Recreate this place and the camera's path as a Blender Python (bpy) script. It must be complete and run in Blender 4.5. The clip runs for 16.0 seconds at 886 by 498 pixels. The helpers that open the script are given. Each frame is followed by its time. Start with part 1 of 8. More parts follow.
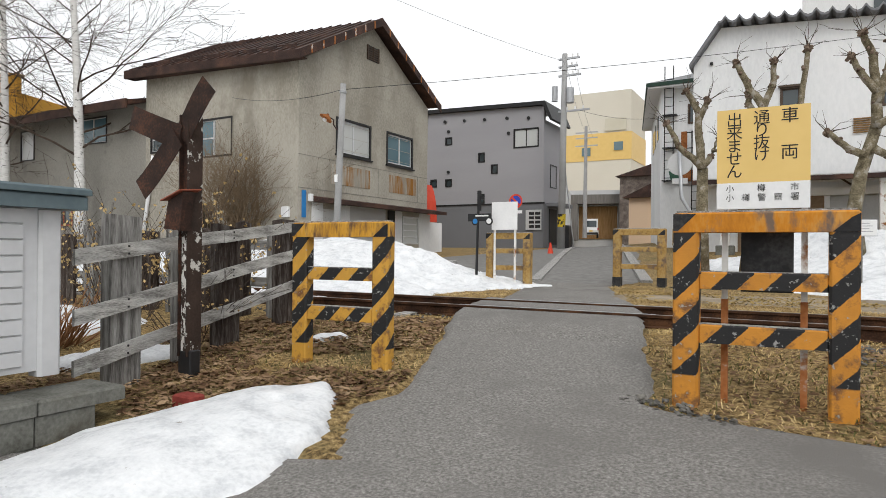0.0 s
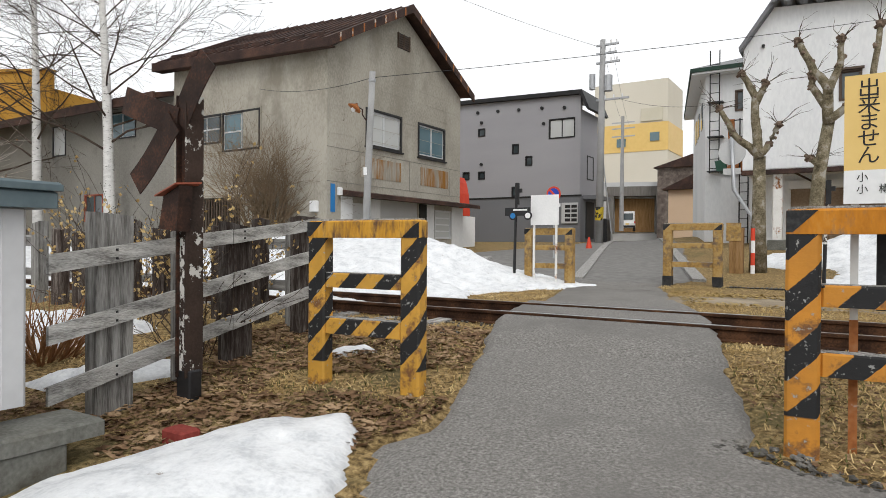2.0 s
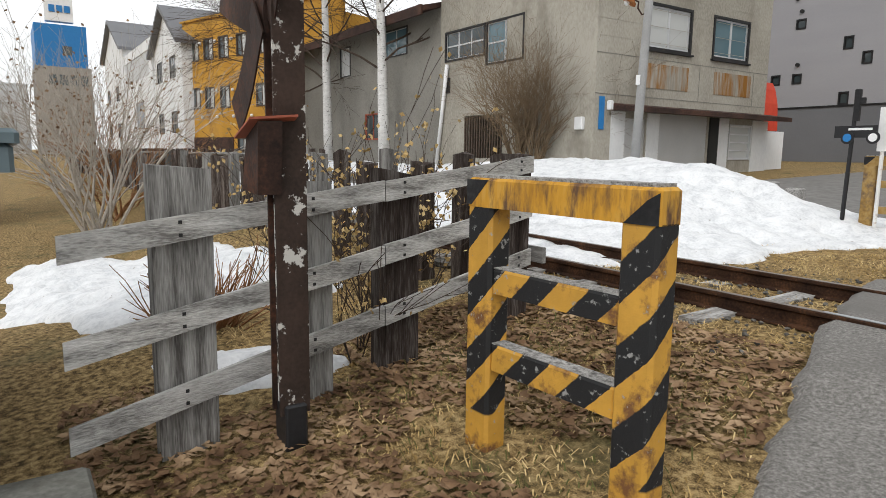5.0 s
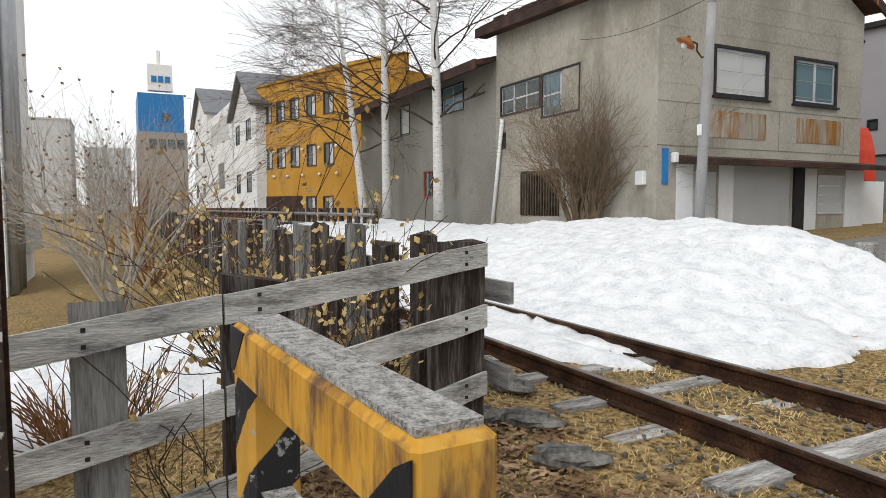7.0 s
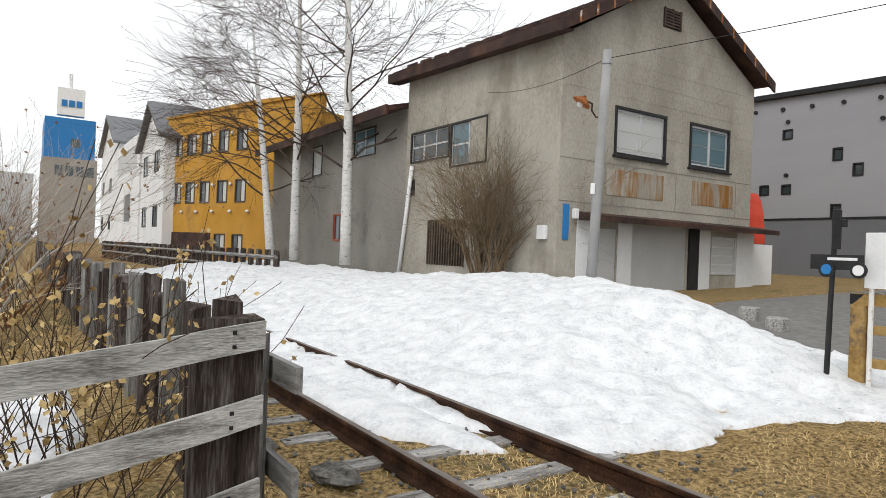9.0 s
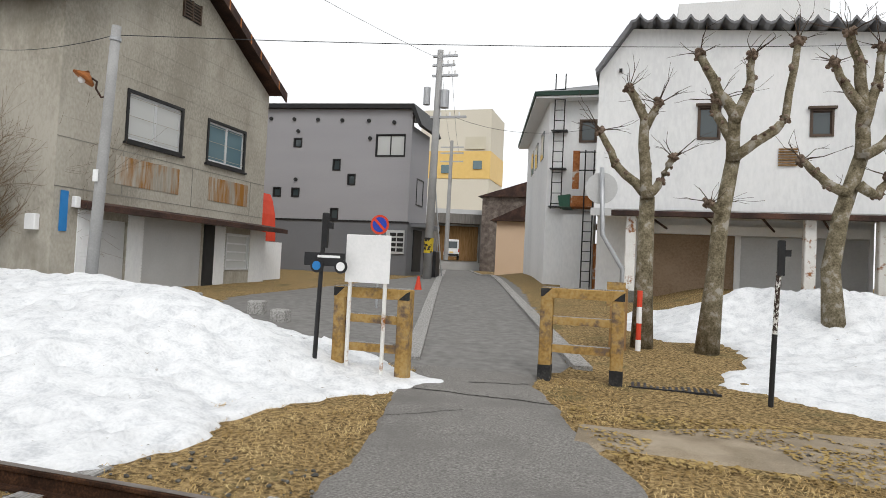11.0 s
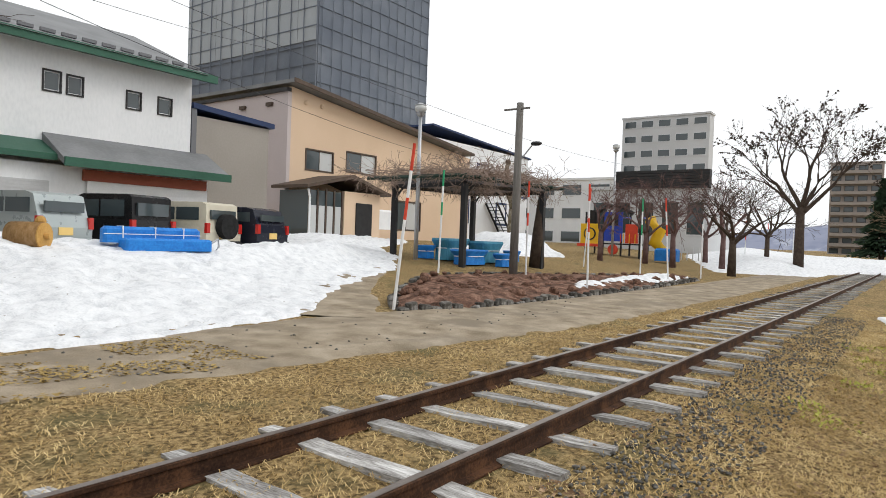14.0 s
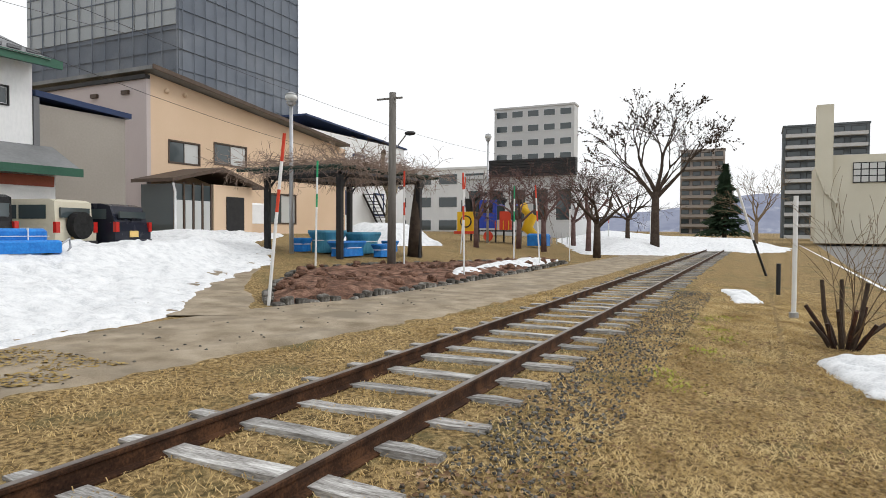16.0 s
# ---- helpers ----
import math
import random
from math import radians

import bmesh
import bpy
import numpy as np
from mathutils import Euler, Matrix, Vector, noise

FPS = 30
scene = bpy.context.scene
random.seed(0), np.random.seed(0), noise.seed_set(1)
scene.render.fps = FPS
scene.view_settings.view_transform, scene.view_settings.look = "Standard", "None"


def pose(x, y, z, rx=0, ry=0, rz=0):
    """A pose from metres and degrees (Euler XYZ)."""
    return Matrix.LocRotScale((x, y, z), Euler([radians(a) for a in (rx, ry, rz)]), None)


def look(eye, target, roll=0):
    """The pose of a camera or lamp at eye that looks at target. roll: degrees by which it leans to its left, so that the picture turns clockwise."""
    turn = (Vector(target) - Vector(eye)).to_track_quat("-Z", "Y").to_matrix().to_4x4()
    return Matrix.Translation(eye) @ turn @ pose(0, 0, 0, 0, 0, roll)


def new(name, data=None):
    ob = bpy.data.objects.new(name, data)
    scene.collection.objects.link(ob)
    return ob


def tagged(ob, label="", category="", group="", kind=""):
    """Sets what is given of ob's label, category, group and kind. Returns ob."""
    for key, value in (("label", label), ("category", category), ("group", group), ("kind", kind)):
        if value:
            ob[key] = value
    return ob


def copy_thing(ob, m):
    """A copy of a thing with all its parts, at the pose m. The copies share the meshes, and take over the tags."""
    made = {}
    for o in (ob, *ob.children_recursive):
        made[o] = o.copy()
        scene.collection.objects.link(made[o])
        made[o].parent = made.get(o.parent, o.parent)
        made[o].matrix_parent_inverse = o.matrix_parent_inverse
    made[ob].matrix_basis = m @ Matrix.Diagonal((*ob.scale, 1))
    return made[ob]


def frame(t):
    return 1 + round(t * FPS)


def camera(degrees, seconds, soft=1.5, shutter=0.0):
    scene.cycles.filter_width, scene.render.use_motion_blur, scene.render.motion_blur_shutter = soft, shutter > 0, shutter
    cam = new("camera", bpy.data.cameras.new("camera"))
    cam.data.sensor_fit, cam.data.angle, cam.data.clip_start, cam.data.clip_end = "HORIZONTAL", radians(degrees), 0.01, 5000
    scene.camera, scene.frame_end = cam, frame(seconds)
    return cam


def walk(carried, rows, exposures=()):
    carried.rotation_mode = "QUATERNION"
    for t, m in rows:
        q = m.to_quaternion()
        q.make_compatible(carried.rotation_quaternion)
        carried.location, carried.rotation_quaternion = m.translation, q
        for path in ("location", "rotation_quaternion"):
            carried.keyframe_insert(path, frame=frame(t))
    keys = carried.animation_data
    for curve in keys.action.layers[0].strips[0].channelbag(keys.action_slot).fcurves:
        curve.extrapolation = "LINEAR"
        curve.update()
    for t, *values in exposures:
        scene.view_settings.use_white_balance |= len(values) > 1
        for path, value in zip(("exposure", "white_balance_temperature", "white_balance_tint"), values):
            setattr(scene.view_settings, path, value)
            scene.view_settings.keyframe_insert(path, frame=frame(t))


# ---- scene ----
cam = camera(68.4, 16.0, 0.6)
PATH = [
    (0, (2.731, -7.155, 0.656), (1.749, -5.412, 0.664), 0.5),
    (0.5, (2.573, -7.05, 0.672), (1.683, -5.259, 0.713), -2.3),
    (1, (2.436, -6.919, 0.682), (1.617, -5.096, 0.74), -0.5),
    (1.5, (2.365, -6.647, 0.717), (1.466, -4.861, 0.731), -0.1),
    (2, (2.234, -6.42, 0.73), (1.169, -4.727, 0.716), 0.4),
    (2.5, (1.916, -6.147, 0.794), (0.605, -4.637, 0.836), 0.2),
    (3, (1.764, -5.911, 0.807), (0.348, -4.499, 0.798), 1.1),
    (3.5, (1.616, -5.527, 0.849), (0.099, -4.224, 0.788), 0.8),
    (3.7, (1.559, -5.383, 0.854), (0.036, -4.089, 0.759), 0.6),
    (5.8, (0.74, -3.842, 1.086), (-0.966, -2.851, 0.758), 0.1),
    (6, (0.674, -3.692, 1.095), (-1.04, -2.704, 0.801), -0.1),
    (6.5, (0.542, -3.311, 1.145), (-1.233, -2.407, 0.966), 0.6),
    (7, (0.38, -2.978, 1.19), (-1.407, -2.088, 1.061), -0.1),
    (7.5, (0.209, -2.714, 1.236), (-1.576, -1.815, 1.154), 0.9),
    (8, (0.064, -2.408, 1.263), (-1.734, -1.533, 1.219), 1.2),
    (8.2, (0.086, -2.325, 1.296), (-1.736, -1.502, 1.284), 0.9),
    (10.3, (0.297, -2.086, 1.337), (-0.632, -0.317, 1.419), 3.3),
    (10.5, (0.287, -2.061, 1.332), (-0.532, -0.238, 1.412), 2.8),
    (11, (0.304, -2.033, 1.345), (-0.266, -0.117, 1.403), 2.8),
    (11.5, (0.385, -2.051, 1.347), (0.173, -0.063, 1.411), 3.3),
    (12, (0.454, -2.110, 1.329), (0.816, -0.143, 1.367), 4.1),
    (12.5, (0.558, -2.102, 1.286), (1.393, -0.285, 1.321), 4.9),
    (12.6, (0.578, -2.098, 1.280), (1.496, -0.321, 1.304), 5),
    (13, (0.689, -2.079, 1.267), (1.874, -0.469, 1.294), 3.9),
    (13.5, (0.743, -2.085, 1.260), (2.187, -0.701, 1.244), 2.6),
    (14, (0.768, -2.097, 1.265), (2.379, -0.912, 1.229), 2.1),
    (14.5, (0.804, -2.113, 1.262), (2.507, -1.066, 1.219), 1.2),
    (15, (0.799, -2.121, 1.268), (2.557, -1.168, 1.221), 0.4),
    (15.5, (0.794, -2.126, 1.262), (2.579, -1.224, 1.217), 0.4),
    (16, (0.808, -2.145, 1.253), (2.608, -1.275, 1.196), 0.3),
]
walk(cam, [(r[0], look(*r[1:])) for r in PATH])

# ---- world, sun ----
world = bpy.data.worlds.new("overcast_sky")
scene.world = world
world.use_nodes = True
wn, wl = world.node_tree.nodes, world.node_tree.links
sky = wn.new("ShaderNodeTexSky")
sky.sky_type, sky.sun_disc = "NISHITA", False
sky.sun_elevation, sky.sun_rotation = radians(44), radians(146)
sky.air_density, sky.dust_density = 1.0, 6.0
hsv = wn.new("ShaderNodeHueSaturation")
hsv.inputs["Saturation"].default_value = 0.12
cloud = wn.new("ShaderNodeMix")
cloud.data_type = "RGBA"
cloud.inputs["Factor"].default_value = 0.8
cloud.inputs[7].default_value = (9.3, 9.45, 9.6, 1)
wl.new(sky.outputs["Color"], hsv.inputs["Color"])
wl.new(hsv.outputs["Color"], cloud.inputs[6])
wl.new(cloud.outputs[2], wn["Background"].inputs["Color"])
wn["Background"].inputs["Strength"].default_value = 0.13

sun = new("sun", bpy.data.lights.new("sun", "SUN"))
sun.data.energy, sun.data.angle, sun.data.color = 0.85, radians(20), (1.0, 0.97, 0.93)
sun.matrix_world = look((24, -35, 41), (0, 0, 0))


# ---- materials ----
def material(name, colours, rough=0.8, metal=0.0, scale=3.0, fine=40.0, bump=0.2, stretch=(1, 1, 1), spread=0.0, stain=None, stain_at=(0.5, 0.62), stain_scale=1.5, coords="Object", span=0.28):
    """Colours blended by coarse and fine noise, an optional stain with its own outline, and fine relief."""
    m = bpy.data.materials.new(name)
    m.use_nodes = True
    n, l = m.node_tree.nodes, m.node_tree.links
    bsdf = n["Principled BSDF"]
    bsdf.inputs["Metallic"].default_value = metal
    tc = n.new("ShaderNodeTexCoord")
    mp = n.new("ShaderNodeMapping")
    mp.inputs["Scale"].default_value = stretch
    l.new(tc.outputs[coords], mp.inputs["Vector"])

    def noise_at(s, detail=4):
        t = n.new("ShaderNodeTexNoise")
        t.inputs["Scale"].default_value, t.inputs["Detail"].default_value = s, detail
        l.new(mp.outputs["Vector"], t.inputs["Vector"])
        return t.outputs["Fac"]

    coarse, small = noise_at(scale), noise_at(fine, 6)
    add = n.new("ShaderNodeMath")
    add.operation = "MULTIPLY_ADD"
    add.inputs[1].default_value = 0.6
    l.new(coarse, add.inputs[0])
    half = n.new("ShaderNodeMath")
    half.operation = "MULTIPLY"
    half.inputs[1].default_value = 0.4
    l.new(small, half.inputs[0])
    l.new(half.outputs[0], add.inputs[2])
    ramp = n.new("ShaderNodeValToRGB")
    e = ramp.color_ramp.elements
    while len(e) < len(colours):
        e.new(0.5)
    for i, c in enumerate(colours):
        e[i].position = 0.5 - span / 2 + span * i / max(1, len(colours) - 1)
        e[i].color = (*c, 1)
    l.new(add.outputs[0], ramp.inputs["Fac"])
    out = ramp.outputs["Color"]
    if stain:
        st = n.new("ShaderNodeValToRGB")
        st.color_ramp.elements[0].position, st.color_ramp.elements[1].position = stain_at
        sm = n.new("ShaderNodeTexNoise")
        sm.inputs["Scale"].default_value, sm.inputs["Detail"].default_value, sm.inputs["Roughness"].default_value = stain_scale, 8, 0.65
        l.new(mp.outputs["Vector"], sm.inputs["Vector"])
        l.new(sm.outputs["Fac"], st.inputs["Fac"])
        mix = n.new("ShaderNodeMix")
        mix.data_type = "RGBA"
        l.new(st.outputs["Color"], mix.inputs["Factor"])
        l.new(out, mix.inputs[6])
        mix.inputs[7].default_value = (*stain, 1)
        out = mix.outputs[2]
    if spread:
        info = n.new("ShaderNodeObjectInfo")
        hs = n.new("ShaderNodeHueSaturation")
        rng = n.new("ShaderNodeMapRange")
        rng.inputs["To Min"].default_value, rng.inputs["To Max"].default_value = 1 - spread, 1 + spread
        l.new(info.outputs["Random"], rng.inputs["Value"])
        l.new(rng.outputs[0], hs.inputs["Value"])
        l.new(out, hs.inputs["Color"])
        out = hs.outputs["Color"]
    l.new(out, bsdf.inputs["Base Color"])
    rr = n.new("ShaderNodeMapRange")
    rr.inputs["To Min"].default_value, rr.inputs["To Max"].default_value = max(0.03, rough - 0.12), min(1, rough + 0.12)
    l.new(small, rr.inputs["Value"])
    l.new(rr.outputs[0], bsdf.inputs["Roughness"])
    bsdf.inputs["Specular IOR Level"].default_value = 0.12 if rough > 0.7 else 0.3
    if bump:
        b = n.new("ShaderNodeBump")
        b.inputs["Strength"].default_value, b.inputs["Distance"].default_value = bump, 0.02
        l.new(add.outputs[0], b.inputs["Height"])
        l.new(b.outputs["Normal"], bsdf.inputs["Normal"])
    return m


ASPHALT = material("asphalt", [(0.095, 0.09, 0.083), (0.20, 0.191, 0.178), (0.35, 0.336, 0.316)], 0.88, scale=55, fine=190, bump=0.7, span=0.36, stain=(0.16, 0.152, 0.142), stain_at=(0.48, 0.66), stain_scale=0.8)
ASPHALT_FAR = material("street_asphalt", [(0.145, 0.14, 0.132), (0.185, 0.179, 0.17), (0.225, 0.218, 0.208)], 0.85, scale=6, fine=80, bump=0.3)
DIRT = material("packed_dirt", [(0.17, 0.135, 0.092), (0.29, 0.238, 0.172), (0.40, 0.34, 0.26)], 0.95, scale=2.2, fine=90, bump=0.25, span=0.3, stain=(0.21, 0.175, 0.13), stain_at=(0.48, 0.66), stain_scale=0.9)
GROUND = material("dead_grass_ground", [(0.06, 0.04, 0.018), (0.235, 0.16, 0.07), (0.44, 0.32, 0.155)], 1.0, scale=24, fine=150, bump=1.0, span=0.22, stain=(0.10, 0.095, 0.045), stain_at=(0.52, 0.75), stain_scale=1.2)
SOIL = material("garden_soil", [(0.03, 0.018, 0.013), (0.13, 0.07, 0.048), (0.30, 0.18, 0.13)], 1.0, scale=4, fine=35, bump=1.0)
SNOW = material("old_snow", [(0.53, 0.545, 0.565), (0.70, 0.712, 0.725), (0.79, 0.80, 0.81)], 0.6, scale=5.0, fine=30, bump=1.0, span=0.3, stain=(0.30, 0.28, 0.25), stain_at=(0.665, 0.715), stain_scale=8)
RUST = material("rusty_rail", [(0.02, 0.011, 0.008), (0.05, 0.026, 0.016), (0.12, 0.058, 0.03)], 0.75, 0.3, scale=4, fine=60, bump=0.3)
RAIL_TOP = material("worn_rail_head", [(0.17, 0.14, 0.12), (0.30, 0.27, 0.25)], 0.45, 0.7, scale=3, fine=50, bump=0.05)
SLEEPER = material("weathered_sleeper", [(0.11, 0.10, 0.09), (0.34, 0.33, 0.315), (0.60, 0.595, 0.58)], 0.95, scale=3, fine=30, bump=0.9, stretch=(3, 0.5, 3), spread=0.25)
POSTWOOD = material("tarred_post_wood", [(0.022, 0.016, 0.013), (0.065, 0.05, 0.043), (0.19, 0.17, 0.155)], 0.95, scale=4, fine=30, bump=0.9, stretch=(4, 4, 0.4), spread=0.35)
GREYWOOD = material("grey_weathered_plank", [(0.17, 0.165, 0.155), (0.40, 0.395, 0.375), (0.58, 0.575, 0.555)], 0.95, scale=3, fine=25, bump=0.8, stretch=(6, 0.4, 6), spread=0.15)
YELLOW = material("worn_yellow_paint", [(0.40, 0.20, 0.03), (0.56, 0.29, 0.04), (0.60, 0.36, 0.09)], 0.75, scale=3, fine=30, bump=0.4, stain=(0.13, 0.075, 0.045), stain_at=(0.47, 0.62), stain_scale=11, stretch=(1.2, 1.2, 0.3))
ORANGE = material("worn_orange_paint", [(0.40, 0.15, 0.02), (0.54, 0.215, 0.025), (0.56, 0.29, 0.08)], 0.75, scale=3, fine=30, bump=0.4, stain=(0.17, 0.12, 0.09), stain_at=(0.49, 0.64), stain_scale=8, stretch=(1.2, 1.2, 0.5))
BLACK = material("worn_black_paint", [(0.007, 0.007, 0.008), (0.018, 0.018, 0.019), (0.05, 0.05, 0.05)], 0.6, scale=4, fine=40, bump=0.3, stain=(0.42, 0.42, 0.40), stain_at=(0.68, 0.73), stain_scale=9)
CONCRETE_TOP = material("bare_concrete", [(0.12, 0.118, 0.112), (0.33, 0.32, 0.305), (0.50, 0.49, 0.47)], 0.95, scale=40, fine=160, bump=0.9)
OCHRE = material("faded_ochre_paint", [(0.22, 0.13, 0.045), (0.36, 0.23, 0.08), (0.42, 0.30, 0.14)], 0.9, scale=3, fine=25, bump=0.4, stain=(0.14, 0.10, 0.075), stain_at=(0.5, 0.62), stain_scale=4)
MORTAR = material("stained_grey_mortar", [(0.265, 0.245, 0.205), (0.355, 0.332, 0.282), (0.42, 0.395, 0.34)], 0.92, scale=0.5, fine=18, bump=0.3, stretch=(1, 1, 0.6), span=0.24, stain=(0.25, 0.23, 0.19), stain_at=(0.53, 0.70), stain_scale=0.7)
MORTAR_DARK = material("dark_grey_mortar", [(0.18, 0.17, 0.148), (0.235, 0.224, 0.2), (0.28, 0.268, 0.24)], 0.92, scale=0.35, fine=18, bump=0.25, stain=(0.13, 0.123, 0.11), stain_at=(0.55, 0.7), stain_scale=0.5)
RUSTED_ROOF = material("rusted_iron_roof", [(0.022, 0.013, 0.011), (0.052, 0.029, 0.023), (0.11, 0.055, 0.038)], 0.7, 0.2, scale=1.5, fine=25, bump=0.3)
DARKMETAL = material("rusted_dark_plate", [(0.018, 0.011, 0.009), (0.042, 0.023, 0.017), (0.11, 0.047, 0.028)], 0.7, 0.3, scale=5, fine=50, bump=0.2)
POST_BW = material("flaking_black_white_paint", [(0.62, 0.61, 0.58), (0.70, 0.69, 0.66)], 0.8, scale=5, fine=50, bump=0.4, stain=(0.05, 0.036, 0.03), stain_at=(0.485, 0.515), stain_scale=26, stretch=(1, 1, 0.55))
GREYSIDING = material("grey_siding", [(0.30, 0.295, 0.31), (0.335, 0.33, 0.345)], 0.6, scale=0.3, fine=20, bump=0.1, stretch=(0.6, 0.6, 3))
DARKSIDING = material("dark_grey_siding", [(0.14, 0.143, 0.153), (0.17, 0.173, 0.183)], 0.6, scale=0.3, fine=20, bump=0.1)
WHITEWALL = material("white_render", [(0.66, 0.67, 0.68), (0.73, 0.74, 0.745), (0.78, 0.785, 0.79)], 0.85, scale=0.5, fine=15, bump=0.15, stretch=(1, 1, 0.4))
WHITE = material("white_paint", [(0.70, 0.71, 0.71), (0.80, 0.80, 0.80)], 0.5, scale=2, fine=30, bump=0.05)
WHITE_RUST = material("white_paint_with_rust", [(0.66, 0.65, 0.62), (0.76, 0.76, 0.74)], 0.6, scale=3, fine=30, bump=0.1, stain=(0.28, 0.11, 0.03), stain_at=(0.55, 0.64), stain_scale=4)
PEACH = material("peach_siding", [(0.62, 0.46, 0.32), (0.68, 0.515, 0.37)], 0.8, scale=0.4, fine=15, bump=0.1)
MAUVE = material("mauve_siding", [(0.47, 0.41, 0.405), (0.52, 0.46, 0.455)], 0.8, scale=0.4, fine=15, bump=0.1)
TAUPE = material("taupe_siding", [(0.29, 0.265, 0.235), (0.335, 0.308, 0.275)], 0.8, scale=0.4, fine=15, bump=0.1)
YELLOWWALL = material("ochre_render", [(0.40, 0.205, 0.035), (0.50, 0.27, 0.05), (0.55, 0.31, 0.07)], 0.85, scale=0.5, fine=15, bump=0.15, stain=(0.26, 0.14, 0.05), stain_at=(0.55, 0.75), stain_scale=0.5)
CREAM = material("cream_wall", [(0.56, 0.53, 0.43), (0.63, 0.60, 0.50)], 0.85, scale=0.3, fine=10, bump=0.05)
GREENROOF = material("green_metal_trim", [(0.025, 0.085, 0.055), (0.04, 0.12, 0.08)], 0.5, 0.1, scale=1, fine=20, bump=0.1)
GREYROOF = material("grey_roof_sheet", [(0.15, 0.155, 0.16), (0.23, 0.235, 0.24)], 0.6, 0.1, scale=1, fine=12, bump=0.2)
REDTRIM = material("red_brown_trim", [(0.26, 0.07, 0.04), (0.34, 0.10, 0.06)], 0.7, scale=2, fine=20, bump=0.1)
SHUTTER = material("grey_shutter_steel", [(0.46, 0.465, 0.465), (0.55, 0.555, 0.555)], 0.55, 0.2, scale=0.8, fine=20, bump=0.1)
SHUTTER_RUST = material("rusty_shutter_steel", [(0.24, 0.165, 0.105), (0.38, 0.285, 0.20)], 0.75, 0.2, scale=0.8, fine=20, bump=0.1)
FRAME = material("black_window_frame", [(0.012, 0.012, 0.013), (0.024, 0.023, 0.023)], 0.5, scale=4, fine=30, bump=0.05)
BROWNFRAME = material("brown_window_frame", [(0.06, 0.04, 0.03), (0.10, 0.07, 0.05)], 0.6, scale=4, fine=30, bump=0.05)
ALU = material("aluminium_frame", [(0.55, 0.56, 0.57), (0.66, 0.67, 0.68)], 0.4, 0.4, scale=4, fine=30, bump=0.03)
POLEGREY = material("concrete_pole", [(0.27, 0.27, 0.268), (0.36, 0.36, 0.357)], 0.85, scale=2, fine=40, bump=0.2)
GALV = material("galvanised_steel", [(0.36, 0.37, 0.385), (0.46, 0.47, 0.485)], 0.45, 0.6, scale=3, fine=30, bump=0.05)
POLEWOOD = material("brown_pole_wood", [(0.15, 0.085, 0.035), (0.25, 0.145, 0.06), (0.30, 0.19, 0.10)], 0.9, scale=3, fine=25, bump=0.4, stretch=(4, 4, 0.3))
GREYPOLEWOOD = material("grey_pole_wood", [(0.12, 0.11, 0.10), (0.20, 0.19, 0.175)], 0.9, scale=3, fine=25, bump=0.4, stretch=(4, 4, 0.3))
BLACKPOST = material("black_enamel", [(0.012, 0.012, 0.013), (0.025, 0.025, 0.027)], 0.45, scale=4, fine=40, bump=0.05)
BLUE = material("blue_tarpaulin", [(0.01, 0.14, 0.48), (0.02, 0.22, 0.62)], 0.45, scale=5, fine=20, bump=0.9)
TEAL = material("teal_tarpaulin", [(0.05, 0.22, 0.33), (0.08, 0.30, 0.42)], 0.5, scale=5, fine=20, bump=0.9)
RED = material("red_paint", [(0.55, 0.045, 0.02), (0.66, 0.07, 0.03)], 0.5, scale=3, fine=30, bump=0.05)
GREENPAINT = material("green_paint", [(0.02, 0.28, 0.12), (0.03, 0.36, 0.16)], 0.5, scale=3, fine=30, bump=0.05)
SIGNBLUE = material("sign_blue", [(0.02, 0.05, 0.35), (0.025, 0.06, 0.40)], 0.4, scale=3, fine=30, bump=0.02)
PLATEBLUE = material("plate_blue", [(0.02, 0.16, 0.42), (0.03, 0.20, 0.48)], 0.45, scale=3, fine=30, bump=0.02)
SIGNYELLOW = material("sign_yellow", [(0.72, 0.50, 0.17), (0.77, 0.545, 0.20)], 0.5, scale=1.5, fine=10, bump=0.02)
PLAYYELLOW = material("yellow_plastic", [(0.72, 0.42, 0.015), (0.80, 0.48, 0.02)], 0.35, scale=2, fine=30, bump=0.02)
BARK = material("plane_tree_bark", [(0.07, 0.058, 0.036), (0.17, 0.145, 0.095), (0.29, 0.25, 0.19)], 0.95, scale=5, fine=30, bump=0.9, stain=(0.30, 0.28, 0.24), stain_at=(0.56, 0.62), stain_scale=5)
KNOB = material("knobbly_burr_bark", [(0.05, 0.033, 0.024), (0.145, 0.105, 0.078), (0.26, 0.20, 0.155)], 1.0, scale=8, fine=40, bump=1.0)
BIRCH = material("birch_bark", [(0.55, 0.54, 0.52), (0.72, 0.71, 0.69)], 0.85, scale=4, fine=20, bump=0.3, stretch=(1, 1, 3), stain=(0.05, 0.045, 0.04), stain_at=(0.60, 0.64), stain_scale=6)
TWIG = material("bare_twig", [(0.045, 0.032, 0.025), (0.09, 0.068, 0.053)], 0.95, scale=5, fine=30, bump=0.3)
TWIG_TAN = material("tan_dead_twig", [(0.13, 0.09, 0.055), (0.23, 0.17, 0.11)], 0.95, scale=5, fine=30, bump=0.3)
TWIG_RED = material("reddish_twig", [(0.20, 0.10, 0.05), (0.33, 0.18, 0.09)], 0.95, scale=5, fine=30, bump=0.3)
DEADLEAF = material("dead_leaf", [(0.06, 0.032, 0.018), (0.19, 0.115, 0.065), (0.40, 0.28, 0.17)], 0.95, scale=5, fine=3, bump=0)
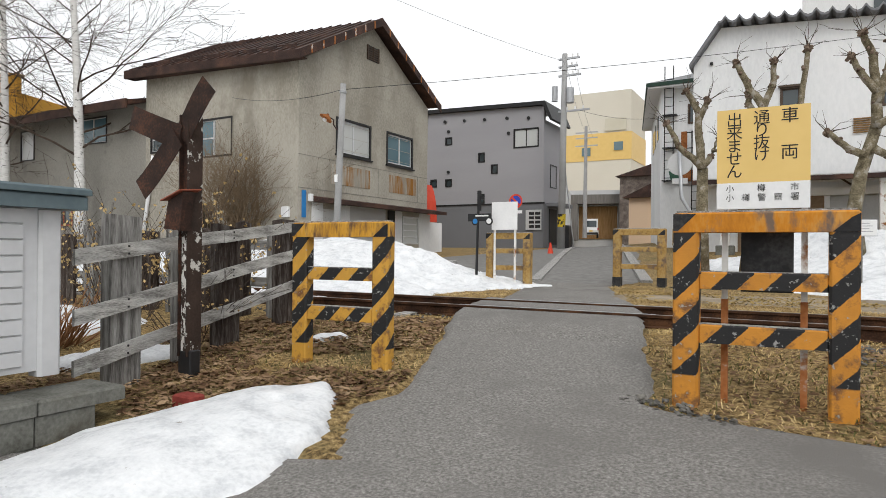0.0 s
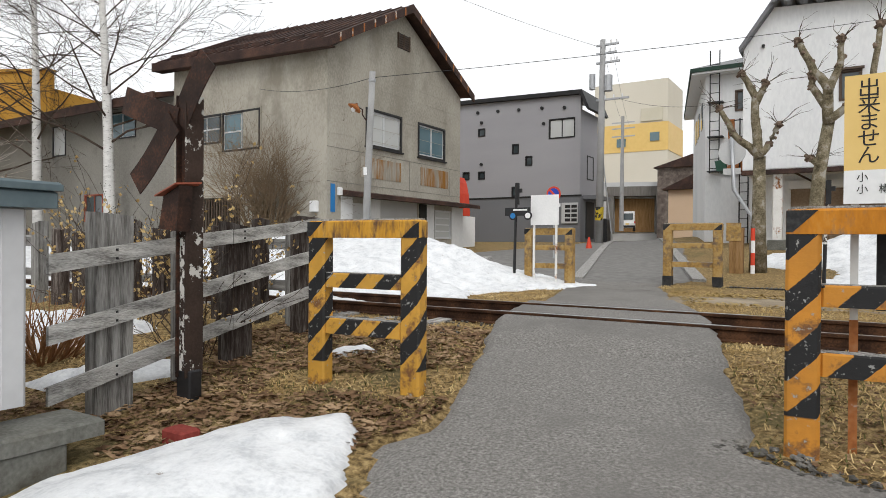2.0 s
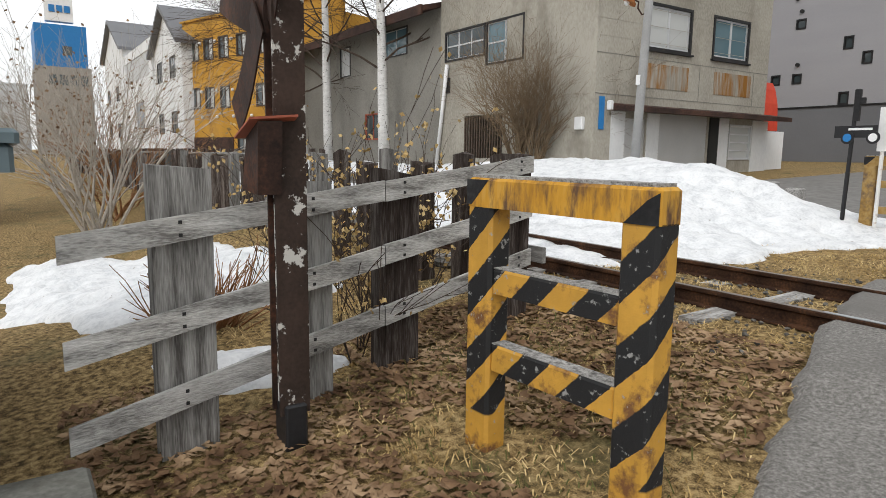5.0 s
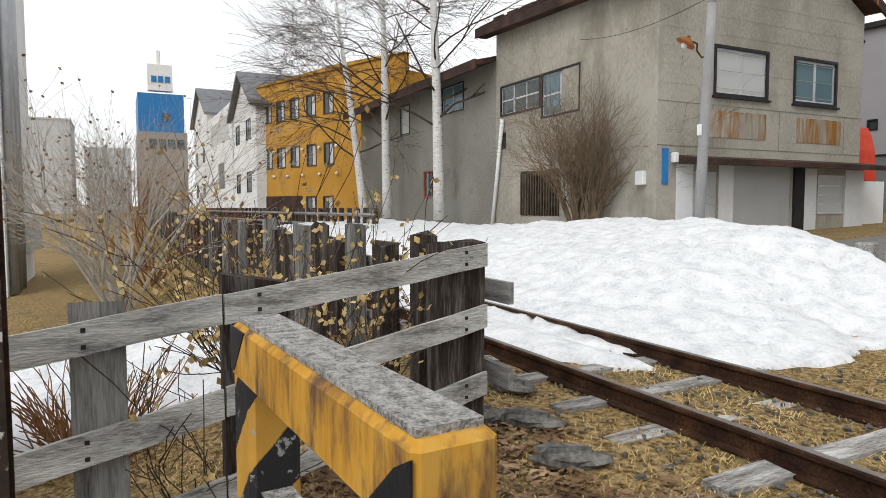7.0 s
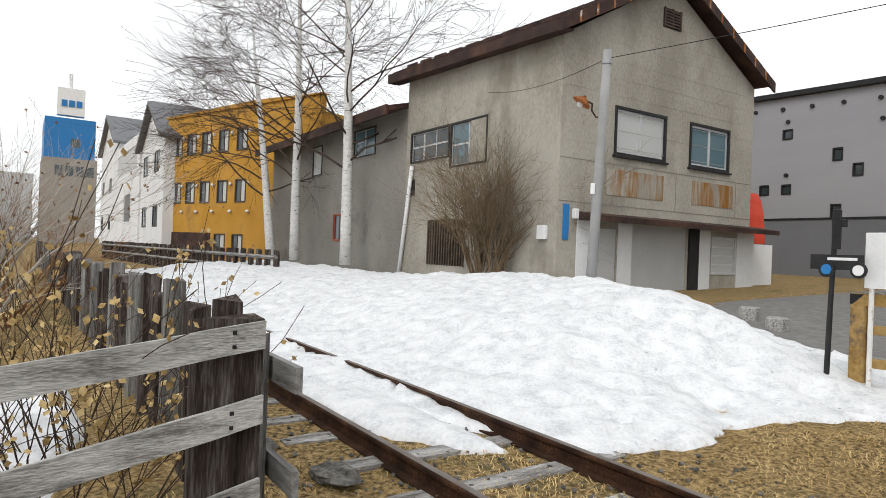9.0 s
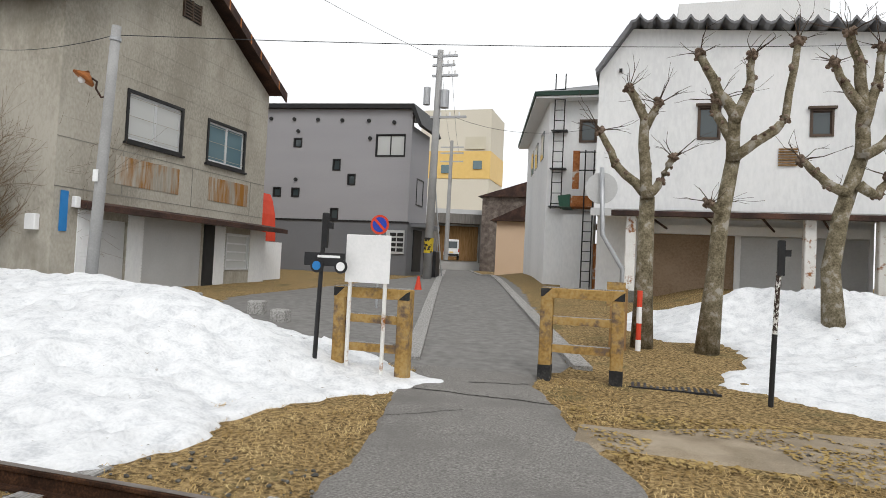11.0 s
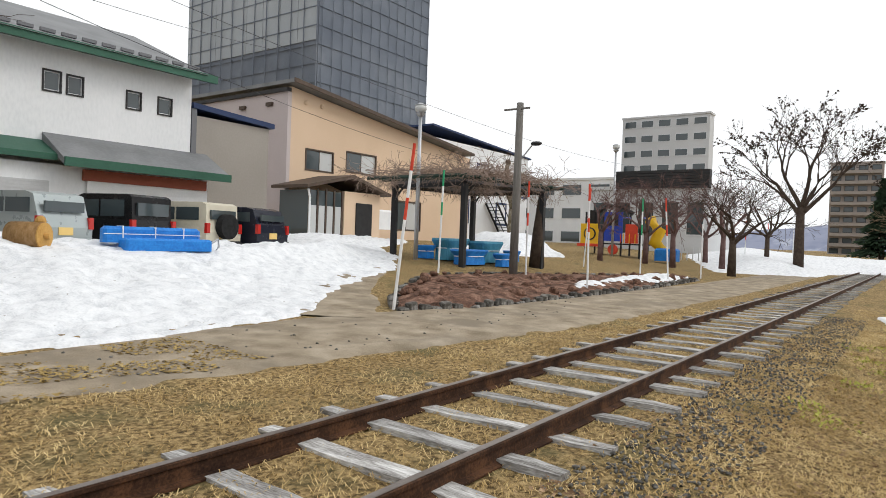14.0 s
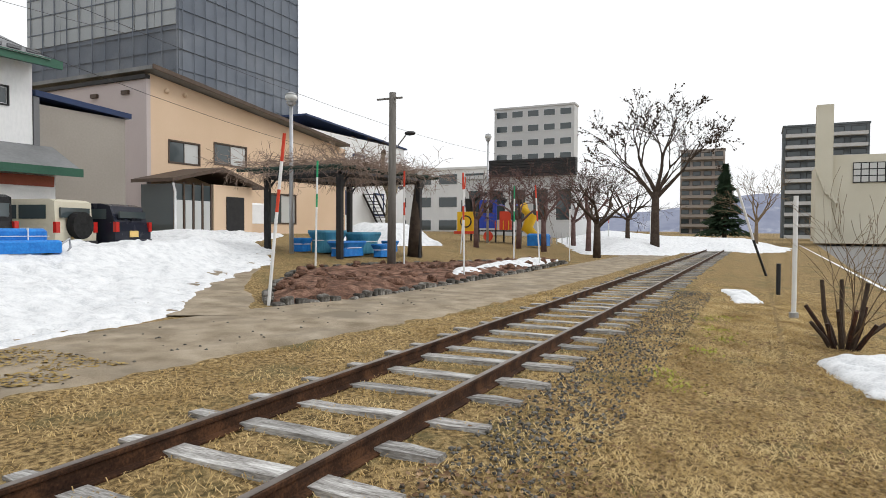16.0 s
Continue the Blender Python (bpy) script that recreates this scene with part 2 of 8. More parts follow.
STRAW = material("straw_grass", [(0.26, 0.17, 0.065), (0.48, 0.34, 0.15), (0.66, 0.51, 0.26)], 0.95, scale=2.0, fine=25, bump=0, span=0.2)
SPROUT = material("yellow_green_sprouts", [(0.30, 0.33, 0.05), (0.45, 0.45, 0.10)], 0.8, scale=4, fine=25, bump=0)
CONIFER = material("dark_needles", [(0.012, 0.025, 0.014), (0.03, 0.05, 0.025)], 0.9, scale=3, fine=20, bump=0)
BLOCK = material("concrete_block", [(0.085, 0.085, 0.072), (0.145, 0.145, 0.13), (0.20, 0.20, 0.18)], 0.95, scale=3, fine=40, bump=0.5, stain=(0.09, 0.085, 0.07), stain_at=(0.55, 0.7), stain_scale=3)
EDGESTONE = material("mossy_edging_block", [(0.04, 0.036, 0.03), (0.12, 0.112, 0.10), (0.27, 0.26, 0.24)], 0.95, scale=6, fine=40, bump=0.8, spread=0.45)
BRICKRED = material("red_brick", [(0.16, 0.03, 0.025), (0.24, 0.05, 0.04)], 0.9, scale=5, fine=40, bump=0.5)
SHEDWALL = material("white_shed_panel", [(0.50, 0.505, 0.515), (0.57, 0.575, 0.585)], 0.45, scale=0.8, fine=15, bump=0.05)
SHEDROOF = material("blue_grey_shed_roof", [(0.09, 0.125, 0.14), (0.13, 0.17, 0.185)], 0.5, 0.1, scale=2, fine=20, bump=0.1)
SCAFFOLD = material("grey_scaffold_mesh", [(0.13, 0.15, 0.185), (0.175, 0.198, 0.235)], 0.9, scale=0.25, fine=6, bump=0.1, stain=(0.23, 0.25, 0.28), stain_at=(0.5, 0.75), stain_scale=0.12)
SCAFFOLD_LIGHT = material("pale_scaffold_mesh", [(0.31, 0.34, 0.37), (0.39, 0.42, 0.45)], 0.9, scale=0.12, fine=6, bump=0.1)
APT = material("grey_apartment_concrete", [(0.50, 0.505, 0.51), (0.57, 0.575, 0.58)], 0.85, scale=0.2, fine=5, bump=0.05)
APT_DARK = material("dark_apartment_tile", [(0.10, 0.115, 0.125), (0.14, 0.155, 0.165)], 0.8, scale=0.2, fine=5, bump=0.05)
APT_BROWN = material("taupe_apartment_tile", [(0.30, 0.265, 0.24), (0.36, 0.32, 0.29)], 0.8, scale=0.2, fine=5, bump=0.05)
OLDSTONE = material("dark_stone_masonry", [(0.075, 0.06, 0.055), (0.14, 0.115, 0.10), (0.22, 0.19, 0.17)], 0.95, scale=2.5, fine=15, bump=0.9)
# distance haze is mixed into the hill's blue-grey and its snow streaks
HILL = material("haze_tinted_hill", [(0.20, 0.22, 0.30), (0.27, 0.29, 0.37)], 1.0, scale=0.012, fine=0.06, bump=0, coords="Object", stain=(0.50, 0.52, 0.58), stain_at=(0.55, 0.75), stain_scale=0.02)
TYRE = material("black_rubber", [(0.012, 0.012, 0.012), (0.025, 0.025, 0.025)], 0.8, scale=10, fine=60, bump=0.2)
CARBLACK = material("black_car_paint", [(0.010, 0.010, 0.011), (0.014, 0.014, 0.015)], 0.25, 0.1, scale=1, fine=5, bump=0)
CARNAVY = material("navy_car_paint", [(0.012, 0.014, 0.025), (0.016, 0.018, 0.03)], 0.25, 0.1, scale=1, fine=5, bump=0)
CARIVORY = material("ivory_car_paint", [(0.55, 0.51, 0.40), (0.60, 0.56, 0.45)], 0.3, 0, scale=1, fine=5, bump=0)
CARSILVER = material("silver_green_car_paint", [(0.33, 0.37, 0.37), (0.38, 0.42, 0.42)], 0.3, 0.3, scale=1, fine=5, bump=0)


TWIG_PALE = material("pale_grey_twig", [(0.30, 0.27, 0.23), (0.45, 0.41, 0.36)], 0.95, scale=5, fine=30, bump=0.3)
TWIG_RED2 = material("purplish_cherry_twig", [(0.10, 0.06, 0.055), (0.18, 0.115, 0.105)], 0.95, scale=5, fine=30, bump=0.3)
TWIG_VINE = material("wisteria_twig", [(0.20, 0.145, 0.115), (0.34, 0.26, 0.215)], 0.95, scale=3, fine=30, bump=0.3)
GREENDARK = material("dark_green_beam", [(0.012, 0.03, 0.022), (0.02, 0.05, 0.035)], 0.6, scale=3, fine=30, bump=0.1)
CUTWOOD = material("fresh_cut_wood", [(0.40, 0.22, 0.06), (0.55, 0.33, 0.11)], 0.85, scale=3, fine=30, bump=0.3)
MOSS = material("olive_moss", [(0.06, 0.065, 0.02), (0.14, 0.14, 0.05)], 0.95, scale=3, fine=30, bump=0)
CHIP = material("ochre_chip", [(0.25, 0.17, 0.06), (0.42, 0.31, 0.13)], 0.95, scale=5, fine=3, bump=0)
DEADLEAF2 = material("red_brown_leaf", [(0.15, 0.06, 0.04), (0.30, 0.14, 0.09), (0.40, 0.24, 0.17)], 0.95, scale=5, fine=3, bump=0)
BALLAST = material("grey_ballast", [(0.045, 0.043, 0.039), (0.115, 0.11, 0.10), (0.22, 0.21, 0.19)], 0.9, scale=9, fine=40, bump=0.5)
POST_DARK = material("rusty_black_post", [(0.03, 0.022, 0.018), (0.06, 0.04, 0.032)], 0.8, scale=5, fine=50, bump=0.4, stain=(0.5, 0.49, 0.46), stain_at=(0.58, 0.61), stain_scale=9)
CREAMWHITE = material("cream_white_wall", [(0.62, 0.59, 0.51), (0.68, 0.65, 0.57)], 0.85, scale=0.1, fine=5, bump=0.05)
GREYPOST = material("grey_split_post_wood", [(0.08, 0.075, 0.07), (0.20, 0.195, 0.185), (0.33, 0.325, 0.31)], 0.95, scale=4, fine=30, bump=0.9, stretch=(5, 5, 0.4), spread=0.25)
GREYWOOD2 = material("grey_rail_plank", [(0.12, 0.115, 0.11), (0.24, 0.235, 0.225), (0.36, 0.355, 0.34)], 0.95, scale=3, fine=25, bump=0.8, stretch=(0.4, 6, 6))
SIGNHAZ = material("hazard_yellow", [(0.45, 0.33, 0.02), (0.55, 0.40, 0.03)], 0.6, scale=3, fine=20, bump=0.05, stain=(0.02, 0.02, 0.02), stain_at=(0.5, 0.52), stain_scale=3)

RUSTY_MORTAR = material("rust_run_mortar", [(0.275, 0.255, 0.215), (0.355, 0.332, 0.282), (0.40, 0.375, 0.325)], 0.9, scale=0.8, fine=12, bump=0.2, stretch=(1, 1.6, 0.22), stain=(0.27, 0.125, 0.03), stain_at=(0.40, 0.56), stain_scale=1.9)
RUST_SHEET = material("eaten_rust_sheet", [(0.20, 0.07, 0.025), (0.34, 0.13, 0.045), (0.40, 0.20, 0.10)], 0.9, scale=3, fine=25, bump=0.4, stain=(0.55, 0.52, 0.48), stain_at=(0.56, 0.62), stain_scale=3)
TAR = material("dark_tar", [(0.025, 0.023, 0.021), (0.06, 0.056, 0.052)], 0.9, scale=8, fine=60, bump=0.4)

def glass(name, tint, rough=0.05):
    m = bpy.data.materials.new(name)
    m.use_nodes = True
    b = m.node_tree.nodes["Principled BSDF"]
    b.inputs["Base Color"].default_value = (*tint, 1)
    b.inputs["Roughness"].default_value = rough
    b.inputs["Specular IOR Level"].default_value = 0.7
    return m


GLASS = glass("dark_window_glass", (0.05, 0.065, 0.07))
GLASS_BLUE = glass("blue_grey_window_glass", (0.10, 0.17, 0.20))
GLASS_PALE = glass("curtained_window_glass", (0.50, 0.51, 0.50), 0.12)
TAILRED = glass("tail_lamp_red", (0.45, 0.02, 0.015), 0.15)
INK = material("black_lettering", [(0.015, 0.015, 0.015), (0.025, 0.025, 0.025)], 0.6, scale=4, fine=30, bump=0)


# ---- mesh helpers ----
class Mesh:
    """Collects vertices and faces of one mesh."""

    def __init__(self):
        self.v, self.f = [], []

    def add(self, verts, faces):
        k = len(self.v)
        self.v += [tuple(p) for p in verts]
        self.f += [tuple(i + k for i in q) for q in faces]
        return self

    def box(self, x0, x1, y0, y1, z0, z1, m=None, c=0.0):
        """A box; c cuts its upright edges and its top edge."""
        if c:
            ring = [(x0 + c, y0), (x1 - c, y0), (x1, y0 + c), (x1, y1 - c), (x1 - c, y1), (x0 + c, y1), (x0, y1 - c), (x0, y0 + c)]
            cx, cy = (x0 + x1) / 2, (y0 + y1) / 2
            sx, sy = 1 - 2 * c / max(1e-6, x1 - x0), 1 - 2 * c / max(1e-6, y1 - y0)
            v = [(a, b, z0) for a, b in ring] + [(a, b, z1 - c) for a, b in ring] + [(cx + (a - cx) * sx, cy + (b - cy) * sy, z1) for a, b in ring]
            f = [tuple(range(7, -1, -1)), tuple(range(16, 24))]
            for r in (0, 8):
                f += [(r + i, r + (i + 1) % 8, r + 8 + (i + 1) % 8, r + 8 + i) for i in range(8)]
        else:
            v = [(x0, y0, z0), (x1, y0, z0), (x1, y1, z0), (x0, y1, z0), (x0, y0, z1), (x1, y0, z1), (x1, y1, z1), (x0, y1, z1)]
            f = [(3, 2, 1, 0), (4, 5, 6, 7), (0, 1, 5, 4), (1, 2, 6, 5), (2, 3, 7, 6), (3, 0, 4, 7)]
        if m is not None:
            v = [m @ Vector(p) for p in v]
        return self.add(v, f)

    def prism(self, pts, axis, a, b):
        """An outline in the two other axes, drawn out along axis from a to b."""
        n = len(pts)
        put = {"x": lambda p, t: (t, p[0], p[1]), "y": lambda p, t: (p[0], t, p[1]), "z": lambda p, t: (p[0], p[1], t)}[axis]
        v = [put(p, a) for p in pts] + [put(p, b) for p in pts]
        f = [tuple(range(n)), tuple(range(2 * n - 1, n - 1, -1))] + [(i, i + n, (i + 1) % n + n, (i + 1) % n) for i in range(n)]
        return self.add(v, f)

    def tube(self, pts, radii, n=8, cap=True):
        pts = [Vector(p) for p in pts]
        if not hasattr(radii, "__len__"):
            radii = [radii] * len(pts)
        v, f = [], []
        for i, p in enumerate(pts):
            d = (pts[min(i + 1, len(pts) - 1)] - pts[max(i - 1, 0)]).normalized()
            s = d.cross(Vector((0, 0, 1)) if abs(d.z) < 0.9 else Vector((1, 0, 0))).normalized()
            u = d.cross(s)
            for k in range(n):
                a = 2 * math.pi * k / n
                v.append(p + (s * math.cos(a) + u * math.sin(a)) * radii[i])
        for i in range(len(pts) - 1):
            f += [(i * n + k, i * n + (k + 1) % n, (i + 1) * n + (k + 1) % n, (i + 1) * n + k) for k in range(n)]
        if cap:
            f += [tuple(range(n - 1, -1, -1)), tuple((len(pts) - 1) * n + k for k in range(n))]
        return self.add(v, f)

    def disc(self, c, r, axis, t, n=20):
        return self.prism([(r * math.cos(2 * math.pi * k / n) + c[0], r * math.sin(2 * math.pi * k / n) + c[1]) for k in range(n)], axis, c[2] - t / 2, c[2] + t / 2)

    def lump(self, c, r, rough=0.25, seed=0, squash=(1, 1, 1), n=8, rings=6):
        v, f = [], []
        for i in range(rings + 1):
            th = math.pi * i / rings
            for k in range(n):
                a = 2 * math.pi * k / n
                d = Vector((math.sin(th) * math.cos(a), math.sin(th) * math.sin(a), math.cos(th)))
                q = r * (1 + rough * noise.noise(d * 2.3 + Vector((seed, seed * 0.7, 0))))
                v.append((c[0] + d.x * q * squash[0], c[1] + d.y * q * squash[1], c[2] + d.z * q * squash[2]))
        for i in range(rings):
            f += [(i * n + k, (i + 1) * n + k, (i + 1) * n + (k + 1) % n, i * n + (k + 1) % n) for k in range(n)]
        return self.add(v, f)

    def data(self, name, mat, smooth=False):
        me = bpy.data.meshes.new(name)
        me.from_pydata(self.v, [], self.f)
        if mat:
            me.materials.append(mat)
        if smooth:
            me.polygons.foreach_set("use_smooth", [True] * len(me.polygons))
        bm = bmesh.new()
        bm.from_mesh(me)
        bmesh.ops.recalc_face_normals(bm, faces=bm.faces)
        bm.to_mesh(me)
        bm.free()
        return me


def part(name, mesh, mat, parent=None, label="", smooth=False):
    """ONE mesh object under a thing or a part."""
    ob = new(name, mesh.data(name, mat, smooth) if isinstance(mesh, Mesh) else mesh)
    if parent is not None:
        ob.parent = parent
    return tagged(ob, label)


def thing(name, label, category, at=(0, 0, 0), rz=0.0, group="", kind=""):
    ob = new(name)
    ob.empty_display_size = 0.1
    ob.matrix_basis = pose(*at, 0, 0, rz)
    return tagged(ob, label, category, group, kind)


def whole(name, mesh, mat, label, category="", kind="", group="", smooth=False):
    """A thing that is one mesh."""
    return tagged(part(name, mesh, mat, None, "", smooth), label, category, group, kind)


def smoothstep(a, b, x):
    t = np.clip((np.asarray(x, float) - a) / (b - a), 0, 1)
    return t * t * (3 - 2 * t)


# ---- the lie of the land ----
def ground_z(x, y):
    x, y = np.asarray(x, float), np.asarray(y, float)
    z = np.interp(y, [-60, -12, -7.1, -2.7, -0.9, 1.9, 6.4, 26.6, 60, 120], [-1.3, -1.15, -0.85, -0.33, -0.14, -0.13, -0.03, 1.15, 2.3, 2.6])
    flat = np.interp(y, [-60, -12, -7.1, -2.7, -0.9, 1.9, 6.4, 12, 26.6, 60, 120], [-1.3, -1.15, -0.85, -0.33, -0.14, -0.13, -0.02, 0.55, 1.0, 1.2, 1.2])
    house = np.interp(y, [-60, -12, -7.1, -2.7, -0.9, 1.9, 6.4, 9, 26.6, 60, 120], [-1.3, -1.15, -0.85, -0.5, -0.14, -0.13, 0.0, 0.3, 0.9, 1.2, 1.2])
    east = smoothstep(8, 18, x)
    west = smoothstep(-4, -9, x)
    z = z * (1 - east) * (1 - west) + flat * east + house * west
    z = z + 0.40 * smoothstep(0.5, 2.5, x) * (1 - smoothstep(12, 16, x)) * smoothstep(9, 15, y) * (1 - smoothstep(18, 30, y))
    south = np.interp(y, [-60, -6, -3.4, -2.5], [-0.3, -0.3, -0.22, 0.0])
    z = np.where(y < -2.5, z * (1 - smoothstep(4, 9, x)) + smoothstep(4, 9, x) * (south * 0.3 - 0.25), z)
    z = z - 0.5 * smoothstep(-5, -9, x) * smoothstep(-1.6, -3.0, y) * smoothstep(-60, -5, y)
    return z


def axis_steps(parts):
    out = []
    for a, b, s in parts:
        out += list(np.arange(a, b - 1e-6, s))
    return np.array(out + [parts[-1][1]])


def relief(x, y, s=1.0):
    return np.array([noise.noise((a * 2.1 * s, b * 2.1 * s, 0.3)) * 0.6 + noise.noise((a * 6.3 * s, b * 6.3 * s, 1.7)) * 0.4 for a, b in zip(x.ravel(), y.ravel())]).reshape(x.shape)


def grid_mesh(xs, ys, zz, keep=None):
    m = Mesh()
    nx, ny = len(xs), len(ys)
    X, Y = np.meshgrid(xs, ys, indexing="ij")
    m.v = list(zip(X.ravel().tolist(), Y.ravel().tolist(), zz.ravel().tolist()))
    f = []
    for i in range(nx - 1):
        for j in range(ny - 1):
            q = (i * ny + j, (i + 1) * ny + j, (i + 1) * ny + j + 1, i * ny + j + 1)
            if keep is None or keep[i, j] or keep[i + 1, j] or keep[i, j + 1] or keep[i + 1, j + 1]:
                f.append(q)
    if keep is not None:
        used = sorted({i for q in f for i in q})
        back = {u: k for k, u in enumerate(used)}
        m.v = [m.v[u] for u in used]
        f = [tuple(back[i] for i in q) for q in f]
    m.f = f
    return m


gx = axis_steps([(-700, -100, 50), (-100, -40, 5), (-40, -12, 0.8), (-12, 16, 0.12), (16, 40, 0.5), (40, 100, 5), (100, 900, 50)])
gy = axis_steps([(-300, -60, 40), (-60, -12, 4), (-12, -6, 0.5), (-6, 7, 0.12), (7, 30, 0.6), (30, 120, 6), (120, 700, 40)])
GX, GY = np.meshgrid(gx, gy, indexing="ij")
near = (GX > -13) & (GX < 17) & (GY > -6.5) & (GY < 7.5)
gz = ground_z(GX, GY)
gz[near] += 0.022 * relief(GX[near], GY[near]) - 0.012
# the asphalt and the path are let into the ground
ROAD_L = ([-14, -7.5, -4.2, -3.45, -3.09, -2.4, -1.6, 0.04, 1.2, 2.4, 3.2, 4.8, 6.4, 7.4, 9.5, 12, 26, 30, 62], [-30, -9, 0.35, -0.1, 0.06, -0.15, -0.46, -1.05, -1.42, -1.68, -1.85, -2.25, -2.5, -5.0, -8.3, -9.4, -9.6, -10.2, -19.6])
ROAD_R = ([-14, -7.5, -4.2, -3.3, -3.02, -2.98, -2.76, -2.4, -1.2, 0, 1.2, 1.8, 2.6, 3.2, 4.2, 5.0, 6.0, 6.4, 7.6, 20, 30, 62], [30, 14, 9.0, 5.2, 3.6, 2.3, 1.78, 1.80, 1.45, 1.2, 0.88, 0.68, 0.47, 0.27, -0.2, -0.43, -0.85, -0.88, -0.45, -3.3, -6.3, -15.6])
lo, hi = np.interp(GY, *ROAD_L), np.interp(GY, *ROAD_R)
wob = 0.05 * relief(GX[near], GY[near], 0.7)
inroad = (GX > lo + 0.05) & (GX < hi - 0.05) & (GY > -14) & (GY < 62)
gz[inroad] -= 0.05
whole("ground", grid_mesh(gx, gy, gz), GROUND, "dead straw-coloured grass and bare earth beside the disused railway", kind="structure", smooth=True)


def strip_mesh(ys, left, right, n, lift, edge=0.0):
    """A strip laid on the land between two lines x = left(y), x = right(y)."""
    m = Mesh()
    for j, y in enumerate(ys):
        a, b = np.interp(y, *left), np.interp(y, *right)
        a += edge * noise.noise((0.0, y * 1.9, 3.1)) + edge * 0.5 * noise.noise((0.0, y * 6.0, 3.1))
        b += edge * noise.noise((5.0, y * 1.9, 3.1)) + edge * 0.5 * noise.noise((5.0, y * 6.0, 3.1))
        for i in range(n + 1):
            x = a + (b - a) * i / n
            z = float(ground_z(x, y))
            if -1.2 < y < 2.2:
                z += (0.102 * (smoothstep(-1.6, -0.5, y) * (1 - smoothstep(1.6, 2.6, y)))).item()
            side = min(i, n - i)
            m.v.append((x, y, z + lift + (0.0 if side else -0.05)))
    for j in range(len(ys) - 1):
        m.f += [(j * (n + 1) + i, j * (n + 1) + i + 1, (j + 1) * (n + 1) + i + 1, (j + 1) * (n + 1) + i) for i in range(n)]
    return m


whole("road", strip_mesh(axis_steps([(-14, -8, 0.5), (-8, 6.6, 0.1)]), ROAD_L, ROAD_R, 30, 0.012, 0.07), ASPHALT, "worn grey asphalt ramp crossing the railway", kind="structure", smooth=True)
whole("street", strip_mesh(axis_steps([(6.6, 62, 0.7)]), ROAD_L, ROAD_R, 8, 0.012), ASPHALT_FAR, "grey asphalt street between the houses", kind="structure", smooth=True)

def tar_joint(a, b, w, seed):
    """A ragged dark joint lying across the asphalt."""
    m, n = Mesh(), 40
    for k in range(n + 1):
        f = k / n
        x, y = a[0] + (b[0] - a[0]) * f, a[1] + (b[1] - a[1]) * f + 0.05 * noise.noise((f * 6, seed, 0)) + 0.02 * noise.noise((f * 25, seed, 1))
        t = w * (0.5 + 0.8 * abs(noise.noise((f * 14, seed, 4))))
        z = float(ground_z(x, y)) + 0.017
        m.v += [(x, y - t, z), (x, y + t, z)]
    m.f = [(k * 2, k * 2 + 2, k * 2 + 3, k * 2 + 1) for k in range(n)]
    whole("road_joint", m, TAR, "dark ragged joint across the asphalt", kind="structure")


tar_joint((-2.15, 5.1), (-0.45, 5.0), 0.022, 2.0)
tar_joint((-1.95, 3.75), (-1.3, 4.35), 0.012, 5.0)
tar_joint((-1.6, 5.75), (-0.9, 5.95), 0.02, 9.0)
tar_joint((-1.0, -0.42), (1.35, -0.38), 0.012, 11.0)

for nm, a, b, h in (("kerb", (-2.75, 6.9), (-8.4, 27.0), 0.04), ("kerb", (-8.4, 27.0), (-17.8, 60), 0.05), ("kerb", (-0.35, 7.3), (-4.2, 21.0), 0.04), ("kerb", (-4.2, 21.0), (-15.4, 60), 0.05)):
    km = Mesh()
    n = 24
    for k in range(n + 1):
        x, y = a[0] + (b[0] - a[0]) * k / n, a[1] + (b[1] - a[1]) * k / n
        z = float(ground_z(x, y)) + 0.01
        for dx, dz in ((-0.13, -0.1), (-0.13, h), (0.13, h), (0.13, -0.1)):
            km.v.append((x + dx, y, z + dz))
    km.f = [(k * 4 + q, k * 4 + q + 1, k * 4 + 5 + q, k * 4 + 4 + q) for k in range(n) for q in range(3)] + [(0, 1, 2, 3), (n * 4, n * 4 + 1, n * 4 + 2, n * 4 + 3)]
    whole(nm, km, CONCRETE_TOP, "pale worn concrete kerb strip beside the street", kind="structure")
sm = Mesh()
sxs = axis_steps([(3.2, 12, 0.4), (12, 96, 3)])
for x in sxs:
    y1 = np.interp(x, [3.2, 4.5, 8, 13, 25, 60, 96], [-3.35, -3.55, -4.3, -4.1, -4.3, -6, -8]) + 0.06 * noise.noise((x * 2, 1, 1))
    for i in range(7):
        y = y1 + (-16 - y1) * i / 6
        sm.v.append((x, y, float(ground_z(x, y)) + (0.02 if i else -0.04)))
sm.f = [(j * 7 + i, j * 7 + i + 1, (j + 1) * 7 + i + 1, (j + 1) * 7 + i) for j in range(len(sxs) - 1) for i in range(6)]
whole("side_street", sm, ASPHALT_FAR, "grey asphalt street parallel to the railway", kind="structure", smooth=True)
line = Mesh()
for k in range(30):
    x = 12 + k * 2.6
    for q in ((x, -5.15), (x + 2.6, -5.15), (x + 2.6, -5.03), (x, -5.03)):
        line.v.append((q[0], q[1] - 0.02 * (q[0] - 12), float(ground_z(q[0], q[1])) + 0.03))
    line.f.append((k * 4, k * 4 + 1, k * 4 + 2, k * 4 + 3))
whole("road_line", line, WHITE, "worn white painted edge line on the side street", kind="structure")

